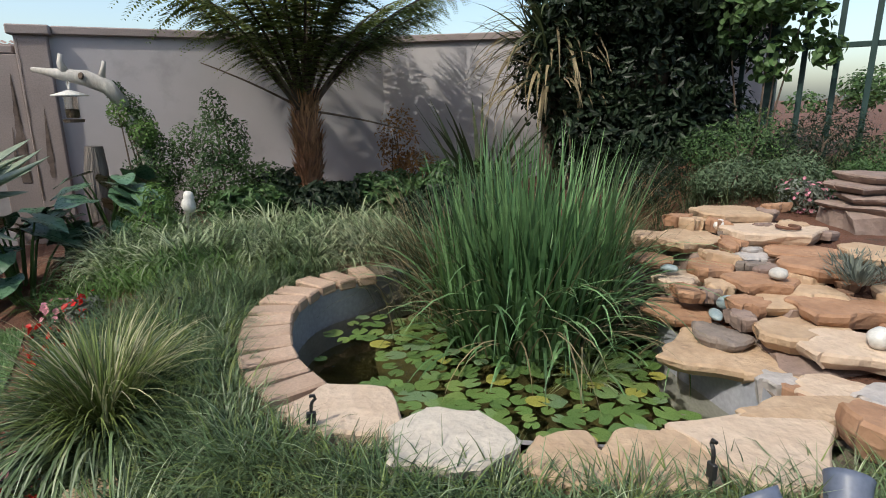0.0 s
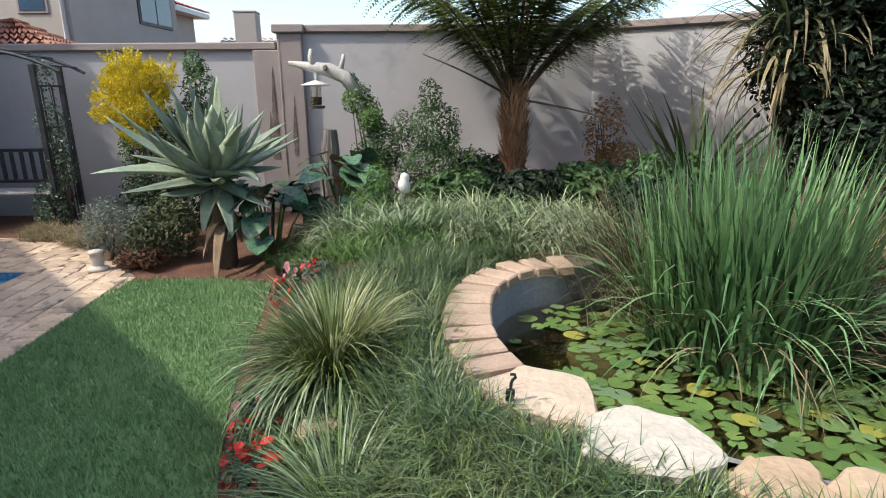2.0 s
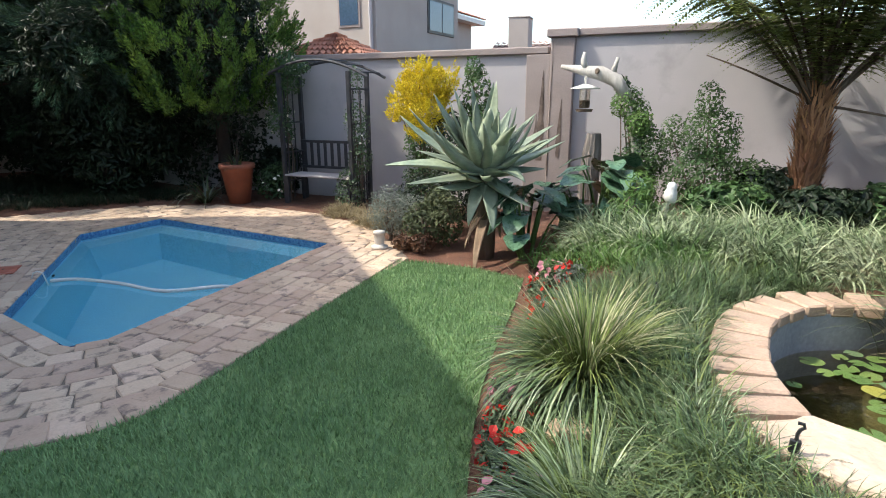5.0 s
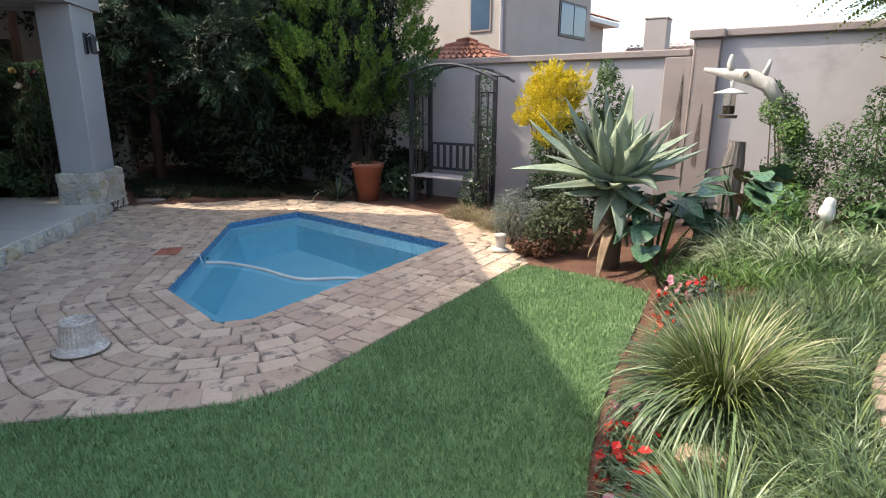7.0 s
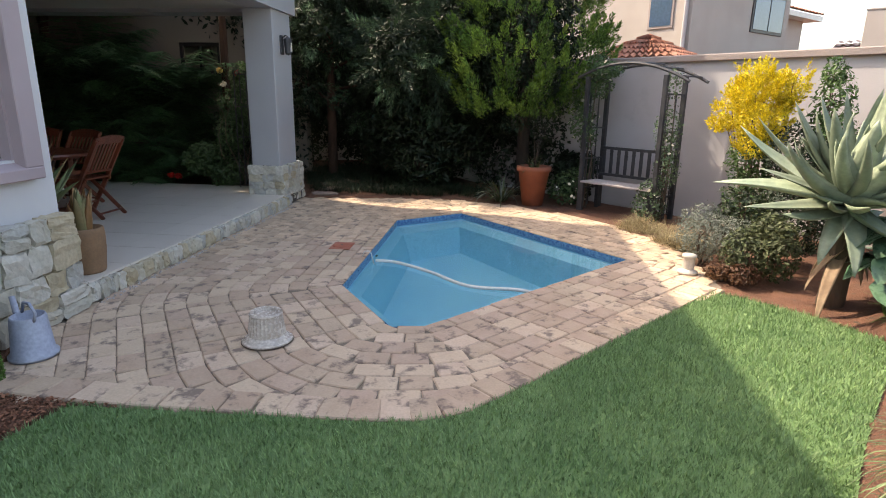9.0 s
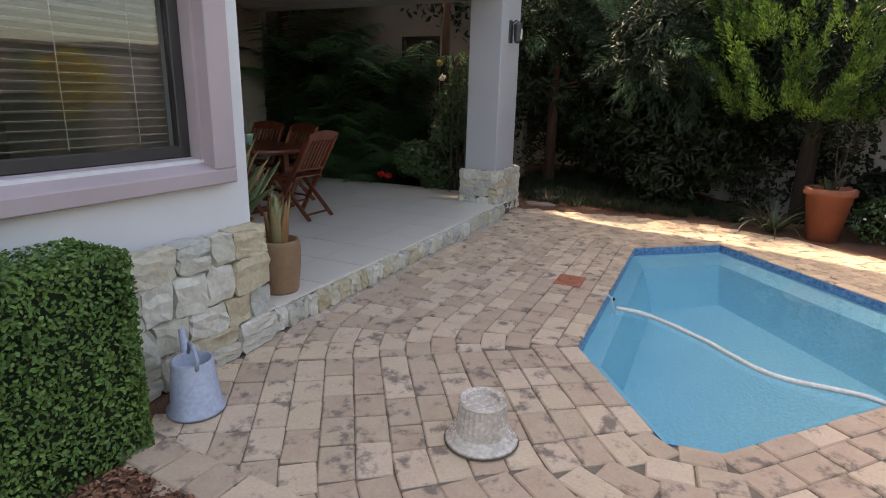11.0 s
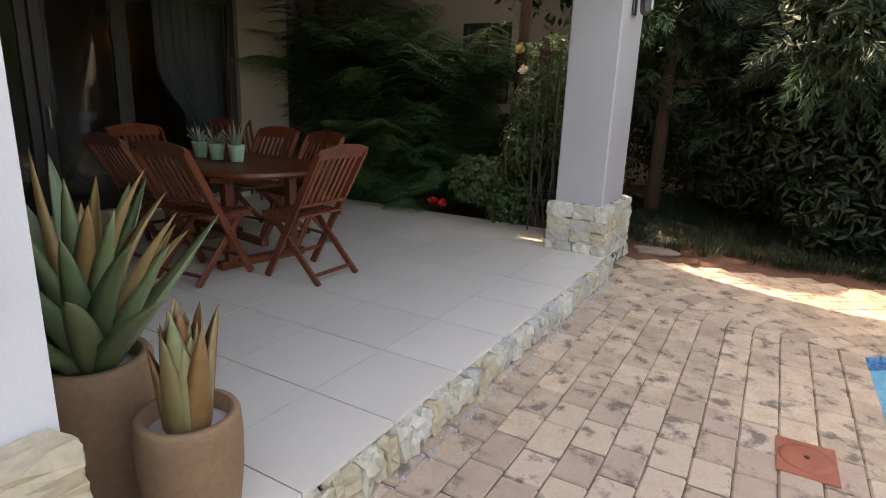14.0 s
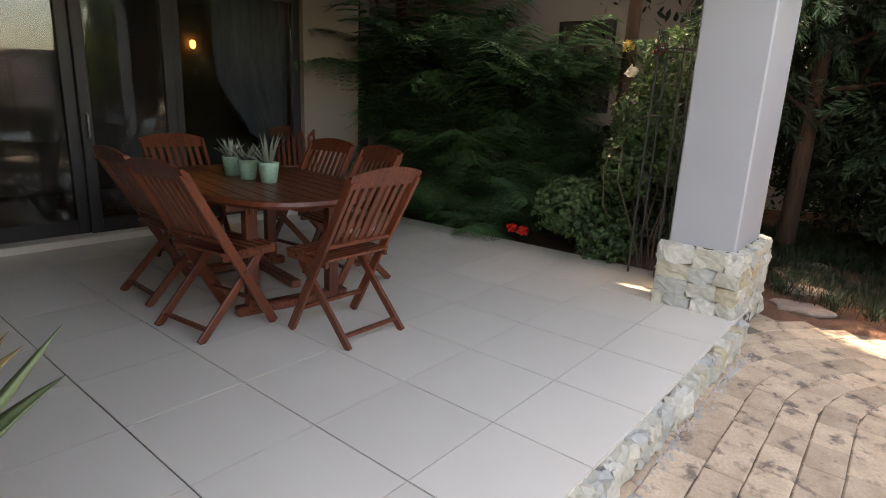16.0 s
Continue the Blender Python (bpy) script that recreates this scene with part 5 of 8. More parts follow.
grass_clump("sedge", 0.72, 2.66, 0.12, 160, (0.16, 0.32), (0.004, 0.007), (("green_foliage", 0.5, L_TUSSOCK), ("dry_foliage", 0.5, L_PALE)), "small pale sedge tuft in the water", (0.4, 1.3), (0.8, 2.2), 0.04)


def cloud(blobs, n, size, flat=0.4, shell=0.55, upright=False):
    """Leaves spread through the outer part of several rounded masses, each (x, y, z, rx, rz)."""
    blobs = np.asarray(blobs, float)
    wt = blobs[:, 3] ** 2
    pick = rng.choice(len(blobs), n, p=wt / wt.sum())
    d = on_sphere(n)
    r = shell + (1 - shell) * rng.uniform(0, 1, n) ** 0.6
    r *= 1 + 0.22 * np.sin(d[:, 0] * 9 + pick) * np.sin(d[:, 1] * 8 + pick * 2) * np.sin(d[:, 2] * 7)
    b = blobs[pick]
    c = b[:, :3] + d * r[:, None] * np.column_stack((b[:, 3], b[:, 3], b[:, 4]))
    nrm = d + rng.normal(0, 0.6, (n, 3)) + np.array((0, 0, flat))
    s = rng.uniform(size[0], size[1], n)
    if upright:
        nrm[:, 2] *= 0.15
    spin = rng.normal(math.pi / 2, 0.45, n) if upright else rng.uniform(0, 6.28, n)
    return leaves(c, nrm, spin, s, s * size[2])


def shrub(name, x, y, z, blobs, n, size, mat, label, stems=4, height=None, category="shrub", flowers=None, r0=0.012, seed=0):
    """Stems and a crown of single leaves; blobs are relative to the foot."""
    t = thing(name, pose(x, y, z), label, category)
    rr = random.Random(seed + int(abs(x * 100)))
    for k in range(stems):
        b = blobs[k % len(blobs)]
        tip = Vector((b[0] + rr.uniform(-0.3, 0.3) * b[3], b[1] + rr.uniform(-0.3, 0.3) * b[3], b[2] + 0.3 * b[4]))
        foot = Vector((rr.uniform(-0.06, 0.06), rr.uniform(-0.06, 0.06), -0.03))
        mid = foot.lerp(tip, 0.5) + Vector((rr.uniform(-0.08, 0.08), rr.uniform(-0.08, 0.08), 0.05))
        part("stem", tube([foot, mid, tip], [r0, r0 * 0.75, r0 * 0.3], 6), M_BARK, t)
    child("leaves", np_mesh("leaves", *cloud(blobs, n, size), mat), t)
    if flowers:
        fm, count, fs = flowers
        bl = [(b[0], b[1], b[2], b[3] * 1.03, b[4] * 1.03) for b in blobs]
        child("blossom", np_mesh("blossom", *cloud(bl, count, (fs * 0.8, fs * 1.2, 0.8), shell=0.93), fm), t)["kind"] = "stuff"
    return t


# grey aloe with broad arching leaves
def aloe_leaf(length, width, rise, bend, thick=0.18):
    """A fleshy channelled leaf that leaves the stem along +x."""
    bm, rows, pos = bmesh.new(), [], Vector((0, 0, 0))
    segs = 9
    for k in range(segs + 1):
        t = k / segs
        w = width * 1.12 * (1 - t) ** 0.72 * (0.9 + 0.25 * math.sin(2.2 * t)) + 0.002
        th = w * thick * (1.2 - 0.5 * t)
        ang = rise - bend * t ** 1.3
        up = Vector((-math.sin(ang), 0, math.cos(ang)))
        rows.append([bm.verts.new(pos + Vector((0, a * w / 2, 0)) + up * b * th) for a, b in ((-1, 0.9), (-0.5, 0.1), (0, -0.15), (0.5, 0.1), (1, 0.9), (0.55, -0.75), (0, -1.15), (-0.55, -0.75))])
        pos = pos + Vector((math.cos(ang), 0, math.sin(ang))) * (length / segs)
    for r0, r1 in zip(rows, rows[1:]):
        for k in range(8):
            bm.faces.new((r0[k], r0[(k + 1) % 8], r1[(k + 1) % 8], r1[k]))
    bm.faces.new(rows[0]), bm.faces.new(rows[-1][::-1])
    bmesh.ops.recalc_face_normals(bm, faces=bm.faces)
    return bm


M_ALOE = material("aloe_skin", (0.16, 0.205, 0.14), (0.285, 0.325, 0.23), rough=0.42, scale=4, fine=30, bump=0.05, piece=0.25, spots=(0.30, 0.24, 0.15), spot_scale=6, spot_at=0.66)
M_ALOEDRY = material("dry_aloe_leaf", (0.22, 0.14, 0.09), (0.33, 0.23, 0.15), rough=0.9, scale=6, fine=40, bump=0.5)
M_ALOEGREEN = material("green_aloe", (0.08, 0.13, 0.055), (0.17, 0.20, 0.085), rough=0.45, scale=3, fine=30, bump=0.08, piece=0.25, piece_colours=((0.10, 0.15, 0.07), (0.16, 0.19, 0.09), (0.12, 0.16, 0.08), (0.34, 0.14, 0.05)))
M_ALOERED = material("sunburnt_aloe", (0.34, 0.10, 0.035), (0.12, 0.15, 0.055), rough=0.5, scale=3, fine=30, bump=0.08, piece=0.25, piece_colours=((0.36, 0.13, 0.05), (0.13, 0.17, 0.08), (0.30, 0.17, 0.08), (0.17, 0.19, 0.10)))


def build_aloe():
    a = thing("aloe", pose(-3.62, 3.98, 0.0), "large grey-green aloe with broad arching leaves on a woody stem", "aloe")
    part("stem", tube([(0, 0, -0.05), (0.02, 0, 0.3), (0.03, -0.03, 0.65), (0.05, -0.06, 0.98)], [0.10, 0.09, 0.085, 0.06], 12), M_BARK, a, "woody stem with old leaf bases", True)
    r = random.Random(8)
    heart = Matrix.Translation((0.05, -0.06, 0.80)) @ Matrix.Rotation(radians(16), 4, Vector((0.74, 0.67, 0)))
    for k in range(42):
        t = k / 41
        bm = aloe_leaf(r.uniform(0.58, 0.9) * (1 - 0.15 * t), r.uniform(0.12, 0.17), 0.0 + 1.1 * t + r.uniform(-0.2, 0.2), r.uniform(-0.95, 0.1), 0.17)
        ob = part("leaf", bm, M_ALOE, a, smooth=True)
        ob.matrix_basis = heart @ pose(0, 0, 0.16 * t, r.uniform(-16, 16), 0, k * 137.5 + r.uniform(-22, 22))
    # the broad leaves that set its outline: heading, rise, bend, length, width
    for az, rise, bend, length, width in ((-62, 1.1, -0.5, 0.72, 0.22), (-25, 0.75, -0.75, 0.66, 0.21), (-95, 1.0, -0.35, 0.86, 0.19), (-139, 0.20, 0.35, 0.95, 0.17), (-128, 0.6, -0.4, 0.95, 0.16), (-150, 0.9, -0.3, 0.88, 0.15), (-160, 0.3, -0.5, 0.98, 0.14), (-110, 0.5, -0.7, 0.8, 0.19),
                                          (35, 0.35, -0.25, 0.78, 0.14), (18, 0.7, 0.2, 0.74, 0.15), (50, 0.9, 0.1, 0.7, 0.14), (60, 0.25, -0.3, 0.8, 0.12), (-15, 0.55, 0.9, 0.62, 0.17)):
        ob = part("leaf", aloe_leaf(length, width * 1.25, rise, bend, 0.2), M_ALOE, a, smooth=True)
        ob.matrix_basis = heart @ pose(0, 0, 0.05, r.uniform(-8, 8), 0, az)
    for k, az in enumerate((-75, -40, -10, 20, 110, 180, 240, 290)):
        L = (0.55, 0.6, 0.45, 0.4, 0.4, 0.46, 0.42, 0.6)[k]
        fresh = k < 2
        ob = part("dry_leaf", aloe_leaf(L, 0.17 if fresh else 0.10, -0.55 if fresh else -0.8, r.uniform(0.5, 0.8), 0.12), M_ALOE if fresh else M_ALOEDRY, a, "hanging lower leaf" if fresh else "withered hanging leaf", True)
        ob.matrix_basis = pose(0.05, -0.05, 0.80 if fresh else 0.72 - 0.04 * k, 0, 0, az)


build_aloe()

# broad-leaved plant
M_BROAD = material("broad_leaf", (0.05, 0.11, 0.06), (0.10, 0.17, 0.10), rough=0.3, scale=5, fine=30, bump=0.05, piece=0.25)


def heart_leaf(size):
    bm = bmesh.new()
    rows = []
    for t in np.linspace(0, 1, 9):
        w = size * 0.46 * (math.sin(math.pi * min(1, (t + 0.12) / 1.12)) ** 0.7) * (1.2 - 0.5 * t) + 0.002
        x = size * (t - 0.15)
        droop = -0.28 * size * t ** 2
        rows.append([bm.verts.new((x - (0.16 * size * (1 - t) if abs(u) > 0.7 and t < 0.2 else 0), u * w, droop + 0.14 * abs(u) * w + 0.03 * size * math.sin(t * 14) * abs(u))) for u in (-1, -0.6, -0.25, 0, 0.25, 0.6, 1)])
    for r0, r1 in zip(rows, rows[1:]):
        for k in range(6):
            bm.faces.new((r0[k], r0[k + 1], r1[k + 1], r1[k]))
    return bm


def build_broad(x, y, n, seed, spread=0.42, label="clump of broad glossy green heart-shaped leaves"):
    t = thing("broad_leaved_plant", pose(x, y, gz(x, y)), label, "leafy plant")
    r = random.Random(seed)
    for k in range(n):
        a, rad = r.uniform(0, 360), spread * math.sqrt(r.random())
        h = r.uniform(0.3, 0.72) * (1.1 - rad)
        px, py = rad * math.cos(radians(a)), rad * math.sin(radians(a))
        part("stalk", tube([(px * 0.25, py * 0.25, -0.02), (px * 0.7, py * 0.7, h * 0.7), (px, py, h)], [0.012, 0.009, 0.006], 6), L_LIGHT, t)
        ob = part("leaf", heart_leaf(r.uniform(0.2, 0.36)), M_BROAD, t, smooth=True)
        ob.matrix_basis = pose(px, py, h, r.uniform(-12, 12), r.uniform(-10, 35), a + r.uniform(-40, 40))


build_broad(-2.98, 4.72, 26, 1, 0.44)
build_broad(-2.95, 5.05, 14, 2, 0.36)
build_broad(-3.22, 4.12, 12, 6, 0.3)
build_broad(-3.4, 4.35, 9, 4, 0.25, "low dark broad-leaved plant beside the aloe")

# golden shrub and its companions by the wall
shrub("grey_green_shrub", -4.88, 5.28, 0.0, [(0, 0, 1.55, 0.2, 0.34), (0.1, 0, 1.15, 0.24, 0.3), (-0.05, 0.02, 1.85, 0.12, 0.16)], 1900, (0.04, 0.075, 0.3), L_SHRUB, "upright shrub with narrow grey-green leaves by the wall", 6)
shrub("grey_green_shrub", -5.42, 4.94, 0.0, [(0, 0, 0.95, 0.27, 0.3), (0.02, 0, 0.5, 0.28, 0.35)], 2800, (0.03, 0.06, 0.35), L_SHRUB, "green bush growing through the foot of the golden shrub", 5)
# Added filler in near-black shade colour, hiding the golden shrub's stems.
shrub("low_bush", -4.95, 4.35, 0.0, [(0.1, 0, 0.4, 0.32, 0.34), (0.5, 0.2, 0.55, 0.38, 0.4), (0.35, 0.55, 0.85, 0.36, 0.42), (0.0, 0.6, 1.0, 0.3, 0.36)], 8000, (0.03, 0.06, 0.4), L_DARKSHADE, "filler bush in near-black shade colour beneath the golden shrub", 5)
shrub("lavender_bush", -4.86, 3.86, 0.0, [(0, 0, 0.28, 0.27, 0.24), (-0.2, 0.16, 0.33, 0.24, 0.26), (0.22, 0.12, 0.30, 0.22, 0.22)], 5200, (0.02, 0.05, 0.2), L_GREY, "grey-leaved lavender bush at the paving edge", 6)
shrub("bronze_bush", -4.36, 3.86, 0.0, [(0, 0, 0.24, 0.22, 0.24), (0.2, 0.14, 0.3, 0.2, 0.28), (0.05, 0.2, 0.4, 0.2, 0.22)], 2600, (0.03, 0.055, 0.45), L_SEDGE, "small olive bush at the corner of the lawn", 6)
shrub("red_leaved_plant", -4.42, 3.66, 0.0, [(0, 0, 0.08, 0.14, 0.08), (0.2, 0.06, 0.1, 0.14, 0.1)], 1000, (0.025, 0.05, 0.4), L_RED, "low dark red-leaved plant at the lawn corner", 4)
stuff("dry_grass", tuft_arrays(scatter([(-6.5, 4.08), (-5.4, 4.06), (-5.15, 4.25), (-5.6, 4.55), (-6.6, 4.5)], 70), 45, (0.14, 0.28), (0.004, 0.007), (0.6, 1.4), (0.8, 2.0), 0.04, 4), L_DRY, "straw-coloured grass along the paving edge", "dry grass")
# climbers and bushes along the wall
shrub("climber_on_post", -3.02, 5.86, 0.3, [(0.0, 0, 0.85, 0.16, 0.22), (0.02, -0.05, 0.45, 0.26, 0.3), (-0.12, -0.02, 1.18, 0.13, 0.16), (-0.04, -0.02, 1.03, 0.15, 0.18), (-0.24, -0.02, 1.36, 0.09, 0.09), (0.12, 0, 0.62, 0.22, 0.3), (0, -0.05, 0.12, 0.28, 0.25)], 8500, (0.018, 0.042, 0.5), L_SHRUB, "green climber wound round the driftwood post", 5)
shrub("climber_tips", -3.1, 5.84, 0.3, [(-0.1, -0.05, 1.15, 0.14, 0.16), (0.12, -0.1, 0.95, 0.14, 0.14)], 1500, (0.02, 0.04, 0.5), L_LIGHT, "fresh green shoots of the climber", 3)
shrub("wall_bush", -2.35, 5.95, 0.3, [(0, 0, 0.4, 0.42, 0.38), (0.05, 0, 0.82, 0.3, 0.32), (0.0, 0, 1.18, 0.14, 0.2), (0.42, 0.1, 0.35, 0.3, 0.3), (-0.3, -0.1, 0.85, 0.14, 0.2)], 8200, (0.022, 0.048, 0.45), L_SHRUB, "leafy green bush against the garden wall", 7)
shrub("bamboo_like_plant", -2.42, 4.62, gz(-2.42, 4.62), [(0, 0, 0.2, 0.2, 0.2), (0.05, 0, 0.42, 0.13, 0.16)], 900, (0.05, 0.1, 0.16), L_LIGHT, "feathery light-green plant in the border", 5)
# Every second plant takes the near-black shade colour for its leaves.
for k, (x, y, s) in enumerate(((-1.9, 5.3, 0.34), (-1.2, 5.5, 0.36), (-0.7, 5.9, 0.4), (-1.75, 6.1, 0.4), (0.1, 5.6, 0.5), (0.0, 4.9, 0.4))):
    shrub("shade_plant", x, y, gz(x, y), [(0, 0, s * 0.6, s, s * 0.6), (s * 0.5, 0.1, s * 0.7, s * 0.6, s * 0.5)], 1900, (0.05, 0.11, 0.45), L_DARKSHADE if k % 2 else L_SHRUB, "dark green leafy plant near the wall", 4)
shrub("copper_bush", -0.55, 6.75, 0.3, [(0, 0, 0.75, 0.25, 0.45), (0.2, 0, 0.4, 0.3, 0.3)], 1800, (0.03, 0.06, 0.4), leaf("copper_leaf", (0.22, 0.10, 0.03), (0.34, 0.17, 0.05), 0.4), "rust-leaved bush by the wall corner", 5)


# tree fern with a shaggy trunk
def feather(length, pinna, droop, pairs, rise, bare=0.2, sub=12, hang=0.3, fat=0.28):
    """A twice-divided frond along +x: its rib's points, and the leaflets' arrays."""
    ang = rise - droop * (np.arange(pairs) / pairs) ** 1.2
    T = np.column_stack((np.cos(ang), np.zeros(pairs), np.sin(ang)))
    P = np.vstack((np.zeros(3), np.cumsum(T * length / pairs, 0)))[:-1]
    i = np.arange(int(pairs * bare), pairs)
    t = (i / pairs - bare) / (1 - bare)
    prof = np.clip(np.sin(np.pi * np.clip(t * 0.82 + 0.15, 0, 1)), 0.06, 1) ** 0.8
    u = np.linspace(0.06, 1, sub)[None, :, None]
    out = []
    for side in (-1, 1):
        L = (pinna * prof * rng.uniform(0.8, 1.1, len(i)))[:, None, None]
        d = T[i] * 0.5 + np.array((0, side * 0.85, -hang)) + rng.normal(0, 0.09, (len(i), 3))
        d /= np.linalg.norm(d, axis=1, keepdims=True)
        across = np.cross(d, np.array((0, 0, 1.0)))
        across = (across / np.linalg.norm(across, axis=1, keepdims=True))[:, None]
        d = d[:, None]
        b = P[i][:, None] + d * L * u - np.array((0, 0, 0.22)) * L * u ** 2
        l = L * fat * (1 - 0.72 * u) + 0.008
        for turn in (-1, 1):
            e = d * 0.6 + across * turn * 0.75 + np.array((0, 0, -0.15)) + rng.normal(0, 0.06, b.shape)
            v = np.stack((b, b + e * l * 0.5 + d * l * 0.24, b + e * l, b + e * l * 0.5 - d * l * 0.24), 2)
            out.append((v.reshape(-1, 3), np.arange(v.shape[0] * v.shape[1] * 4).reshape(-1, 4)))
    return P, join(*out)


def build_tree_fern():
    t = thing("tree_fern", pose(-1.42, 5.95, 0.25), "tree fern with a shaggy russet trunk and arching fronds", "tree fern")
    m = material("shaggy_trunk", (0.15, 0.07, 0.04), (0.30, 0.15, 0.08), rough=0.95, scale=14, fine=60, bump=1.0, dist=0.02, stretch=(1, 1, 0.3))
    part("trunk", tube([(0, 0, -0.1), (0, 0, 0.4), (0.0, 0, 0.85), (0.0, 0, 1.2)], [0.075, 0.10, 0.125, 0.10], 14), m, t, smooth=True)
    k = 800
    a, z = rng.uniform(0, 6.28, k), rng.uniform(0.05, 1.3, k)
    rad = np.interp(z, (0, 0.4, 0.9, 1.35), (0.075, 0.10, 0.125, 0.10))
    v, f = blades(np.column_stack((rad * np.cos(a), rad * np.sin(a), z)), a + rng.normal(0, 0.4, k), rng.uniform(0.08, 0.2, k), rng.uniform(0.016, 0.032, k), rng.uniform(0.85, 1.35, k), rng.uniform(-0.3, 0.3, k), 2)
    child("trunk_fibre", np_mesh("trunk_fibre", v, f, leaf("frond_base", (0.24, 0.11, 0.055), (0.42, 0.23, 0.12), 0.4, 0.9, 0.0)), t, "russet cut frond bases")
    r = random.Random(5)
    for j in range(27):
        P, (v, f) = feather(r.uniform(1.9, 2.6), r.uniform(0.42, 0.55), r.uniform(0.5, 1.05), 40, r.uniform(1.05, 1.5) if j % 4 else r.uniform(0.9, 1.05), r.uniform(0.15, 0.3), 14, 0.42, 0.22)
        fr = part("frond", tube([tuple(q) for q in P[::4]], list(np.linspace(0.02, 0.004, len(P[::4]))), 6), M_BARK, t)
        fr.matrix_basis = pose(0, 0, 1.12, 0, 0, j * 137.5 + r.uniform(-10, 10))
        child("leaf_blade", np_mesh("leaf_blade", v, f, L_PALM), fr)["kind"] = "stuff"
    for j, (az, rise) in enumerate(((-10, -0.12), (175, 0.5))):
        pts = [(1.2 * u * math.cos(rise), 0, 1.2 * u * math.sin(rise) - 0.1 * u * u) for u in np.linspace(0, 1, 6)]
        part("bare_rib", tube(pts, list(np.linspace(0.014, 0.006, 6)), 6), M_BARK, t).matrix_basis = pose(0, 0, 1.2, 0, 0, az)


build_tree_fern()


# spear-leaved plants by the north wall
def spear(x, y, z, n, length, width, mats, label, rise=(0.5, 1.5), droop=(0.2, 1.2), spread=0.06, h0=0.0, name="spear_leaved_plant"):
    t = thing(name, pose(x, y, z), label, "spiky plant")
    for pname, share, mat, rs, dr in mats:
        k = int(n * share)
        head = rng.uniform(0, 6.28, k)
        v, f = blades(np.column_stack((spread * np.cos(head), spread * np.sin(head), rng.uniform(0, h0 + 0.01, k))), head, rng.uniform(*length, k), rng.uniform(*width, k), rng.uniform(*rs, k), rng.uniform(*dr, k), 6)
        child(pname, np_mesh(pname, v, f, mat), t)
    return t


spear(0.35, 5.6, 0.45, 34, (0.9, 1.35), (0.045, 0.07), (("leaves", 1.0, L_SEDGE, (0.6, 1.4), (0.1, 0.9)),), "dark bronze flax with sword-shaped leaves")
y1 = spear(1.05, 5.95, 0.3, 330, (0.6, 1.05), (0.03, 0.05), (("green_leaves", 0.45, L_SEDGE, (0.0, 1.4), (0.3, 1.4)), ("hanging_dry_leaves", 0.55, L_DRY, (-0.4, 0.6), (0.9, 1.9))), "tall yucca with a skirt of dry hanging leaves", h0=0.75, spread=0.1, name="yucca")
for o in y1.children:
    o.location.z = 1.25
part("trunk", tube([(0, 0, -0.1), (0.02, 0, 0.8), (0, 0, 2.0)], [0.12, 0.10, 0.09], 10), M_BARK, y1, smooth=True)


def tree(name, x, y, z, blobs, n, size, mat, label, trunk, category="tree", limbs=6, seed=1, bark=None, upright=False):
    """A tapered trunk with limbs into the masses of the crown; trunk is (height, radius, lean x, lean y)."""
    t = thing(name, pose(x, y, z), label, category)
    h, r, lx, ly = trunk
    tr = part("trunk", tube([(0, 0, -0.1), (lx * 0.3, ly * 0.3, h * 0.35), (lx * 0.7, ly * 0.7, h * 0.7), (lx, ly, h)], [r * 1.15, r, r * 0.8, r * 0.45], 10), bark or M_BARK, t, smooth=True)
    rr = random.Random(seed)
    for k in range(limbs):
        b = blobs[k % len(blobs)]
        f = rr.uniform(0.35, 0.95)
        foot = Vector((lx * f, ly * f, h * f))
        tip = Vector((b[0], b[1], b[2])) + Vector((rr.uniform(-0.3, 0.3) * b[3], rr.uniform(-0.3, 0.3) * b[3], 0.2 * b[4]))
        part("limb", tube([foot, foot.lerp(tip, 0.5) + Vector((0, 0, 0.08)), tip], [r * 0.4, r * 0.25, r * 0.08], 6), bark or M_BARK, t)
    child("crown", np_mesh("crown", *cloud(blobs, n, size, shell=0.5, upright=upright), mat), t)
    return t


def cone_blobs(h0, h1, r, n, seed):
    """Overlapping tufts that fill a pointed conifer."""
    q, out = random.Random(seed), []
    for k in range(n):
        t = (k + q.random()) / n
        rad = r * (1 - t) ** 0.75 * (0.75 + 0.35 * math.sin(min(1, t * 4) * 1.57))
        a = k * 2.4
        f = q.uniform(0.6, 0.95)
        s = (0.13 + 0.15 * (1 - t)) * q.uniform(0.7, 1.3)
        out.append((rad * f * math.cos(a), rad * f * math.sin(a), h0 + (h1 - h0) * t, s, s * q.uniform(1.2, 1.8)))
    return out


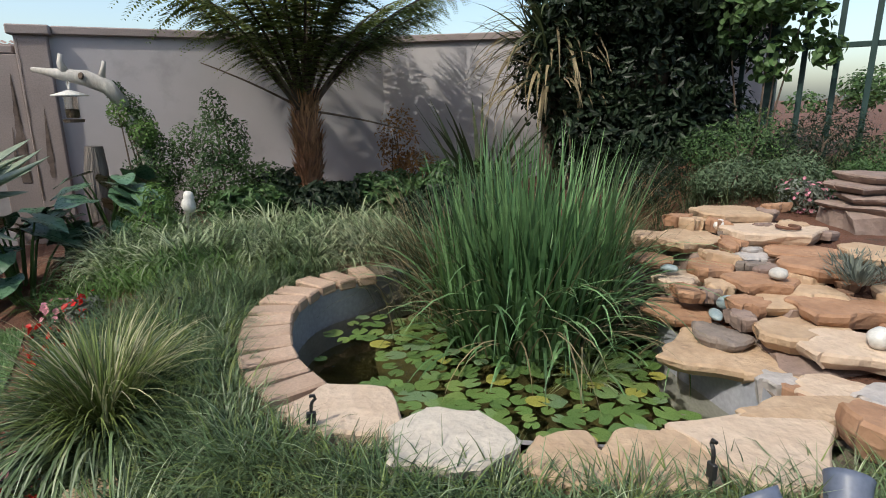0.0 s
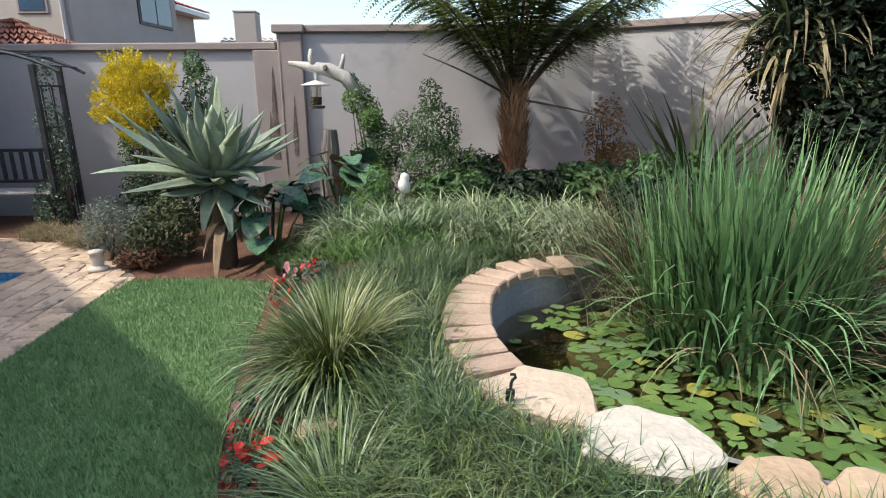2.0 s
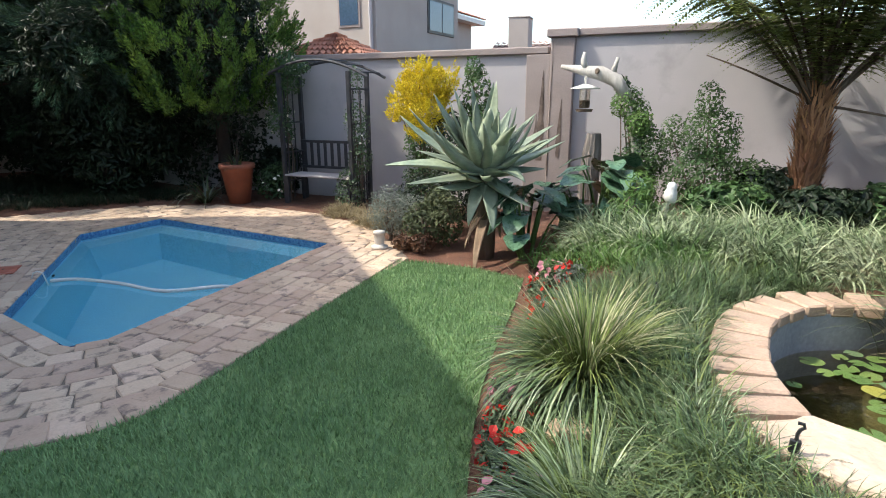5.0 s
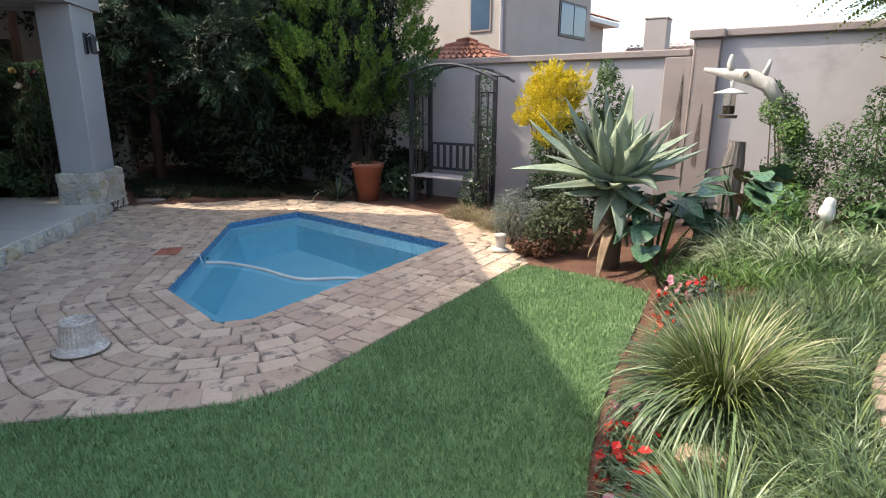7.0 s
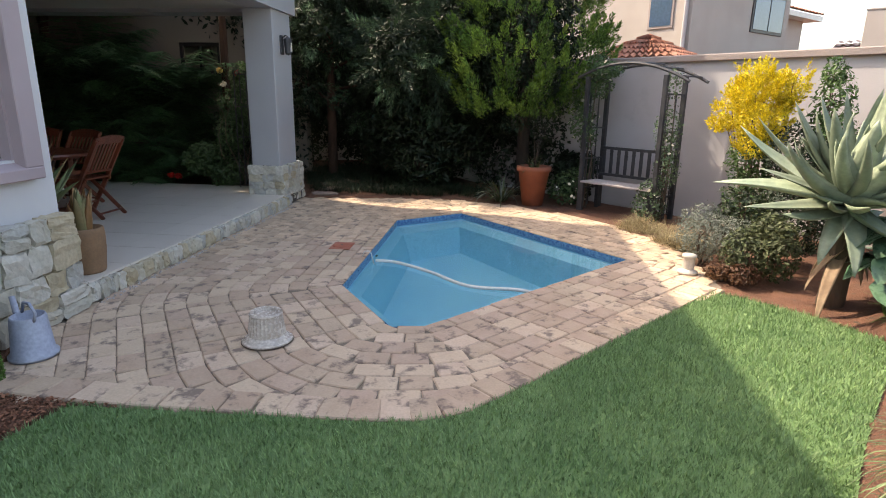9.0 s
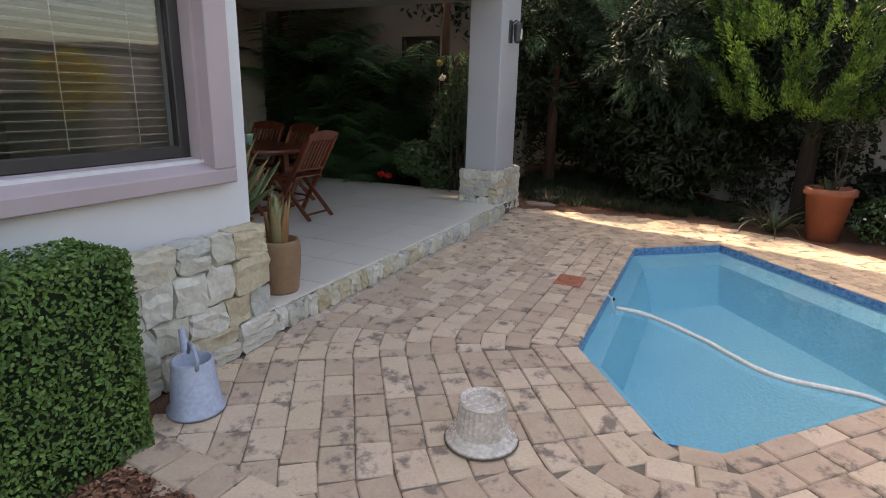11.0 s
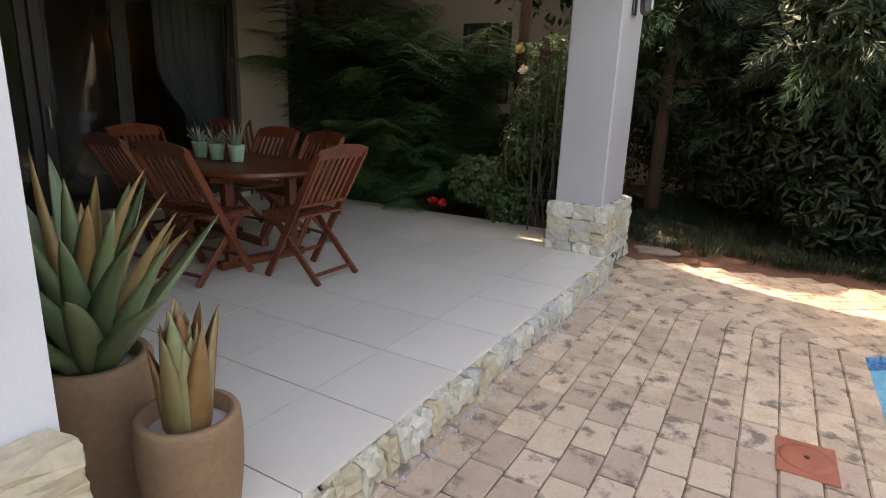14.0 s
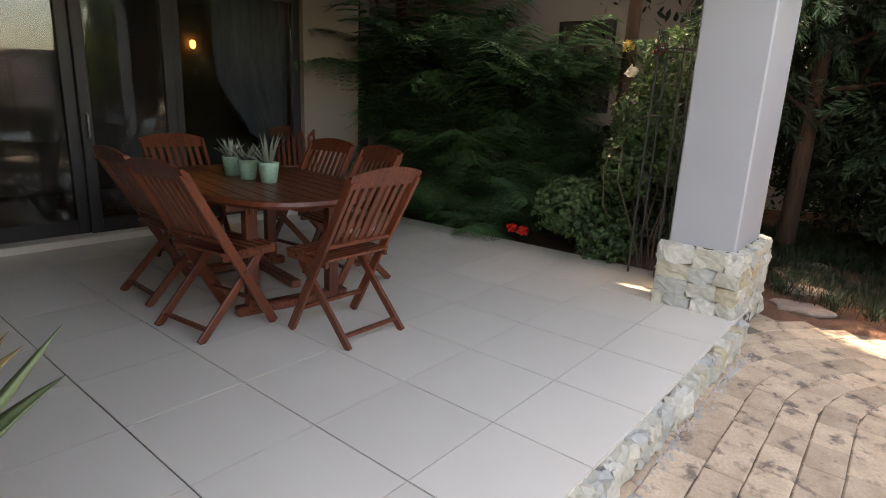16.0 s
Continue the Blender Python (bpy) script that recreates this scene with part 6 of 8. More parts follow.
def plumes(places, heading, length, radius, n, size, width):
    """Plumes of needles: n flat needles about each axis that starts at a place and points along heading."""
    m = len(places)
    D = heading / np.linalg.norm(heading, axis=1, keepdims=True)
    L, R = rng.uniform(*length, m)[:, None], rng.uniform(*radius, m)[:, None]
    u = rng.uniform(0, 1, (m, n))
    off = rng.normal(0, 1, (m, n, 3))
    off -= (off * D[:, None]).sum(2, keepdims=True) * D[:, None]
    off /= np.maximum(np.linalg.norm(off, axis=2, keepdims=True), 1e-6)
    c = places[:, None] + D[:, None] * (L * u)[:, :, None] + off * (R * (1 - u * 0.85) * np.sqrt(rng.uniform(0, 1, (m, n))))[:, :, None]
    a = D[:, None] * 0.85 + off * 0.55 + rng.normal(0, 0.15, (m, n, 3))
    a /= np.linalg.norm(a, axis=2, keepdims=True)
    b = np.cross(a, rng.normal(0, 1, (m, n, 3)))
    b /= np.maximum(np.linalg.norm(b, axis=2, keepdims=True), 1e-6)
    s = rng.uniform(*size, (m, n))[:, :, None]
    v = np.stack((c - a * s / 2, c + b * s * width / 2, c + a * s / 2, c - b * s * width / 2), 2)
    return v.reshape(-1, 3), np.arange(m * n * 4).reshape(-1, 4)


def blob_surface(blobs, m):
    """Places on rounded masses, and the way out from each."""
    blobs = np.asarray(blobs, float)
    wt = blobs[:, 3] ** 2
    b = blobs[rng.choice(len(blobs), m, p=wt / wt.sum())]
    d = on_sphere(m)
    return b[:, :3] + d * np.column_stack((b[:, 3], b[:, 3], b[:, 4])) * rng.uniform(0.6, 0.9, (m, 1)), d


L_LIME = leaf("young_conifer_spray", (0.10, 0.19, 0.03), (0.20, 0.29, 0.05), 0.4, 0.55)
# Paler copy of the needle green, painting sunlight onto the outer sprays.
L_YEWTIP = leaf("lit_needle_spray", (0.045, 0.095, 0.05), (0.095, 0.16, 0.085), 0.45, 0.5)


def build_cypress():
    # Near-black inner crown: shade between the plumes is put in as leaf colour.
    t = tree("cypress", -9.2, 4.08, 0, cone_blobs(1.35, 5.4, 0.95, 130, 1), 15000, (0.06, 0.12, 0.3), L_DARKSHADE, "bright green cypress with dense upright plumes", (4.6, 0.10, 0, 0), "conifer", 12, 3, M_DARKBARK)
    m = 700
    z = rng.uniform(0, 1, m) ** 1.25
    a = rng.uniform(0, 6.283, m)
    rad = 1.46 * (1 - z) ** 0.62 * (0.74 + 0.26 * np.minimum(1, z * 6)) * rng.uniform(0.72, 1.0, m)
    P = np.column_stack((rad * np.cos(a), rad * np.sin(a), 1.3 + 4.6 * z))
    D = np.column_stack((np.cos(a) * 0.55, np.sin(a) * 0.55, np.full(m, 0.8))) + rng.normal(0, 0.18, (m, 3))
    k = int(m * 0.72)
    child("foliage", np_mesh("foliage", *plumes(P[:k], D[:k], (0.28, 0.5), (0.10, 0.17), 170, (0.035, 0.075), 0.26), L_CONIFER), t)
    child("young_foliage", np_mesh("young_foliage", *plumes(P[k:], D[k:], (0.22, 0.42), (0.06, 0.11), 130, (0.035, 0.07), 0.26), L_LIME), t, "lime-green young plumes")


def build_yew(x, y, blobs, under, m, label, trunk, seed, bark=None):
    # Inner crown and low masses are near-black, shade painted behind the sprays.
    t = tree("yew", x, y, 0, [(a, b, c, p * 0.8, q * 0.8) for a, b, c, p, q in blobs] + under, 20000, (0.08, 0.16, 0.25), L_DARKSHADE, label, trunk, "conifer", 9, seed, bark)
    P, D = blob_surface(blobs, m)
    D = D * 0.8 + np.array((0, 0, -0.1)) + rng.normal(0, 0.25, (m, 3))
    k = int(m * 0.6)
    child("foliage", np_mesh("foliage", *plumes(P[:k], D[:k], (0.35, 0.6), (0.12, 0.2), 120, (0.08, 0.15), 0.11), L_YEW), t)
    child("outer_foliage", np_mesh("outer_foliage", *plumes(P[k:], D[k:], (0.35, 0.55), (0.10, 0.17), 120, (0.08, 0.14), 0.11), L_YEWTIP), t, "outer needle sprays painted paler as if sunlit")


def build_golden():
    blobs = [(0, 0, 1.60, 0.38, 0.30), (-0.28, -0.05, 1.42, 0.26, 0.24), (0.1, -0.1, 1.35, 0.33, 0.25), (0.28, 0.05, 1.70, 0.24, 0.2), (-0.02, -0.1, 1.82, 0.2, 0.14), (-0.42, -0.08, 1.30, 0.14, 0.12), (0.15, -0.12, 1.12, 0.26, 0.2), (-0.2, 0.0, 1.62, 0.24, 0.2)]
    t = shrub("golden_shrub", -5.45, 4.98, 0.0, [(a, b, c, p * 0.8, q * 0.8) for a, b, c, p, q in blobs], 9000, (0.02, 0.04, 0.35), L_YELLOW, "rounded shrub with bright golden-yellow foliage", 6, r0=0.014)
    P, D = blob_surface(blobs, 420)
    D = D * 0.6 + np.array((0, 0, 0.75)) + rng.normal(0, 0.2, (420, 3))
    child("outer_foliage", np_mesh("outer_foliage", *plumes(P, D, (0.07, 0.15), (0.03, 0.05), 46, (0.022, 0.045), 0.3), L_YELLOW), t)["kind"] = "stuff"


build_golden()
build_cypress()
build_yew(-10.6, 2.75, [(0, 0, 2.4, 1.0, 0.9), (0.7, -0.5, 2.2, 0.75, 0.7), (-0.6, 0.4, 3.0, 1.0, 0.9), (0.5, 0.5, 3.3, 0.9, 0.9), (0.2, 0.3, 4.2, 1.0, 0.9), (1.0, 0.3, 2.6, 0.6, 0.6), (0.8, 0.7, 2.0, 0.5, 0.5), (0.9, 0.1, 1.9, 0.45, 0.45), (0.3, 0.1, 1.6, 0.6, 0.5), (-0.4, 0.4, 1.7, 0.7, 0.6)], [(0.4, 0.2, 1.0, 0.6, 0.6), (0.0, -0.3, 1.2, 0.6, 0.7), (0.75, 0.45, 0.9, 0.5, 0.6), (-0.4, 0.4, 1.1, 0.7, 0.8), (0.3, 0.0, 0.5, 0.6, 0.5)], 460,
          "dark shaggy evergreen with drooping needle sprays", (3.2, 0.12, 0.1, 0), 4, M_DARKBARK)
# The last two crown masses are added out of view to darken the ferns.
build_yew(-12.2, 1.4, [(0, 0, 2.9, 1.2, 1.0), (0.8, -0.6, 2.8, 0.9, 0.8), (-0.2, 0.9, 2.6, 1.0, 0.9), (0.3, 0.2, 4.0, 1.3, 1.0), (0.9, 0.9, 2.3, 0.7, 0.6), (0.4, 1.2, 3.2, 0.9, 0.8), (0.4, 0.9, 1.6, 0.7, 0.6), (0.3, -0.75, 1.8, 0.65, 0.6), (-0.4, -3.6, 4.1, 1.15, 0.6), (-0.6, -4.7, 4.1, 1.2, 0.6)], [(0.4, 0.9, 1.0, 0.7, 0.8), (0.5, 1.1, 0.6, 0.6, 0.6), (-0.4, 0.3, 1.3, 0.6, 0.9)], 460,
          "dark evergreen with reddish peeling trunk", (3.2, 0.085, 0.1, 0), 5, material("red_bark", (0.045, 0.022, 0.015), (0.09, 0.045, 0.03), rough=0.95, scale=9, fine=50, bump=1.0, dist=0.02, stretch=(1, 1, 0.25)))
# These crowns carry their shade in the near-black leaf colour.
tree("shade_tree", -11.6, 4.6, 0, [(0, 0, 2.8, 1.3, 1.2), (0.6, -0.8, 2.2, 1.0, 0.9), (-0.9, 0.2, 3.4, 1.3, 1.1), (0.3, 0.3, 4.4, 1.3, 1.1), (0.9, -0.3, 1.4, 0.8, 0.7), (0.3, -0.6, 0.8, 0.8, 0.6)], 22000, (0.08, 0.17, 0.3), L_DARKSHADE, "dark dense evergreen behind the pool", (3.5, 0.13, 0, 0), "tree", 7, 6)
tree("shade_tree", -14.2, 2.6, 0, [(0, 0, 2.6, 1.6, 1.4), (0.8, -1.2, 3.0, 1.4, 1.2), (0.4, 1.4, 2.8, 1.5, 1.4), (0, -0.2, 4.4, 1.8, 1.2), (0.8, -0.2, 1.2, 1.0, 1.0), (1.0, 1.2, 1.0, 0.9, 0.9), (0.2, -2.4, 3.4, 1.4, 1.2), (0.1, -1.6, 1.3, 0.7, 0.9)], 24000, (0.1, 0.2, 0.35), L_DARKSHADE, "dark trees closing the end of the garden", (3.6, 0.15, 0, 0), "tree", 8, 7)

# dark trees and bank behind the pond
tree("evergreen", 1.95, 5.75, 0.6, [(0, 0, 1.2, 0.75, 0.75), (0.5, 0.1, 1.7, 0.7, 0.6), (-0.5, 0.0, 1.8, 0.7, 0.6), (0.1, -0.1, 0.5, 0.7, 0.5), (0.2, 0.1, 2.6, 1.0, 0.8), (-0.4, -0.1, 0.6, 0.55, 0.5), (0.9, -0.1, 2.3, 0.6, 0.4), (-0.9, 0, 2.4, 0.6, 0.5), (-0.75, 0.1, 1.2, 0.55, 0.6), (0.6, -0.1, 0.6, 0.5, 0.5), (-0.2, -0.3, 1.9, 0.7, 0.5)], 42000, (0.05, 0.11, 0.4), L_DARKSHADE, "dark evergreen tree overhanging the pond bank", (2.4, 0.12, 0.2, 0), "tree", 7, 8)
shrub("vine_on_fence", 2.75, 5.15, 0.6, [(0, 0, 1.75, 0.32, 0.22), (0.25, -0.1, 1.55, 0.2, 0.25), (-0.3, 0.1, 1.6, 0.3, 0.3), (0.05, 0, 1.25, 0.18, 0.2), (0.4, -0.2, 1.3, 0.12, 0.15)], 900, (0.06, 0.11, 0.7), L_SHRUB, "round-leaved climber on the steel fence", 4)
for k, (x, y, s, mt, lab) in enumerate(((2.4, 4.75, 0.42, L_SHRUB, "low green shrub on the bank behind the pond"), (3.0, 4.7, 0.45, L_DARKSHADE, "dark shrub below the fence"), (3.5, 4.4, 0.42, L_SHRUB, "green shrub on the bank below the fence"), (2.15, 4.35, 0.26, L_LIGHT, "feathery bright green plant on the bank"),
                                       (2.55, 4.25, 0.28, L_LIGHT, "soft yellow-green plant on the bank"), (3.0, 4.1, 0.3, L_SHRUB, "grey-green plant on the bank"), (1.6, 4.7, 0.4, L_DARKSHADE, "dark undergrowth behind the reeds"), (3.8, 3.8, 0.4, L_SHRUB, "dull green shrub at the end of the bank"), (4.1, 4.4, 0.5, L_DARKSHADE, "dark shrub in the corner by the fence"))):
    shrub("bank_shrub", x, y, gz(x, y), [(0, 0, s * 0.5, s, s * 0.55), (s * 0.5, 0.1, s * 0.75, s * 0.6, s * 0.5), (-s * 0.6, 0, s * 0.45, s * 0.6, s * 0.4)], 3600, (0.02, 0.05, 0.25), L_SAGE if mt is L_LIGHT else mt, lab, 5)
stuff("bank_grass", tuft_arrays(scatter([(1.3, 3.9), (1.9, 3.95), (2.5, 4.0), (3.6, 3.6), (4.2, 4.6), (3.0, 5.2), (1.2, 5.0)], 130), 26, (0.15, 0.38), (0.004, 0.008), (0.8, 1.5), (0.6, 2.0), 0.05, 4), L_SEDGE, "dull half-dry grass on the bank", "grass")
shrub("pink_daisies", 2.5, 3.98, gz(2.5, 3.98), [(0, 0, 0.12, 0.18, 0.12), (0.18, 0.05, 0.12, 0.16, 0.1)], 900, (0.025, 0.045, 0.35), L_GREY, "clump of pink daisies on the bank", 3, flowers=(F_PINK, 110, 0.028), category="flowers")
for k, (x, y) in enumerate(((2.02, 2.72), (2.18, 2.62), (2.10, 2.86), (1.95, 2.60), (2.25, 2.80))):
    t = grass_clump("grey_succulent", x, y, 0.66, 110, (0.07, 0.12), (0.008, 0.013), (("leaves", 1.0, L_GREY),), "spiky grey succulent rosettes among the stones", (0.3, 1.3), (-0.2, 0.4), 0.05)

# flowers along the lawn
for k, (x, y, fl, lab) in enumerate(((-1.62, 1.74, F_PINK, "pink-flowered bedding plant at the lawn edge"), (-1.50, 1.58, F_RED, "red-flowered bedding plant at the lawn edge"), (-1.42, 1.46, F_RED, "red verbena at the lawn edge"), (-1.24, 1.26, F_PINK, "pink-flowered plant at the lawn edge"),
                                     (-1.70, 1.86, F_PINK, "pink-flowered bedding plant at the lawn edge"), (-1.30, 1.36, F_RED, "red verbena at the lawn edge"), (-1.12, 1.14, F_RED, "red-flowered bedding plant at the lawn edge"), (-1.55, 1.68, F_RED, "red verbena at the lawn edge"), (-1.02, 1.0, F_PINK, "pink-flowered plant at the lawn edge"), (-2.36, 3.46, F_RED, "red geranium in the border"), (-2.46, 3.22, F_RED, "small red-flowered plant by the lawn"), (-1.66, 1.92, None, "grey-green seedling plant by the tussock"), (-2.1, 2.75, F_RED, "low red flowers along the lawn edge"), (-2.6, 3.6, F_PINK, "small pink-flowered plant in the border"))):
    z = gz(x, y)
    shrub("bedding_plant", x, y, z, [(0, 0, 0.09, 0.10, 0.09), (0.06, 0.04, 0.14, 0.08, 0.08), (-0.05, 0.03, 0.12, 0.07, 0.08)], 620, (0.018, 0.036, 0.4), L_GREY if k % 3 == 0 else L_SAGE, lab, 4, category="flowers", r0=0.004, flowers=(fl, 22, 0.05) if fl else None)

# ferns, rose and flowers in the bed beyond the terrace
def build_fern(s, d, n, L, seed, z=0.0):
    t = thing("fern", HOUSE @ pose(s, d, z), "large dark green fern with arching feathery fronds", "fern")
    r = random.Random(seed)
    for k in range(n):
        P, (v, f) = feather(L * r.uniform(0.85, 1.25), L * 0.42, r.uniform(0.7, 1.6), 20, r.uniform(0.7, 1.35), 0.1, 10, 0.25, 0.32)
        rib = part("frond", tube([tuple(q) for q in P[::5]], list(np.linspace(0.008, 0.002, len(P[::5]))), 5), L_FERN, t)
        rib.matrix_basis = pose(0, 0, 0, 0, 0, k * 137.5 + r.uniform(-20, 20))
        child("leaf_blade", np_mesh("leaf_blade", v, f, L_FERN), rib)["kind"] = "stuff"


for k, (s, d, n, L, z) in enumerate(((9.6, 3.9, 16, 1.1, 0.2), (9.9, 3.0, 16, 1.2, 0.1), (10.0, 2.3, 15, 1.1, 0.1), (10.4, 4.3, 16, 1.3, 0.9), (10.5, 3.2, 18, 1.4, 0.8), (9.7, 4.6, 14, 1.1, 0.9), (10.9, 2.2, 15, 1.2, 0.5), (9.5, 3.4, 12, 0.8, 0.0), (9.5, 2.6, 12, 0.8, 0.0), (10.3, 3.7, 16, 1.5, 1.4), (11.2, 3.4, 14, 1.3, 0.6), (9.9, 4.4, 18, 1.6, 1.3), (10.2, 2.9, 18, 1.5, 1.2), (10.8, 4.6, 16, 1.6, 1.7), (9.8, 3.6, 16, 1.3, 0.6), (10.3, 1.7, 12, 1.0, 0.2))):
    build_fern(s, d, n, L, 30 + k, z)


def build_rose():
    t = thing("climbing_rose", HOUSE @ pose(9.25, 0.95, 0.0), "climbing rose with a few red blooms beside the pillar", "rose")
    r = random.Random(3)
    for k in range(9):
        a = r.uniform(0, 6.28)
        pts = [(0.08 * math.cos(a), 0.08 * math.sin(a), 0)]
        for j in range(1, 6):
            pts.append((pts[-1][0] + r.uniform(-0.12, 0.12), pts[-1][1] + r.uniform(-0.08, 0.16), pts[-1][2] + r.uniform(0.2, 0.36)))
        part("cane", tube(pts, [0.009, 0.008, 0.007, 0.005, 0.004, 0.002], 6), M_BARK, t)
    blobs = [(0, 0, 1.75, 0.2, 0.3), (0.0, 0.15, 1.35, 0.26, 0.3), (-0.05, 0.2, 0.95, 0.26, 0.3), (-0.1, 0.65, 0.55, 0.34, 0.28), (-0.1, 0.3, 0.35, 0.28, 0.25), (0.1, -0.1, 1.1, 0.2, 0.3), (0.3, -0.45, 1.1, 0.2, 0.35)]
    child("leaves", np_mesh("leaves", *cloud(blobs, 7000, (0.03, 0.065, 0.65)), L_ROSE), t)
    for q, mt in (((-0.12, 0.02, 1.86), F_RED), ((-0.1, 0.3, 1.9), leaf("yellow_petal", (0.6, 0.42, 0.12), (0.7, 0.55, 0.2), 0.2)), ((-0.25, 1.05, 0.28), F_RED), ((-0.3, 1.15, 0.3), F_RED), ((-0.18, 0.22, 1.7), F_WHITE)):
        v, f = cloud([(0, 0, 0, 0.045, 0.04)], 40, (0.03, 0.05, 0.8))
        child("bloom", np_mesh("bloom", v, f, mt), t).location = q
    ob = thing("steel_obelisk", HOUSE @ pose(8.98, 0.82, 0.12), "dark steel plant obelisk beside the pillar", "plant support")
    for k in range(4):
        a = math.pi / 4 + k * math.pi / 2
        part("leg", tube([(0.15 * math.cos(a), 0.15 * math.sin(a), 0), (0.13 * math.cos(a), 0.13 * math.sin(a), 1.75)], 0.008, 6), M_METAL, ob)
    for z in (0.35, 0.8, 1.25, 1.72):
        part("ring", tube([(0.14 * math.cos(a), 0.14 * math.sin(a), z) for a in np.linspace(0, 6.283, 17)], 0.005, 5), M_METAL, ob)
    for k in range(7):
        part("finial", tube([(-0.1 + 0.033 * k, 0.1, 1.72), (-0.1 + 0.033 * k, 0.1, 1.86)], 0.004, 5), M_METAL, ob)


build_rose()
# Near-black grass paints shade over the ground under the trees.
stuff("bed_grass", tuft_arrays(scatter([(-10.0, 1.05), (-9.72, 1.7), (-9.36, 2.6), (-8.95, 3.3), (-9.6, 3.6), (-12, 2.8), (-13.5, 2.3), (-13.5, 0.9), (-10.5, 0.75)], 760), 34, (0.08, 0.2), (0.003, 0.007), (0.7, 1.5), (0.6, 1.8), 0.06, 3, 0.0), L_DARKSHADE, "grass under the trees with shade in its near-black colour", "grass")


# clipped hedge below the window
def build_hedge():
    t = thing("box_hedge", HOUSE @ pose(1.75, -0.22, 0), "clipped box hedge with small glossy leaves", "hedge")
    n = 34000
    p = rng.uniform(-1, 1, (n, 3)) * np.array((1.28, 0.2, 0.43))
    face = rng.integers(0, 4, n)
    nrm = np.zeros((n, 3))
    for k, (ax, sg) in enumerate(((1, -1), (2, 1), (0, 1), (1, -1))):
        m = face == k
        lim = (1.28, 0.2, 0.43)[ax]
        p[m, ax] = sg * (lim - np.abs(rng.normal(0, 0.018, m.sum())))
        nrm[m, ax] = sg
    p[:, 2] += 0.43
    s = rng.uniform(0.014, 0.026, n)
    child("leaves", np_mesh("leaves", *leaves(p, nrm + rng.normal(0, 0.55, (n, 3)), rng.uniform(0, 6.28, n), s, s * 0.6), L_LIGHT), t)
    # Near-black box behind the leaves paints the hedge's inner shade.
    part("twig_core", box(-1.24, 1.24, -0.165, 0.165, 0.0, 0.82, 0.03), L_DARKSHADE, t)


build_hedge()

# bark mulch between the hedge and the lawn
M_MULCH = material("bark_mulch", (0.16, 0.065, 0.038), (0.30, 0.135, 0.08), rough=0.95, scale=9, fine=60, bump=0.5, island=True, vary=0.45)


def build_mulch():
    q = scatter([tuple((HOUSE @ Vector(p)).xy) for p in ((-0.4, -0.42, 0), (3.3, -0.42, 0), (3.3, -1.15, 0), (-0.4, -1.5, 0))], 7000, lambda x, y: ~(inside(x, y, LAWN) | inside(x, y, PAVED)))
    n = len(q)
    c = np.column_stack((q, ground_z(q[:, 0], q[:, 1]) + rng.uniform(0.003, 0.02, n)))
    size = rng.uniform(0.012, 0.034, n)
    stuff("mulch", leaves(c, np.array((0, 0, 1.0)) + rng.normal(0, 0.35, (n, 3)), rng.uniform(0, 6.28, n), size, size * 0.5, 0.3), M_MULCH, "red-brown bark mulch along the foot of the hedge", "mulch")


build_mulch()

# ---- garden things ----
M_WOOD = material("red_hardwood", (0.105, 0.025, 0.012), (0.18, 0.044, 0.02), rough=0.32, scale=5, fine=50, bump=0.25, stretch=(6, 1, 1), spec=0.5)
M_WOOD_Z = material("red_hardwood_upright", (0.105, 0.025, 0.012), (0.18, 0.044, 0.02), rough=0.36, scale=5, fine=50, bump=0.25, stretch=(1, 1, 0.15), spec=0.5)
M_MINT = material("mint_glaze", (0.28, 0.45, 0.33), (0.32, 0.50, 0.37), rough=0.4, scale=3, fine=40, bump=0.05)
M_STEELPAINT = material("grey_paint", (0.30, 0.33, 0.42), (0.38, 0.41, 0.50), rough=0.6, scale=4, fine=50, bump=0.2, spots=(0.20, 0.18, 0.17), spot_scale=5, spot_at=0.64)
M_BLACK = material("black_plastic", (0.015, 0.015, 0.015), (0.03, 0.03, 0.03), rough=0.5, scale=9, fine=60, bump=0.05)
M_BENCH = material("bench_slat", (0.28, 0.25, 0.25), (0.40, 0.36, 0.35), rough=0.8, scale=5, fine=50, bump=0.4, stretch=(0.3, 1, 1))


def bar(p, q, w, d, bevel=0.004):
    """A squared bar from p to q."""
    p, q = Vector(p), Vector(q)
    L = (q - p).length
    m = Matrix.Translation((p + q) / 2) @ (q - p).to_track_quat("Z", "Y").to_matrix().to_4x4()
    return box(-w / 2, w / 2, -d / 2, d / 2, -L / 2, L / 2, bevel, m)


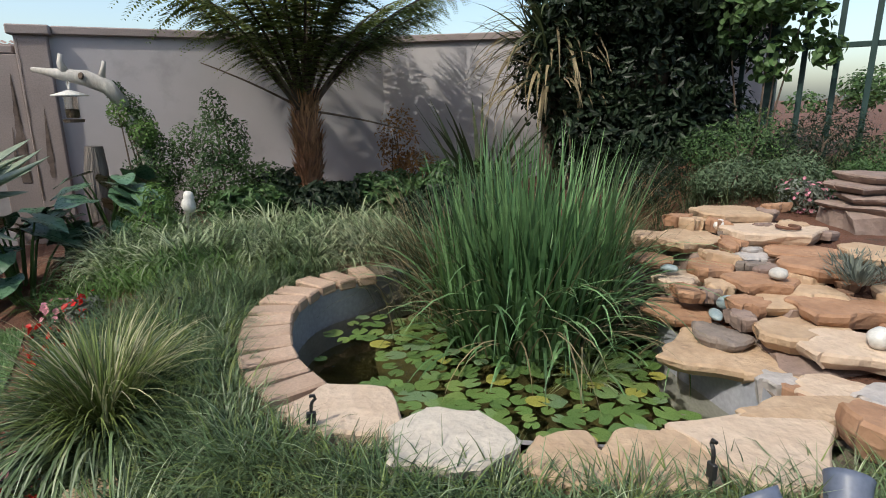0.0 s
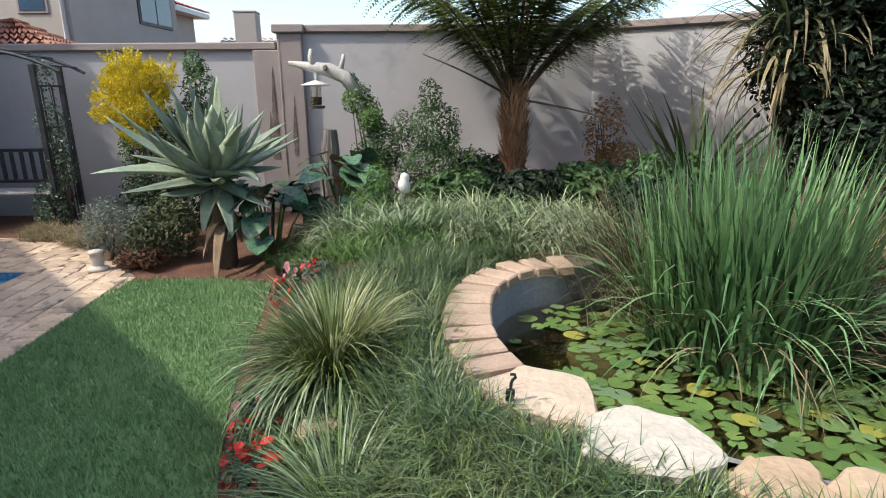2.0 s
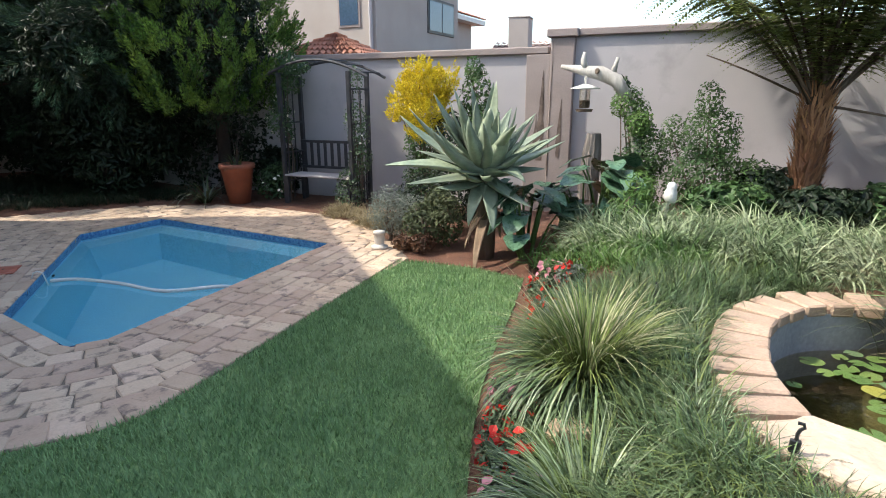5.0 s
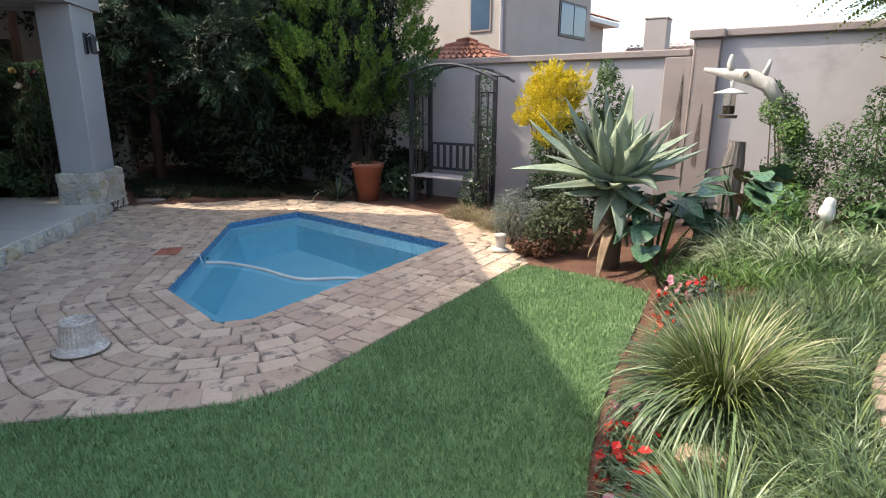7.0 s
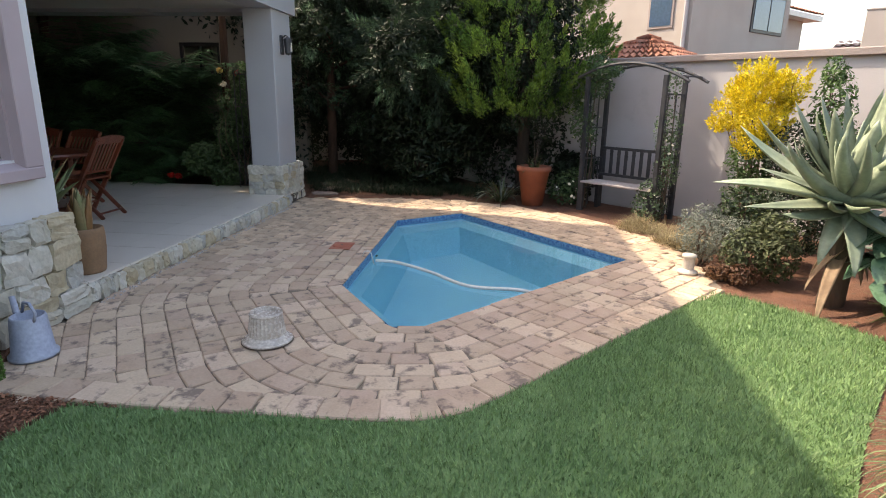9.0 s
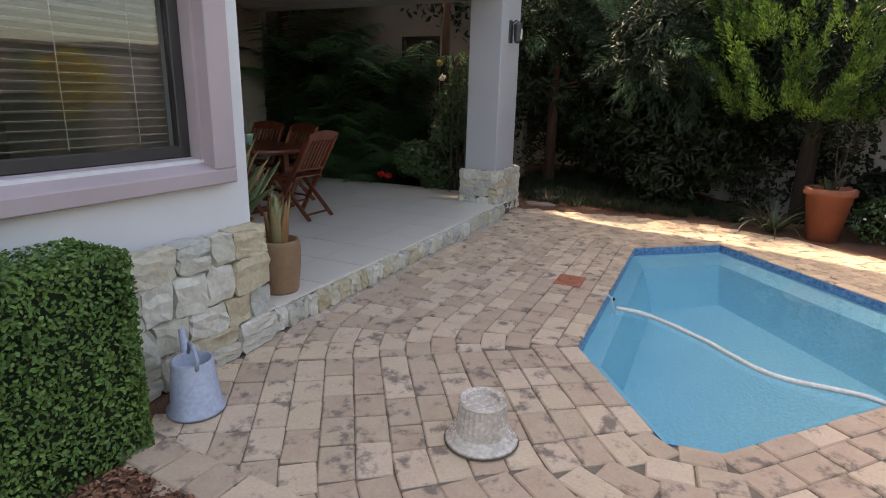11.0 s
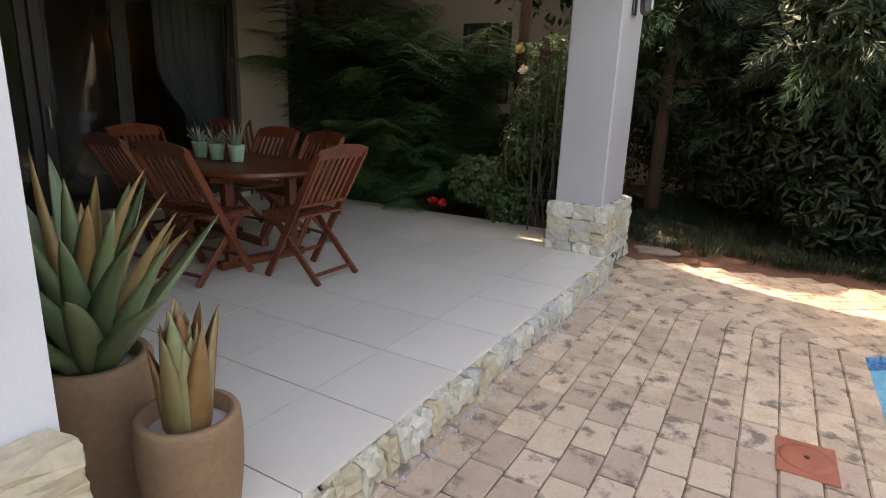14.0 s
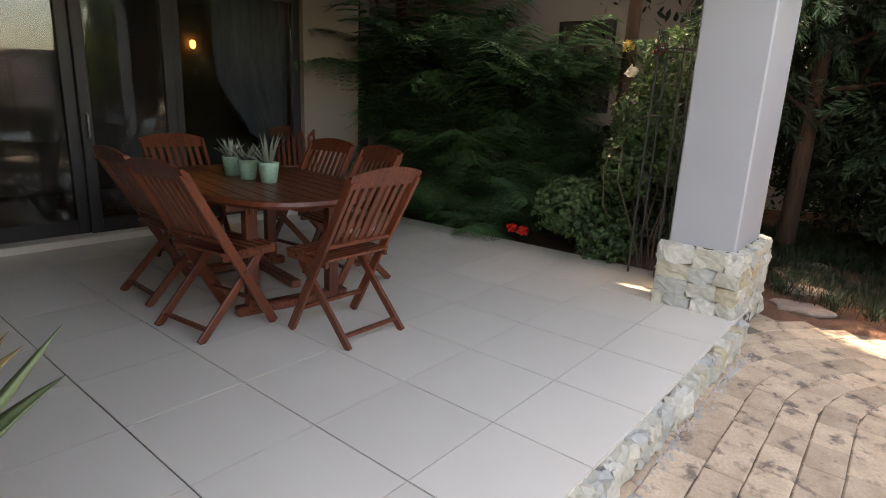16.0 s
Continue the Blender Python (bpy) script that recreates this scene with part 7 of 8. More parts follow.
def build_chair():
    c = thing("garden_chair", HOUSE @ pose(6.51, 1.60, FLOOR_Z), "folding red hardwood garden chair with slatted back at the table", "chair", "chairs round the garden table")
    for x in (-0.225, 0.225):
        part("back_post", bar((x, -0.30, 0.88), (x, 0.20, 0.0), 0.024, 0.05), M_WOOD_Z, c)
        part("rear_leg", bar((x * 0.86, 0.16, 0.43), (x * 0.86, -0.25, 0.0), 0.022, 0.045), M_WOOD_Z, c)
        part("seat_rail", bar((x * 0.93, -0.10, 0.425), (x * 0.93, 0.23, 0.425), 0.02, 0.04), M_WOOD, c)
    for k in range(7):
        y = -0.09 + k * 0.052
        part("seat_slat", box(-0.215, 0.215, y - 0.022, y + 0.022, 0.44, 0.456, 0.004), M_WOOD, c)
    on = lambda z: (-0.30 + (0.88 - z) * 0.568)
    top = bmesh.new()
    n = 10
    rows = []
    for k in range(n + 1):
        u = -1 + 2 * k / n
        z1, z0 = 0.90 + 0.035 * (1 - u * u), 0.835
        x = 0.24 * u
        rows.append([top.verts.new((x, on(z0) - 0.012, z0)), top.verts.new((x, on(z0) + 0.012, z0)), top.verts.new((x, on(z1) + 0.012, z1)), top.verts.new((x, on(z1) - 0.012, z1))])
    for r0, r1 in zip(rows, rows[1:]):
        for j in range(4):
            top.faces.new((r0[j], r0[(j + 1) % 4], r1[(j + 1) % 4], r1[j]))
    top.faces.new(rows[0]), top.faces.new(rows[-1][::-1])
    bmesh.ops.recalc_face_normals(top, faces=top.faces)
    part("top_rail", top, M_WOOD, c)
    part("lower_rail", bar((-0.215, on(0.52), 0.52), (0.215, on(0.52), 0.52), 0.05, 0.022), M_WOOD, c)
    for k in range(7):
        x = -0.165 + k * 0.055
        part("back_slat", bar((x, on(0.53), 0.53), (x, on(0.85), 0.85), 0.03, 0.012, 0.002), M_WOOD_Z, c)
    part("stretcher", bar((-0.2, -0.20, 0.06), (0.2, -0.20, 0.06), 0.03, 0.02), M_WOOD, c)
    part("stretcher", bar((-0.215, 0.12, 0.14), (0.215, 0.12, 0.14), 0.03, 0.02), M_WOOD, c)
    for x in (-0.24, 0.24):
        part("bolt", tube([(x, 0.01, 0.335), (x * 1.03, 0.01, 0.335)], 0.008, 8), M_METAL, c)
    return c


chair = build_chair()
CHAIRS = ((6.06, 2.16, -84), (6.14, 2.84, -92), (6.60, 3.45, 176), (7.12, 2.32, 80), (7.22, 2.92, 94), (8.2, 4.35, 150))
for s, d, rz in CHAIRS:
    copy_thing(chair, HOUSE @ pose(s, d, FLOOR_Z, 0, 0, rz))


def build_table():
    t = thing("garden_table", HOUSE @ pose(6.60, 2.55, FLOOR_Z, 0, 0, 80), "oval red hardwood garden table with slatted top and trestle feet", "table")
    a, b, th = 0.88, 0.52, 0.028
    # planks across the oval, cut to its outline
    n = 11
    for k in range(n):
        y0, y1 = -b + 2 * b * k / n + 0.003, -b + 2 * b * (k + 1) / n - 0.003
        ys = np.linspace(y0, y1, 4)
        half = [a * math.sqrt(max(0.0, 1 - min(1, abs(y) / b) ** 2.4)) for y in ys]
        if max(half) < 0.12:
            continue
        ol = [(-h, y) for h, y in zip(half, ys)] + [(h, y) for h, y in zip(half[::-1], ys[::-1])]
        bm = flat_poly("plank", ol, 0.72, M_WOOD, th)
        part("plank", bm, M_WOOD, t)
    rim = [(a * math.copysign(abs(math.cos(q)) ** (2 / 2.4), math.cos(q)), b * math.copysign(abs(math.sin(q)) ** (2 / 2.4), math.sin(q)), 0.70) for q in np.linspace(0, 2 * math.pi, 49)]
    part("rim", tube(rim, 0.022, 6, False), M_WOOD, t)
    for x in (-0.46, 0.46):
        for y in (-0.26, 0.26):
            part("leg", box(x - 0.035, x + 0.035, y - 0.035, y + 0.035, 0.05, 0.69, 0.005), M_WOOD_Z, t)
        part("foot", box(x - 0.04, x + 0.04, -0.36, 0.36, 0.0, 0.06, 0.012), M_WOOD, t)
        part("cross_beam", box(x - 0.03, x + 0.03, -0.4, 0.4, 0.62, 0.69, 0.005), M_WOOD, t)
    for y in (-0.26, 0.26):
        part("apron", box(-0.5, 0.5, y - 0.015, y + 0.015, 0.60, 0.688, 0.004), M_WOOD, t)
    part("stretcher", box(-0.5, 0.5, -0.03, 0.03, 0.12, 0.17, 0.005), M_WOOD, t)
    return t


build_table()
L_SNAKE = leaf("striped_leaf", (0.16, 0.19, 0.14), (0.42, 0.43, 0.34), 0.4, 0.5, 0.1)
for k, (s, d) in enumerate(((6.56, 2.80), (6.54, 2.58), (6.56, 2.38))):
    t = thing("potted_plant", HOUSE @ pose(s, d, FLOOR_Z + 0.723), "small pale-striped plant in a mint-green pot on the table", "potted plant", "pots on the table")
    part("pot", lathe([(0, 0), (0.046, 0), (0.062, 0.105), (0.064, 0.125), (0.058, 0.125), (0.05, 0.10), (0, 0.1)], 24), M_MINT, t, "mint-green glazed pot", True)
    n = 26
    h = rng.uniform(0, 6.28, n)
    v, f = blades(np.column_stack((0.02 * np.cos(h), 0.02 * np.sin(h), np.full(n, 0.1))), h, rng.uniform(0.10, 0.17 + 0.07 * (k == 2), n), rng.uniform(0.018, 0.03, n), rng.uniform(0.7, 1.5, n), rng.uniform(0, 0.9, n), 5, 0.1)
    child("leaves", np_mesh("leaves", v, f, L_SNAKE), t)


# tall clay pots with aloes at the corner of the wing
def aloe_pot(s, d, height, radius, leaves_n, size, seed, label, mat):
    t = thing("aloe_in_pot", HOUSE @ pose(s, d, FLOOR_Z), label, "potted aloe")
    r = radius
    part("pot", lathe([(0, 0), (r * 0.80, 0), (r * 0.86, 0.02), (r * 0.98, height * 0.5), (r, height * 0.8), (r * 0.97, height - 0.01), (r * 0.93, height), (r * 0.80, height), (r * 0.78, height - 0.06), (0, height - 0.07)], 36), M_BROWNPOT, t, "tall brown clay pot", True)
    part("gravel", lathe([(0, height - 0.05), (r * 0.5, height - 0.048), (r * 0.79, height - 0.055)], 20), STONE_TONES["grey"], t)
    q = random.Random(seed)
    for k in range(leaves_n):
        u = k / leaves_n
        ob = part("leaf", aloe_leaf(size * q.uniform(0.8, 1.1), (0.066 if seed == 1 else 0.125) * size / 0.4, (0.75 + 0.7 * u) if seed == 1 else (1.38 + 0.16 * u), q.uniform(-0.2, 0.5) if seed == 1 else q.uniform(-0.2, 0.1), 0.22), mat, t, smooth=True)
        ob.matrix_basis = pose(0, 0, 0, 0, 0, k * 137.5) @ pose(0.035 * (1 - u), 0, height - 0.06 + 0.12 * u * size, 0, 0, q.uniform(-15, 15))
    return t


aloe_pot(4.50, 0.165, 0.36, 0.145, 26, 0.33, 2, "sunburnt orange-green aloe in a tall brown pot", M_ALOERED)
aloe_pot(4.44, 0.52, 0.46, 0.17, 34, 0.57, 1, "large grey-green aloe in a tall brown pot", M_ALOEGREEN)

# upturned ribbed glass light on its saucer
def build_jar():
    t = thing("solar_light", pose(-4.22, -0.25, 0.003) @ Matrix.Diagonal((1.12, 1.12, 0.85, 1)), "ribbed glass garden light on a whitewashed saucer", "garden light")
    glass = material("frosted_glass", (0.40, 0.33, 0.28), (0.62, 0.55, 0.49), rough=0.25, scale=8, fine=60, bump=0.2, spec=0.6, spots=(0.32, 0.26, 0.22), spot_scale=9, spot_at=0.6)
    part("base_ring", lathe([(0, -0.002), (0.142, -0.002), (0.148, 0.006), (0.14, 0.012), (0, 0.012)], 30), M_BARK, t, "dark base ring", True)
    part("saucer", lathe([(0, 0.01), (0.13, 0.01), (0.145, 0.012), (0.138, 0.022), (0.09, 0.025), (0, 0.025)], 30), glass, t, "whitewashed saucer", True)
    bm = bmesh.new()
    rings = []
    for rr, z in ((0.125, 0.022), (0.115, 0.045), (0.104, 0.06), (0.101, 0.085), (0.088, 0.212), (0.094, 0.225), (0.088, 0.238), (0.066, 0.236), (0.06, 0.212), (0.0, 0.21)):
        rings.append([bm.verts.new(((rr + (0.004 if k % 2 and 0.07 < z < 0.22 else 0)) * math.cos(a), (rr + (0.004 if k % 2 and 0.07 < z < 0.22 else 0)) * math.sin(a), z)) for k, a in enumerate(np.linspace(0, 2 * math.pi, 56, endpoint=False))])
    for r0, r1 in zip(rings, rings[1:]):
        for k in range(56):
            bm.faces.new((r0[k], r0[(k + 1) % 56], r1[(k + 1) % 56], r1[k]))
    part("glass_dome", bm, glass, t, "ribbed frosted glass")


build_jar()


def build_can():
    t = thing("watering_can", HOUSE @ pose(3.32, -0.34, 0.0, 0, 0, 60), "grey painted metal watering can standing by the hedge", "watering can")
    part("body", lathe([(0, 0.01), (0.125, 0.01), (0.13, 0.0), (0.133, 0.02), (0.115, 0.03), (0.095, 0.25), (0.09, 0.26), (0.082, 0.26), (0.088, 0.03), (0, 0.03)], 28), M_STEELPAINT, t, smooth=True)
    part("spout", tube([(0.10, 0, 0.08), (0.17, 0, 0.20), (0.215, 0, 0.33)], [0.028, 0.02, 0.016], 12), M_STEELPAINT, t, smooth=True)
    part("handle", tube([(-0.09, 0, 0.24), (-0.13, 0, 0.30), (-0.06, 0, 0.345), (0.03, 0, 0.33), (0.08, 0, 0.26)], 0.009, 8), M_STEELPAINT, t, smooth=True)


build_can()

# pool gear: floating hose, hook, inlet and drain cover
solid("pool_hose", tube(curve_points([(-6.02, 0.87, -0.043), (-5.90, 1.05, -0.043), (-5.50, 1.27, -0.043), (-5.0, 1.47, -0.043), (-4.72, 1.92, -0.055), (-4.72, 2.0, -0.3)], 0.05), 0.016, 10), M_WHITE, "white floating pool hose across the water", "hose", smooth=True)
solid("pool_hook", tube([(-6.05, 0.74, 0.0), (-6.04, 0.76, 0.05), (-6.02, 0.79, 0.065), (-6.0, 0.82, 0.045), (-5.99, 0.85, -0.1)], 0.006, 8), M_WHITE, "small white metal hook on the pool edge", "hook", smooth=True)
solid("pool_inlet", lathe([(0, 0.0), (0.03, 0), (0.035, 0.012), (0, 0.02)], 16), M_BLACK, "small dark round pool inlet", "inlet", m=pose(-6.43, 0.965, -0.24, 90, 0, 154.8))
dr = thing("drain_cover", pose(-6.52, 0.62, 0.004, 0, 0, -24), "terracotta-coloured plastic pool skimmer lid in the paving", "drain cover")
M_LID = material("terracotta_plastic", (0.33, 0.09, 0.05), (0.40, 0.12, 0.07), rough=0.6, scale=6, fine=60, bump=0.1)
part("frame", box(-0.14, 0.14, -0.11, 0.11, -0.004, 0.004, 0.002), M_LID, dr)
part("lid", lathe([(0, 0.012), (0.08, 0.012), (0.10, 0.010), (0.103, 0.004)], 28), M_LID, dr, smooth=True)
part("finger_hole", lathe([(0, 0.0135), (0.012, 0.0135), (0.012, 0.011)], 12), M_BLACK, dr)

# pale stone lamp at the corner of the paving
lp = thing("stone_lamp", pose(-4.66, 3.52, 0.0) @ Matrix.Scale(0.75, 4), "small cream cast-stone lantern at the corner of the paving", "garden lantern")
M_CREAM = material("cast_stone", (0.50, 0.44, 0.38), (0.60, 0.54, 0.47), rough=0.85, scale=8, fine=60, bump=0.4)
part("base", lathe([(0, 0), (0.12, 0), (0.12, 0.03), (0.08, 0.045), (0.07, 0.06), (0, 0.06)], 24), M_CREAM, lp, smooth=True)
part("body", lathe([(0.065, 0.06), (0.075, 0.14), (0.07, 0.2), (0.085, 0.21), (0.08, 0.24), (0.03, 0.25), (0, 0.25)], 24), M_CREAM, lp, smooth=True)


# black irrigation spikes
def spike(x, y, z, h, rz):
    t = thing("irrigation_spike", pose(x, y, z, 2, 3, rz), "black plastic irrigation spike in the planting", "sprinkler", "irrigation spikes")
    part("stake", tube([(0, 0, -0.12), (0, 0, h * 0.75)], [0.004, 0.006], 6), M_BLACK, t)
    part("bracket", box(-0.016, 0.016, -0.008, 0.008, h * 0.30, h * 0.60, 0.003), M_BLACK, t)
    part("nozzle", tube([(0, 0, h * 0.75), (0.004, 0, h * 0.85), (0.014, 0, h * 0.92), (0.010, 0, h), (-0.006, 0, h)], 0.006, 6), M_BLACK, t)


for x, y, z, h, rz in ((-0.47, 1.74, 0.40, 0.15, 20), (-1.45, 2.90, 0.33, 0.17, 60), (0.74, 1.40, 0.42, 0.16, 100), (-2.2, 4.1, 0.3, 0.2, 10)):
    spike(x, y, z, h, rz)


# spotlights aimed at the pond
def spot(x, y, z, rz):
    t = thing("garden_spotlight", pose(x, y, z), "blue-grey metal garden spotlight beside the pond", "spotlight", "pond spotlights")
    m = material("spot_paint", (0.10, 0.12, 0.17), (0.15, 0.17, 0.23), rough=0.45, scale=6, fine=60, bump=0.1)
    part("stem", tube([(0, 0, -0.2), (0, 0, 0.06)], 0.012, 8), M_BLACK, t)
    h = part("head", lathe([(0, -0.06), (0.04, -0.06), (0.052, -0.04), (0.056, 0.05), (0.06, 0.07), (0.05, 0.07), (0.045, 0.055), (0, 0.05)], 24), m, t, smooth=True)
    h.matrix_basis = pose(0, 0, 0.1, -50, 0, rz)


spot(0.82, 1.24, 0.36, 20)
spot(1.04, 1.28, 0.38, -30)

# pale stone half buried in the ground cover
solid("field_stone", slab_bm(blob(7, 0.10, 0.07, 55), -0.08, 0.0, 0.02, 0.02, 3), STONE_TONES["tan"], "tan stone half buried between the tussocks", "stone", m=pose(-1.20, 1.64, 0.27, 4, -6, 30))


# driftwood perch, bird feeder, old log and a white bird figure
def build_drift():
    t = thing("driftwood_perch", pose(-3.0, 5.80, 0.25), "weathered driftwood branch on a post by the wall", "driftwood")
    part("post", tube([(0, 0, -0.1), (0.02, 0.0, 0.5), (-0.06, 0.0, 1.0), (-0.2, -0.02, 1.28)], [0.06, 0.055, 0.055, 0.06], 10), M_DRIFT, t, smooth=True)
    part("branch", tube([(-0.14, -0.02, 1.24), (-0.28, -0.05, 1.44), (-0.45, -0.1, 1.52), (-0.62, -0.16, 1.55), (-0.86, -0.25, 1.60)], [0.06, 0.075, 0.075, 0.055, 0.02], 12), M_DRIFT, t, smooth=True)
    part("stub", tube([(-0.60, -0.16, 1.55), (-0.63, -0.17, 1.66), (-0.62, -0.16, 1.74)], [0.05, 0.03, 0.02], 8), M_DRIFT, t, smooth=True)
    part("stub", tube([(-0.33, -0.06, 1.50), (-0.31, -0.03, 1.62), (-0.30, -0.02, 1.68)], [0.04, 0.022, 0.018], 8), M_DRIFT, t, smooth=True)
    part("knot", lathe([(0, 0.012), (0.028, 0.008), (0.034, 0.0), (0.03, -0.01)], 12), M_BARK, t).matrix_basis = pose(-0.45, -0.178, 1.54, 80, 0, -20)
    f = thing("bird_feeder", pose(-3.58, 5.62, 1.36), "hanging bird feeder with a flat roof and seed tray", "bird feeder")
    part("roof", lathe([(0.02, 0.30), (0.05, 0.29), (0.16, 0.255), (0.16, 0.245), (0, 0.25)], 24), M_WHITE, f, "pale shallow roof", True)
    part("seed_tube", lathe([(0, 0.04), (0.055, 0.04), (0.06, 0.06), (0.06, 0.24), (0, 0.245)], 18), glassy("feeder_plastic", (0.8, 0.78, 0.7), 0.15), f)
    part("seed", lathe([(0, 0.045), (0.05, 0.045), (0.05, 0.12), (0, 0.13)], 14), M_BARK, f)
    part("tray", lathe([(0, 0), (0.085, 0.0), (0.095, 0.03), (0.088, 0.03), (0.08, 0.012), (0, 0.012)], 22), M_BARK, f, "dark seed tray")
    part("hanger", tube([(0, 0, 0.29), (0.012, 0, 0.36), (0, 0, 0.40), (-0.012, 0, 0.36), (0, 0, 0.30)], 0.008, 6), M_WHITE, f)
    lg = solid("old_log", tube([(0, 0, -0.3), (0.0, 0, 0.1), (0.02, 0.0, 0.4), (0.035, 0, 0.62)], [0.12, 0.125, 0.11, 0.085], 12), material("grey_log", (0.10, 0.085, 0.075), (0.22, 0.19, 0.17), rough=0.95, scale=11, fine=34, bump=1.0, dist=0.04, stretch=(1, 1, 0.12)), "weathered grey log standing against the wall", "log", m=pose(-3.56, 5.78, 0.5))
    for v in lg.data.vertices:
        k = noise.noise(v.co * 9) * 0.02
        v.co.x += k
        v.co.y -= k
    b = lathe([(0, -0.4), (0.012, -0.4), (0.012, 0.0), (0.04, 0.01), (0.056, 0.05), (0.052, 0.09), (0.040, 0.115), (0.042, 0.14), (0.034, 0.165), (0.015, 0.178), (0, 0.18)], 20)
    for v in b.verts:
        if v.co.z > 0.0:
            v.co.x += -0.25 * max(0, 0.06 - v.co.z) + 0.12 * max(0, v.co.z - 0.14)
    solid("bird_figure", b, M_WHITE, "white ceramic bird figure on a stake in the border", "figure", m=pose(-2.10, 4.56, 0.66, 0, -8, 200), smooth=True)


build_drift()


# dark streaks of damp and a crack on the wall pier; the last is a painted shadow
def streak(x, z0, z1, w, y, seed):
    """A ragged dark mark, a crack's width at the top and widest near its foot."""
    q, left, right = random.Random(seed), [], []
    for t in np.linspace(0, 1, 22):
        z = z0 + (z1 - z0) * t
        mid = x + 0.02 * t + 0.008 * noise.noise(Vector((z * 9, seed, 0)))
        half = w * (1 - t) ** 1.1 * (0.55 + 0.45 * min(1, t * 6)) * q.uniform(0.6, 1.2) + 0.003
        left.append((mid - half, z)), right.append((mid + half * q.uniform(0.4, 1.0), z))
    bm = bmesh.new()
    bm.faces.new([bm.verts.new((a, y, b)) for a, b in left + right[::-1]])
    bmesh.ops.triangulate(bm, faces=bm.faces)
    return bm


M_STAINSHADOW = material("damp_stain", (0.10, 0.072, 0.058), (0.20, 0.15, 0.125), rough=0.95, scale=9, fine=60, bump=0.2)
for k, (x, a, b, w, y) in enumerate(((2.19, 0.7, 1.85, 0.075, -0.054), (2.12, 0.8, 1.3, 0.03, -0.054), (2.315, 0.5, 2.2, 0.009, -0.094), (2.45, 0.75, 1.5, 0.045, -0.094))):
    part("damp_stain", streak(x, a, b, w, y, k), M_STAINSHADOW, wall_west, "dark streak for damp and painted shadow")


# arched arbour with a bench, overgrown with roses
def build_arbour():
    d = math.degrees(math.atan2(1.96, 5.15))
    t = thing("garden_arbour", pose(-7.28, 4.72, 0.0, 0, 0, d), "dark metal garden arbour with arched top and slatted sides", "arbour")
    W, D, H = 0.58, 0.24, 1.78
    for x in (-W, W):
        for y in (-D, D):
            part("post", box(x - 0.026, x + 0.026, y - 0.026, y + 0.026, -0.05, H + 0.08), M_METAL, t)
        for z in (0.30, 0.72, 1.15, 1.62):
            part("side_rail", box(x - 0.012, x + 0.012, -D, D, z, z + 0.022), M_METAL, t)
        for k in range(4):
            y = -D + 0.48 * (k + 1) / 5
            part("side_bar", box(x - 0.007, x + 0.007, y - 0.007, y + 0.007, 0.05 if k % 2 else 0.30, 0.72 if k % 2 else 1.62), M_METAL, t)
    for y in (-D, D):
        pts = [(u * (W + 0.30), y, H + 0.24 * (1 - (abs(u)) ** 2.0)) for u in np.linspace(-1, 1, 17)]
        part("arch", tube(pts, 0.02, 8), M_METAL, t)
    for u in np.linspace(-0.9, 0.9, 7):
        part("arch_slat", tube([(u * (W + 0.30), -D, H + 0.24 * (1 - u * u) + 0.02), (u * (W + 0.30), D, H + 0.24 * (1 - u * u) + 0.02)], 0.01, 6), M_METAL, t)
    b = thing("garden_bench", pose(-7.28, 4.72, 0.0, 0, 0, d), "slatted bench seat with upright back bars inside the arbour", "bench")
    for k in range(4):
        y = -0.30 + k * 0.10
        part("seat_slat", box(-W + 0.03, W - 0.03, y, y + 0.085, 0.40, 0.425, 0.005), M_BENCH, b)
    for x in (-W + 0.05, W - 0.05):
        part("leg", box(x - 0.02, x + 0.02, -0.28, -0.24, 0.0, 0.40), M_METAL, b)
        part("leg", box(x - 0.02, x + 0.02, 0.1, 0.14, 0.0, 0.40), M_METAL, b)
    part("back_rail", box(-W + 0.03, W - 0.03, 0.13, 0.16, 0.86, 0.90, 0.004), M_METAL, b)
    part("back_rail", box(-W + 0.03, W - 0.03, 0.13, 0.16, 0.48, 0.52, 0.004), M_METAL, b)
    for k in range(9):
        x = -W + 0.10 + k * 0.12
        part("back_bar", box(x - 0.025, x + 0.025, 0.137, 0.153, 0.52, 0.86, 0.003), M_METAL, b)
    m = t.matrix_world
    for k, (x, y, blobs, n) in enumerate(((0.60, -0.1, [(0, 0, 1.2, 0.18, 0.34), (0.05, 0, 0.7, 0.18, 0.25), (-0.08, -0.1, 0.42, 0.18, 0.14), (0, 0, 1.75, 0.12, 0.2), (0.02, 0, 0.95, 0.16, 0.3), (-0.05, -0.15, 0.2, 0.22, 0.2)], 1900), (-0.62, -0.1, [(-0.05, 0, 1.35, 0.16, 0.16), (-0.22, 0, 0.4, 0.2, 0.18), (0.03, 0, 1.05, 0.12, 0.2), (0, 0.1, 1.75, 0.24, 0.2), (-0.1, 0.15, 2.02, 0.22, 0.16), (-0.28, 0, 1.5, 0.1, 0.1), (0.25, 0.1, 1.95, 0.2, 0.12), (-0.02, -0.1, 1.2, 0.2, 0.22), (-0.3, -0.1, 0.25, 0.3, 0.25), (-0.35, 0.2, 1.0, 0.12, 0.2)], 3600))):
        p = m @ Vector((x, y, 0))
        shrub("climbing_rose_bush", p.x, p.y, 0.0, blobs, n, (0.025, 0.05, 0.6), L_ROSE if k else L_SAGE, "pale-flowered rose climbing over the arbour", 5, flowers=(F_WHITE, 50 if k else 22, 0.05), r0=0.01, category="rose")


build_arbour()

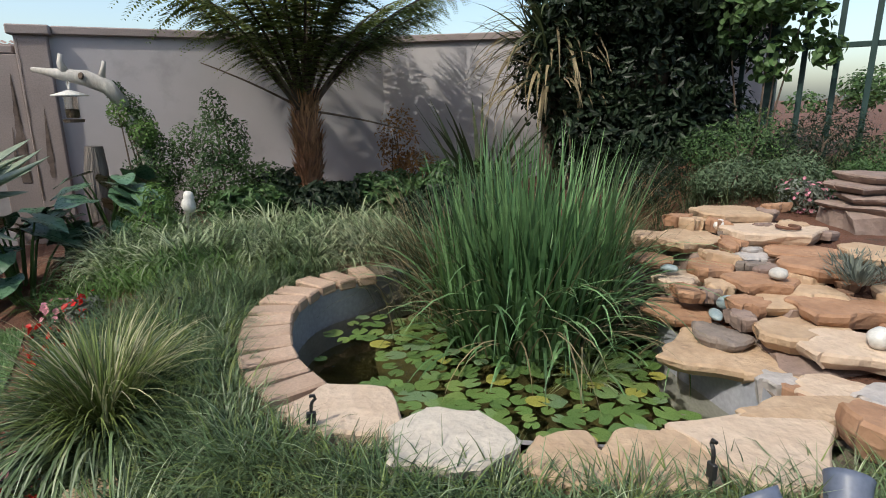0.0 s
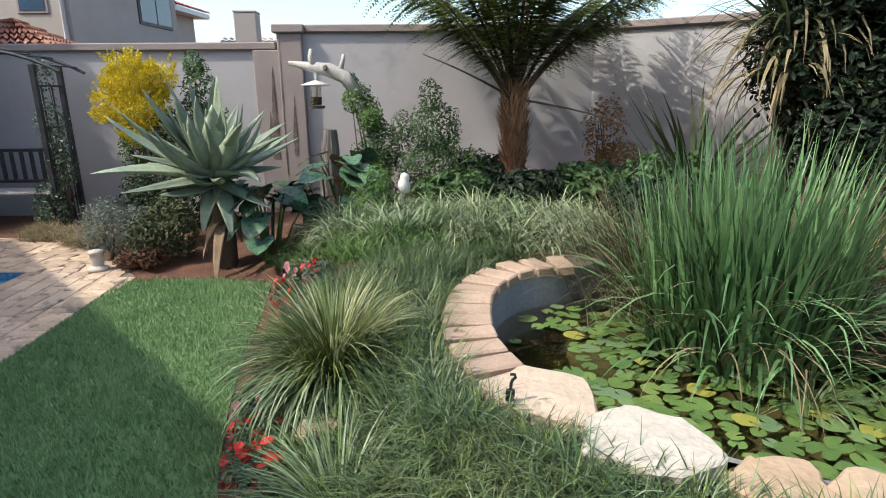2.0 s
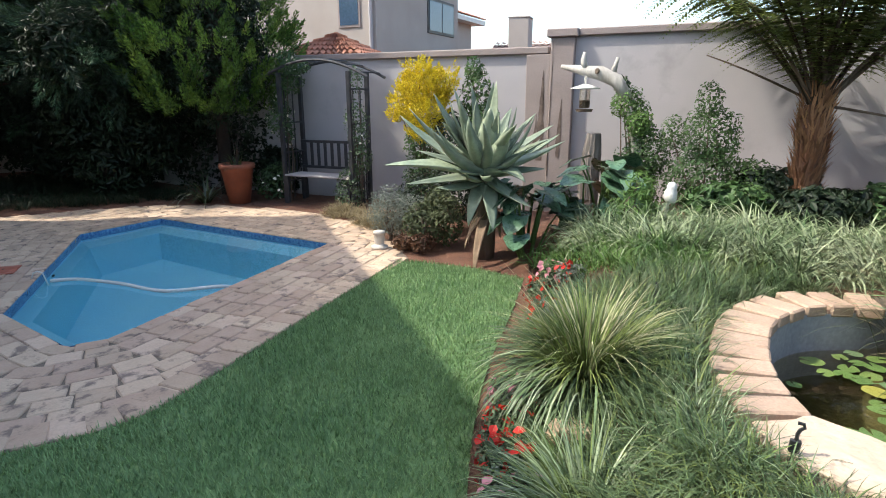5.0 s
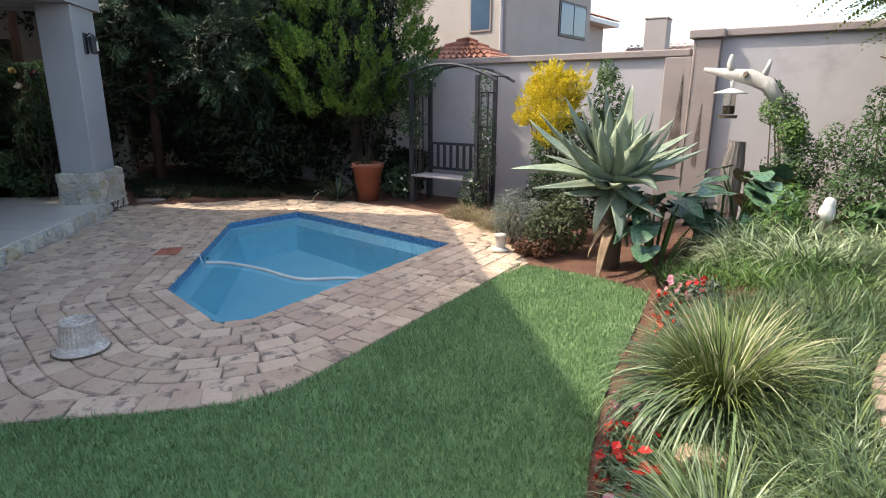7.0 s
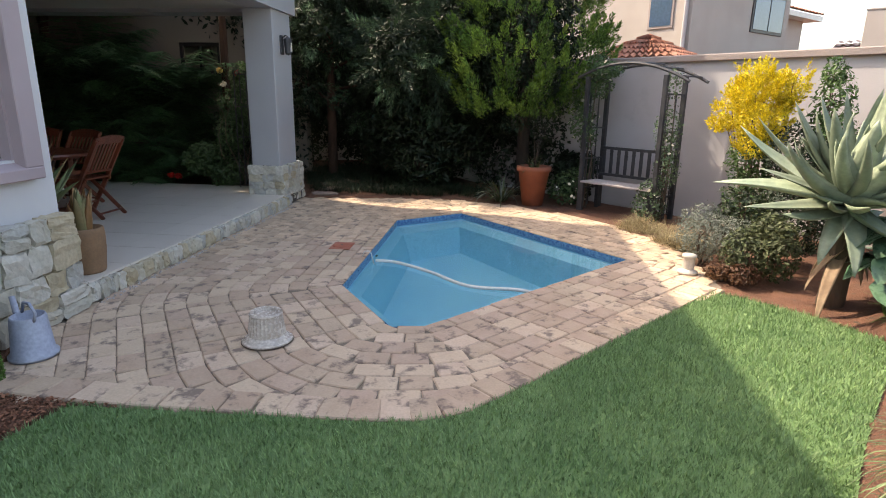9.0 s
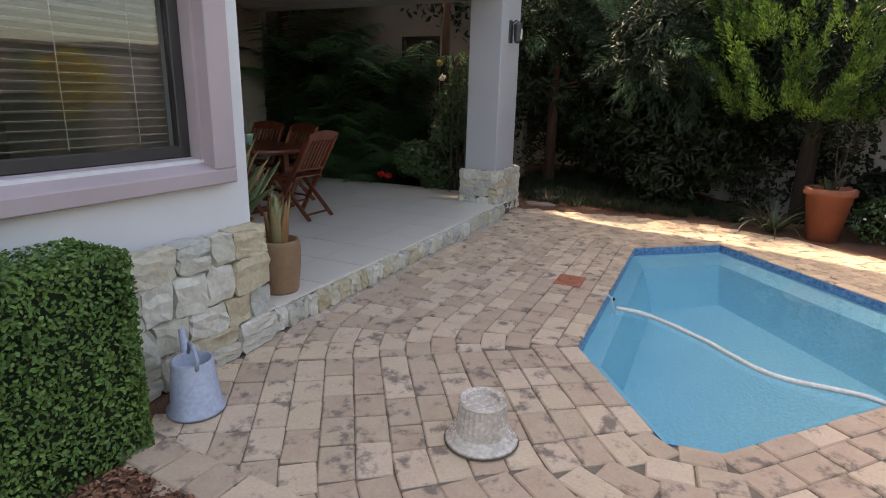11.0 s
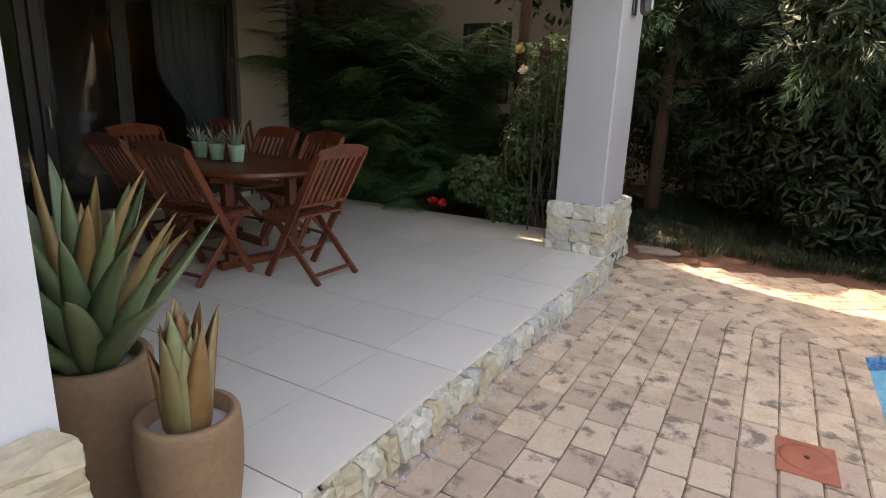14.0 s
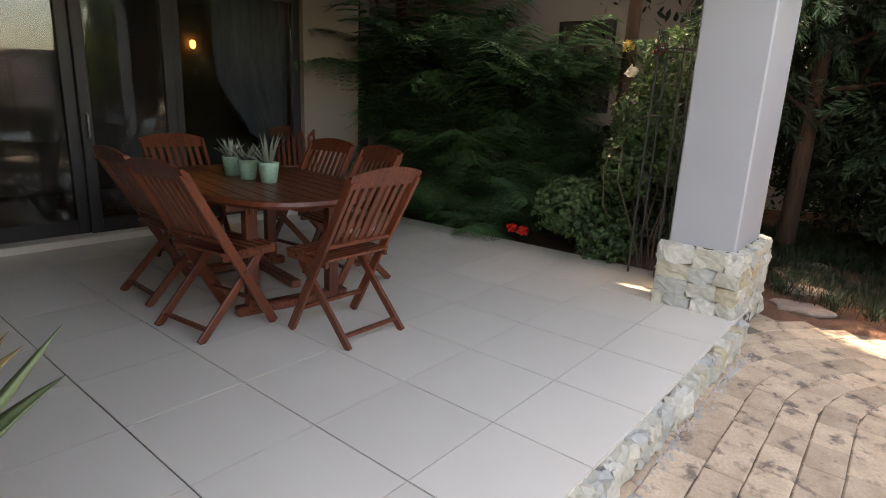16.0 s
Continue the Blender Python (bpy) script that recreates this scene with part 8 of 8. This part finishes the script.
# tall terracotta pot with a scrawny plant, and strap leaves beside it
tp = thing("planted_pot", pose(-8.22, 3.78, 0.0) @ Matrix.Scale(1.14, 4), "tall tapered terracotta pot with a spindly shrub", "potted plant")
part("pot", lathe([(0, 0), (0.135, 0), (0.20, 0.44), (0.225, 0.45), (0.225, 0.51), (0.20, 0.515), (0.185, 0.47), (0, 0.46)], 28), M_TERRA, tp, "tapered terracotta pot", True)
for k in range(4):
    q = random.Random(60 + k)
    pts = [(q.uniform(-0.04, 0.04), q.uniform(-0.04, 0.04), 0.44)]
    for j in range(5):
        pts.append((pts[-1][0] + q.uniform(-0.07, 0.1), pts[-1][1] + q.uniform(-0.07, 0.07), pts[-1][2] + q.uniform(0.08, 0.2)))
    part("twig", tube(pts, [0.008, 0.006, 0.005, 0.004, 0.003, 0.002], 5), M_DARKBARK, tp)
child("leaves", np_mesh("leaves", *tuft_arrays([(0, 0)], 40, (0.16, 0.28), (0.012, 0.02), (0.5, 1.4), (0.3, 1.6), 0.05, 5, 0.44), L_SEDGE), tp)
grass_clump("strap_leaved_plant", -8.62, 3.45, 0.0, 60, (0.5, 0.8), (0.02, 0.034), (("leaves", 0.7, L_SEDGE), ("pale_leaves", 0.3, L_GREY)), "dark strap-leaved plant at the edge of the paving", (0.5, 1.3), (0.6, 2.0), 0.06)
# stepping stones of the shaded path
for k in range(9):
    u = k / 8
    solid("stepping_stone", slab_bm(blob(6, 0.27, 0.17, 200 + k, 0.08), -0.05, 0, 0.01, 0.01, k), STONE_TONES["slate"], "worn stepping stone of the shaded path", "stepping stone", m=pose(-9.98 - 4.2 * u, 0.93 + 1.15 * u, 0.02, 0, 0, 75 + 7 * math.sin(k)), group="stepping stones")

# ---- beyond the garden ----
# steel palisade behind the pond bank
def build_fence():
    a, b = Vector((1.9, 6.15)), Vector((6.0, 2.9))
    d = (b - a)
    t = thing("steel_fence", pose(a.x, a.y, 0.3, 0, 0, math.degrees(math.atan2(d.y, d.x))), "dark green steel palisade fence behind the bank", "fence")
    m = material("fence_paint", (0.012, 0.035, 0.03), (0.02, 0.05, 0.045), rough=0.5, scale=8, fine=60, bump=0.1)
    for k in range(22):
        x = 0.1 + k * 0.24
        if k % 6 == 5:
            part("post", box(x - 0.05, x + 0.05, -0.05, 0.05, -0.3, 3.0, 0.005), m, t)
        else:
            part("pale", box(x - 0.022, x + 0.022, -0.012, 0.012, 0.05, 2.9, 0.004), m, t)
    for z in (0.5, 1.62):
        part("rail", box(0, 5.3, 0.013, 0.045, z, z + 0.045, 0.004), m, t)


build_fence()

# near-black hedge planting, added as shade that closes the far corner of the garden
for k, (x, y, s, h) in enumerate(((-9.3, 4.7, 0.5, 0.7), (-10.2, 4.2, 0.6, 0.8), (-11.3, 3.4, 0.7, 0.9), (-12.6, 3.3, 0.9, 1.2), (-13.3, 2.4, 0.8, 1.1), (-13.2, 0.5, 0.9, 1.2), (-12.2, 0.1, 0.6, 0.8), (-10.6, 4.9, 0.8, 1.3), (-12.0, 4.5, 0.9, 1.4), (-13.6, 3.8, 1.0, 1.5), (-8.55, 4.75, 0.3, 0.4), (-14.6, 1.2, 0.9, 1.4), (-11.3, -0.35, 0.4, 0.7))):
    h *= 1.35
    shrub("shade_shrub", x, y, 0, [(0, 0, h * 0.5, s, h * 0.6), (s * 0.4, 0.2, h, s * 0.8, h * 0.5), (-s * 0.4, -0.1, h * 0.9, s * 0.8, h * 0.5)], 3200, (0.06, 0.13, 0.4), L_DARKSHADE, "near-black shrub added for the shade beneath the trees", 4)
end = thing("boundary_wall_end", pose(-15.6, -3, 0, 0, 0, 85), "shaded plastered garden wall at the far end", "wall", kind="structure")
part("panel", box(0, 9.5, 0, 0.22, -0.2, 2.05), M_PLASTER, end)
part("coping", box(0, 9.5, -0.05, 0.27, 2.05, 2.14, 0.012), M_CAP, end)
# slender tree of the fern bed, and an added unseen tree that shades it
RUSSET = material("russet_bark", (0.05, 0.026, 0.018), (0.10, 0.05, 0.033), rough=0.95, scale=9, fine=50, bump=0.9, dist=0.015, stretch=(1, 1, 0.25))
p = HOUSE @ Vector((10.3, 1.75, 0))
tree("slender_tree", p.x, p.y, 0, [(0, 0, 3.9, 0.4, 0.35), (-0.2, -0.3, 4.3, 0.4, 0.35)], 1800, (0.06, 0.12, 0.45), L_DARKSHADE, "slender tree in the fern bed with a russet trunk", (3.9, 0.075, 0.05, 0.05), "tree", 3, 9, RUSSET)
p = HOUSE @ Vector((11.0, 5.6, 0))
tree("fern_bed_tree", p.x, p.y, 0, [(0, 0, 3.6, 1.1, 0.6), (0.7, 0.5, 3.8, 1.0, 0.6), (-0.6, 0.3, 3.9, 1.1, 0.6), (0.3, 1.2, 3.7, 0.9, 0.6), (-0.3, -0.9, 4.1, 1.1, 0.6), (0.9, -0.5, 4.2, 1.0, 0.6), (-0.2, 0.6, 4.7, 1.2, 0.7), (0.7, 1.5, 4.1, 0.9, 0.5), (1.2, 0.9, 3.9, 0.8, 0.5)], 8000, (0.12, 0.24, 0.5), L_DARKSHADE, "unseen dark tree added to shade the fern bed", (4.0, 0.1, 0.05, 0.05), "tree", 8, 9, RUSSET)

# ---- neighbouring house over the wall ----
M_NEIGH = material("beige_render", (0.36, 0.31, 0.275), (0.41, 0.36, 0.325), rough=0.9, scale=1, fine=60, bump=0.2, grain=0.04)
M_ROOF = material("clay_roof_tile", (0.34, 0.13, 0.08), (0.46, 0.22, 0.15), rough=0.85, scale=5, fine=40, bump=0.4, island=True, vary=0.25)
M_SKYGLASS = material("far_window_glass", (0.05, 0.09, 0.14), (0.06, 0.10, 0.16), rough=0.06, scale=2, fine=20, bump=0.0, spec=0.9)


def far_window(parent, x0, x1, z0, z1, y, split=True):
    w = child("window", bm_mesh("window", box(x0 - 0.09, x1 + 0.09, y - 0.05, y + 0.02, z0 - 0.09, z1 + 0.09, 0.01), M_CAP), parent)
    child("frame", bm_mesh("frame", box(x0, x1, y - 0.055, y - 0.03, z0, z1), M_FRAME), w)
    mid = (x0 + x1) / 2
    for a, b in ((x0 + 0.04, mid - 0.02), (mid + 0.02, x1 - 0.04)) if split else ((x0 + 0.04, x1 - 0.04),):
        child("pane", bm_mesh("pane", box(a, b, y - 0.062, y - 0.05, z0 + 0.04, z1 - 0.04), M_SKYGLASS), w)


def roof_tiles(x0, x1, y0, z0, y1, z1, nx, ny):
    """Courses of rounded roof tiles on one slope."""
    vs, fs = [], []
    for j in range(ny):
        for i in range(nx):
            a, b = x0 + (x1 - x0) * i / nx, x0 + (x1 - x0) * (i + 1.0) / nx
            t0, t1 = j / ny, (j + 1.15) / ny
            k = len(vs)
            for t, lift in ((t0, 0.05), (t1, 0.01)):
                for u, h in ((a, 0), ((a + b) / 2, 0.05), (b, 0)):
                    vs.append((u, y0 + (y1 - y0) * t, z0 + (z1 - z0) * t + lift + h))
            for c in (0, 1):
                fs.append((k + c, k + c + 1, k + c + 4, k + c + 3))
    k = len(vs)
    vs += [(x0, y0, z0 - 0.02), (x1, y0, z0 - 0.02), (x1, y1, z1 - 0.02), (x0, y1, z1 - 0.02)]
    fs.append((k, k + 1, k + 2, k + 3))
    return vs, fs


def build_neighbour():
    ang = math.degrees(math.atan2(-0.3, -0.95))
    # corner at the origin: one face runs along +x, the other along -y
    t = thing("neighbour_house", pose(-11.7, 9.4, 0, 0, 0, ang), "two-storey beige rendered house beyond the garden wall", "house")
    part("wall", box(0, 9, -4.7, 0, 0, 5.4), M_NEIGH, t)
    part("wing_wall", box(1.0, 9, -8.0, -4.7, 0, 4.05), M_NEIGH, t)
    part("downpipe", tube([(0.12, 0.05, 0), (0.12, 0.05, 5.4)], 0.05, 8), M_PLASTER, t)
    part("eave", box(-0.5, 9.4, -5.2, 0.5, 5.4, 5.6), M_WHITE, t)
    part("wing_eave", box(0.6, 9.2, -8.4, -4.72, 4.05, 4.2), M_WHITE, t)
    v, f = roof_tiles(-0.5, 9.4, 0.5, 5.6, -2.4, 7.0, 40, 14)
    child("roof", np_mesh("roof", v, f, M_ROOF), t, "clay-tiled roof")
    v, f = roof_tiles(0, 3.8, 0, 0, 3.0, 1.0, 16, 12)
    ob = child("wing_roof", np_mesh("wing_roof", v, f, M_ROOF), t, "clay-tiled roof")
    ob.matrix_basis = pose(0.6, -4.7, 4.2, 0, 0, -90)
    # windows on the two faces
    side = child("front_face", bm_mesh("front_face", box(0, 9, 0.0, 0.012, 2.35, 2.45), M_PLASTER), t)
    for x0, x1, z0, z1 in ((0.5, 1.05, 3.25, 4.2),):
        win = child("window", bm_mesh("window", box(x0 - 0.06, x1 + 0.06, -0.02, 0.03, z0 - 0.06, z1 + 0.06, 0.01), M_CAP), t)
        child("pane", bm_mesh("pane", box(x0, x1, 0.03, 0.04, z0, z1), M_SKYGLASS), win)
    for y0, y1, z0, z1, xx in ((-4.3, -2.75, 3.35, 4.15, 0.0), (-6.2, -5.2, 2.9, 3.8, 1.0)):
        win = child("window", bm_mesh("window", box(xx - 0.03, xx + 0.02, y0 - 0.08, y1 + 0.08, z0 - 0.08, z1 + 0.08, 0.01), M_FRAME), t)
        m = (y0 + y1) / 2
        for a, b in ((y0, m - 0.03), (m + 0.03, y1)):
            child("pane", bm_mesh("pane", box(xx - 0.042, xx - 0.03, a, b, z0, z1), M_SKYGLASS), win)
    part("balcony_rail", box(0.55, 0.60, -6.6, -4.75, 2.95, 3.0), M_PLASTER, t)
    ch = thing("chimney", pose(-9.15, 11.85, 0, 0, 0, 25), "beige rendered chimney of the neighbouring house", "chimney")
    part("shaft", box(-0.25, 0.25, -0.25, 0.25, 0, 3.34, 0.015), M_NEIGH, ch)
    part("cap", box(-0.262, 0.262, -0.262, 0.262, 3.34, 3.38, 0.01), M_NEIGH, ch)
    low = thing("neighbour_roof", pose(-9.4, 12.6, 0, 0, 0, 25), "clay-tiled low roof of the neighbouring house", "roof")
    part("wall", box(-1.3, 0.2, 0.3, 3, 0, 2.2), M_NEIGH, low)
    v, f = roof_tiles(-1.5, 0.3, 0, 2.2, 2.2, 3.02, 10, 10)
    child("tiles", np_mesh("tiles", v, f, material("faded_roof_tile", (0.42, 0.27, 0.22), (0.50, 0.34, 0.28), rough=0.9, scale=5, fine=40, bump=0.4, island=True, vary=0.2)), low)
    hut = thing("neighbour_outhouse", pose(-9.5, 6.6, 0, 0, 0, 28), "small outhouse with an orange clay-tiled hip roof", "outhouse")
    part("wall", box(-0.9, 0.9, -0.9, 0.9, 0, 2.0), M_NEIGH, hut)
    for k in range(4):
        v, f = roof_tiles(-1.1, 1.1, -1.15, 2.02, 0, 2.62, 12, 7)
        v = [(x * max(0.02, -y / 1.15), y, z) for x, y, z in v]
        ob = child("roof_slope", np_mesh("roof_slope", v, f, M_ROOF), hut)
        ob.matrix_basis = pose(0, 0, 0, 0, 0, 90 * k)


build_neighbour()

# distant woods seen through the fence
for k in range(9):
    x, y = 20 + 9 * k + rng.uniform(-3, 3), 70 - 5 * k + rng.uniform(-4, 4)
    s = rng.uniform(3.0, 5.0)
    blobs = [(rng.uniform(-s, s), rng.uniform(-s, s) * 0.5, rng.uniform(1.5, 4.5), rng.uniform(1.5, 2.6), rng.uniform(1.2, 2.2)) for _ in range(6)]
    tree("distant_tree", x, y, -1.0, blobs, 1500, (0.3, 0.6, 0.6), L_SHRUB, "hazy green tree in the distance beyond the fence", (3.0, 0.25, 0, 0), "tree", 4, k)
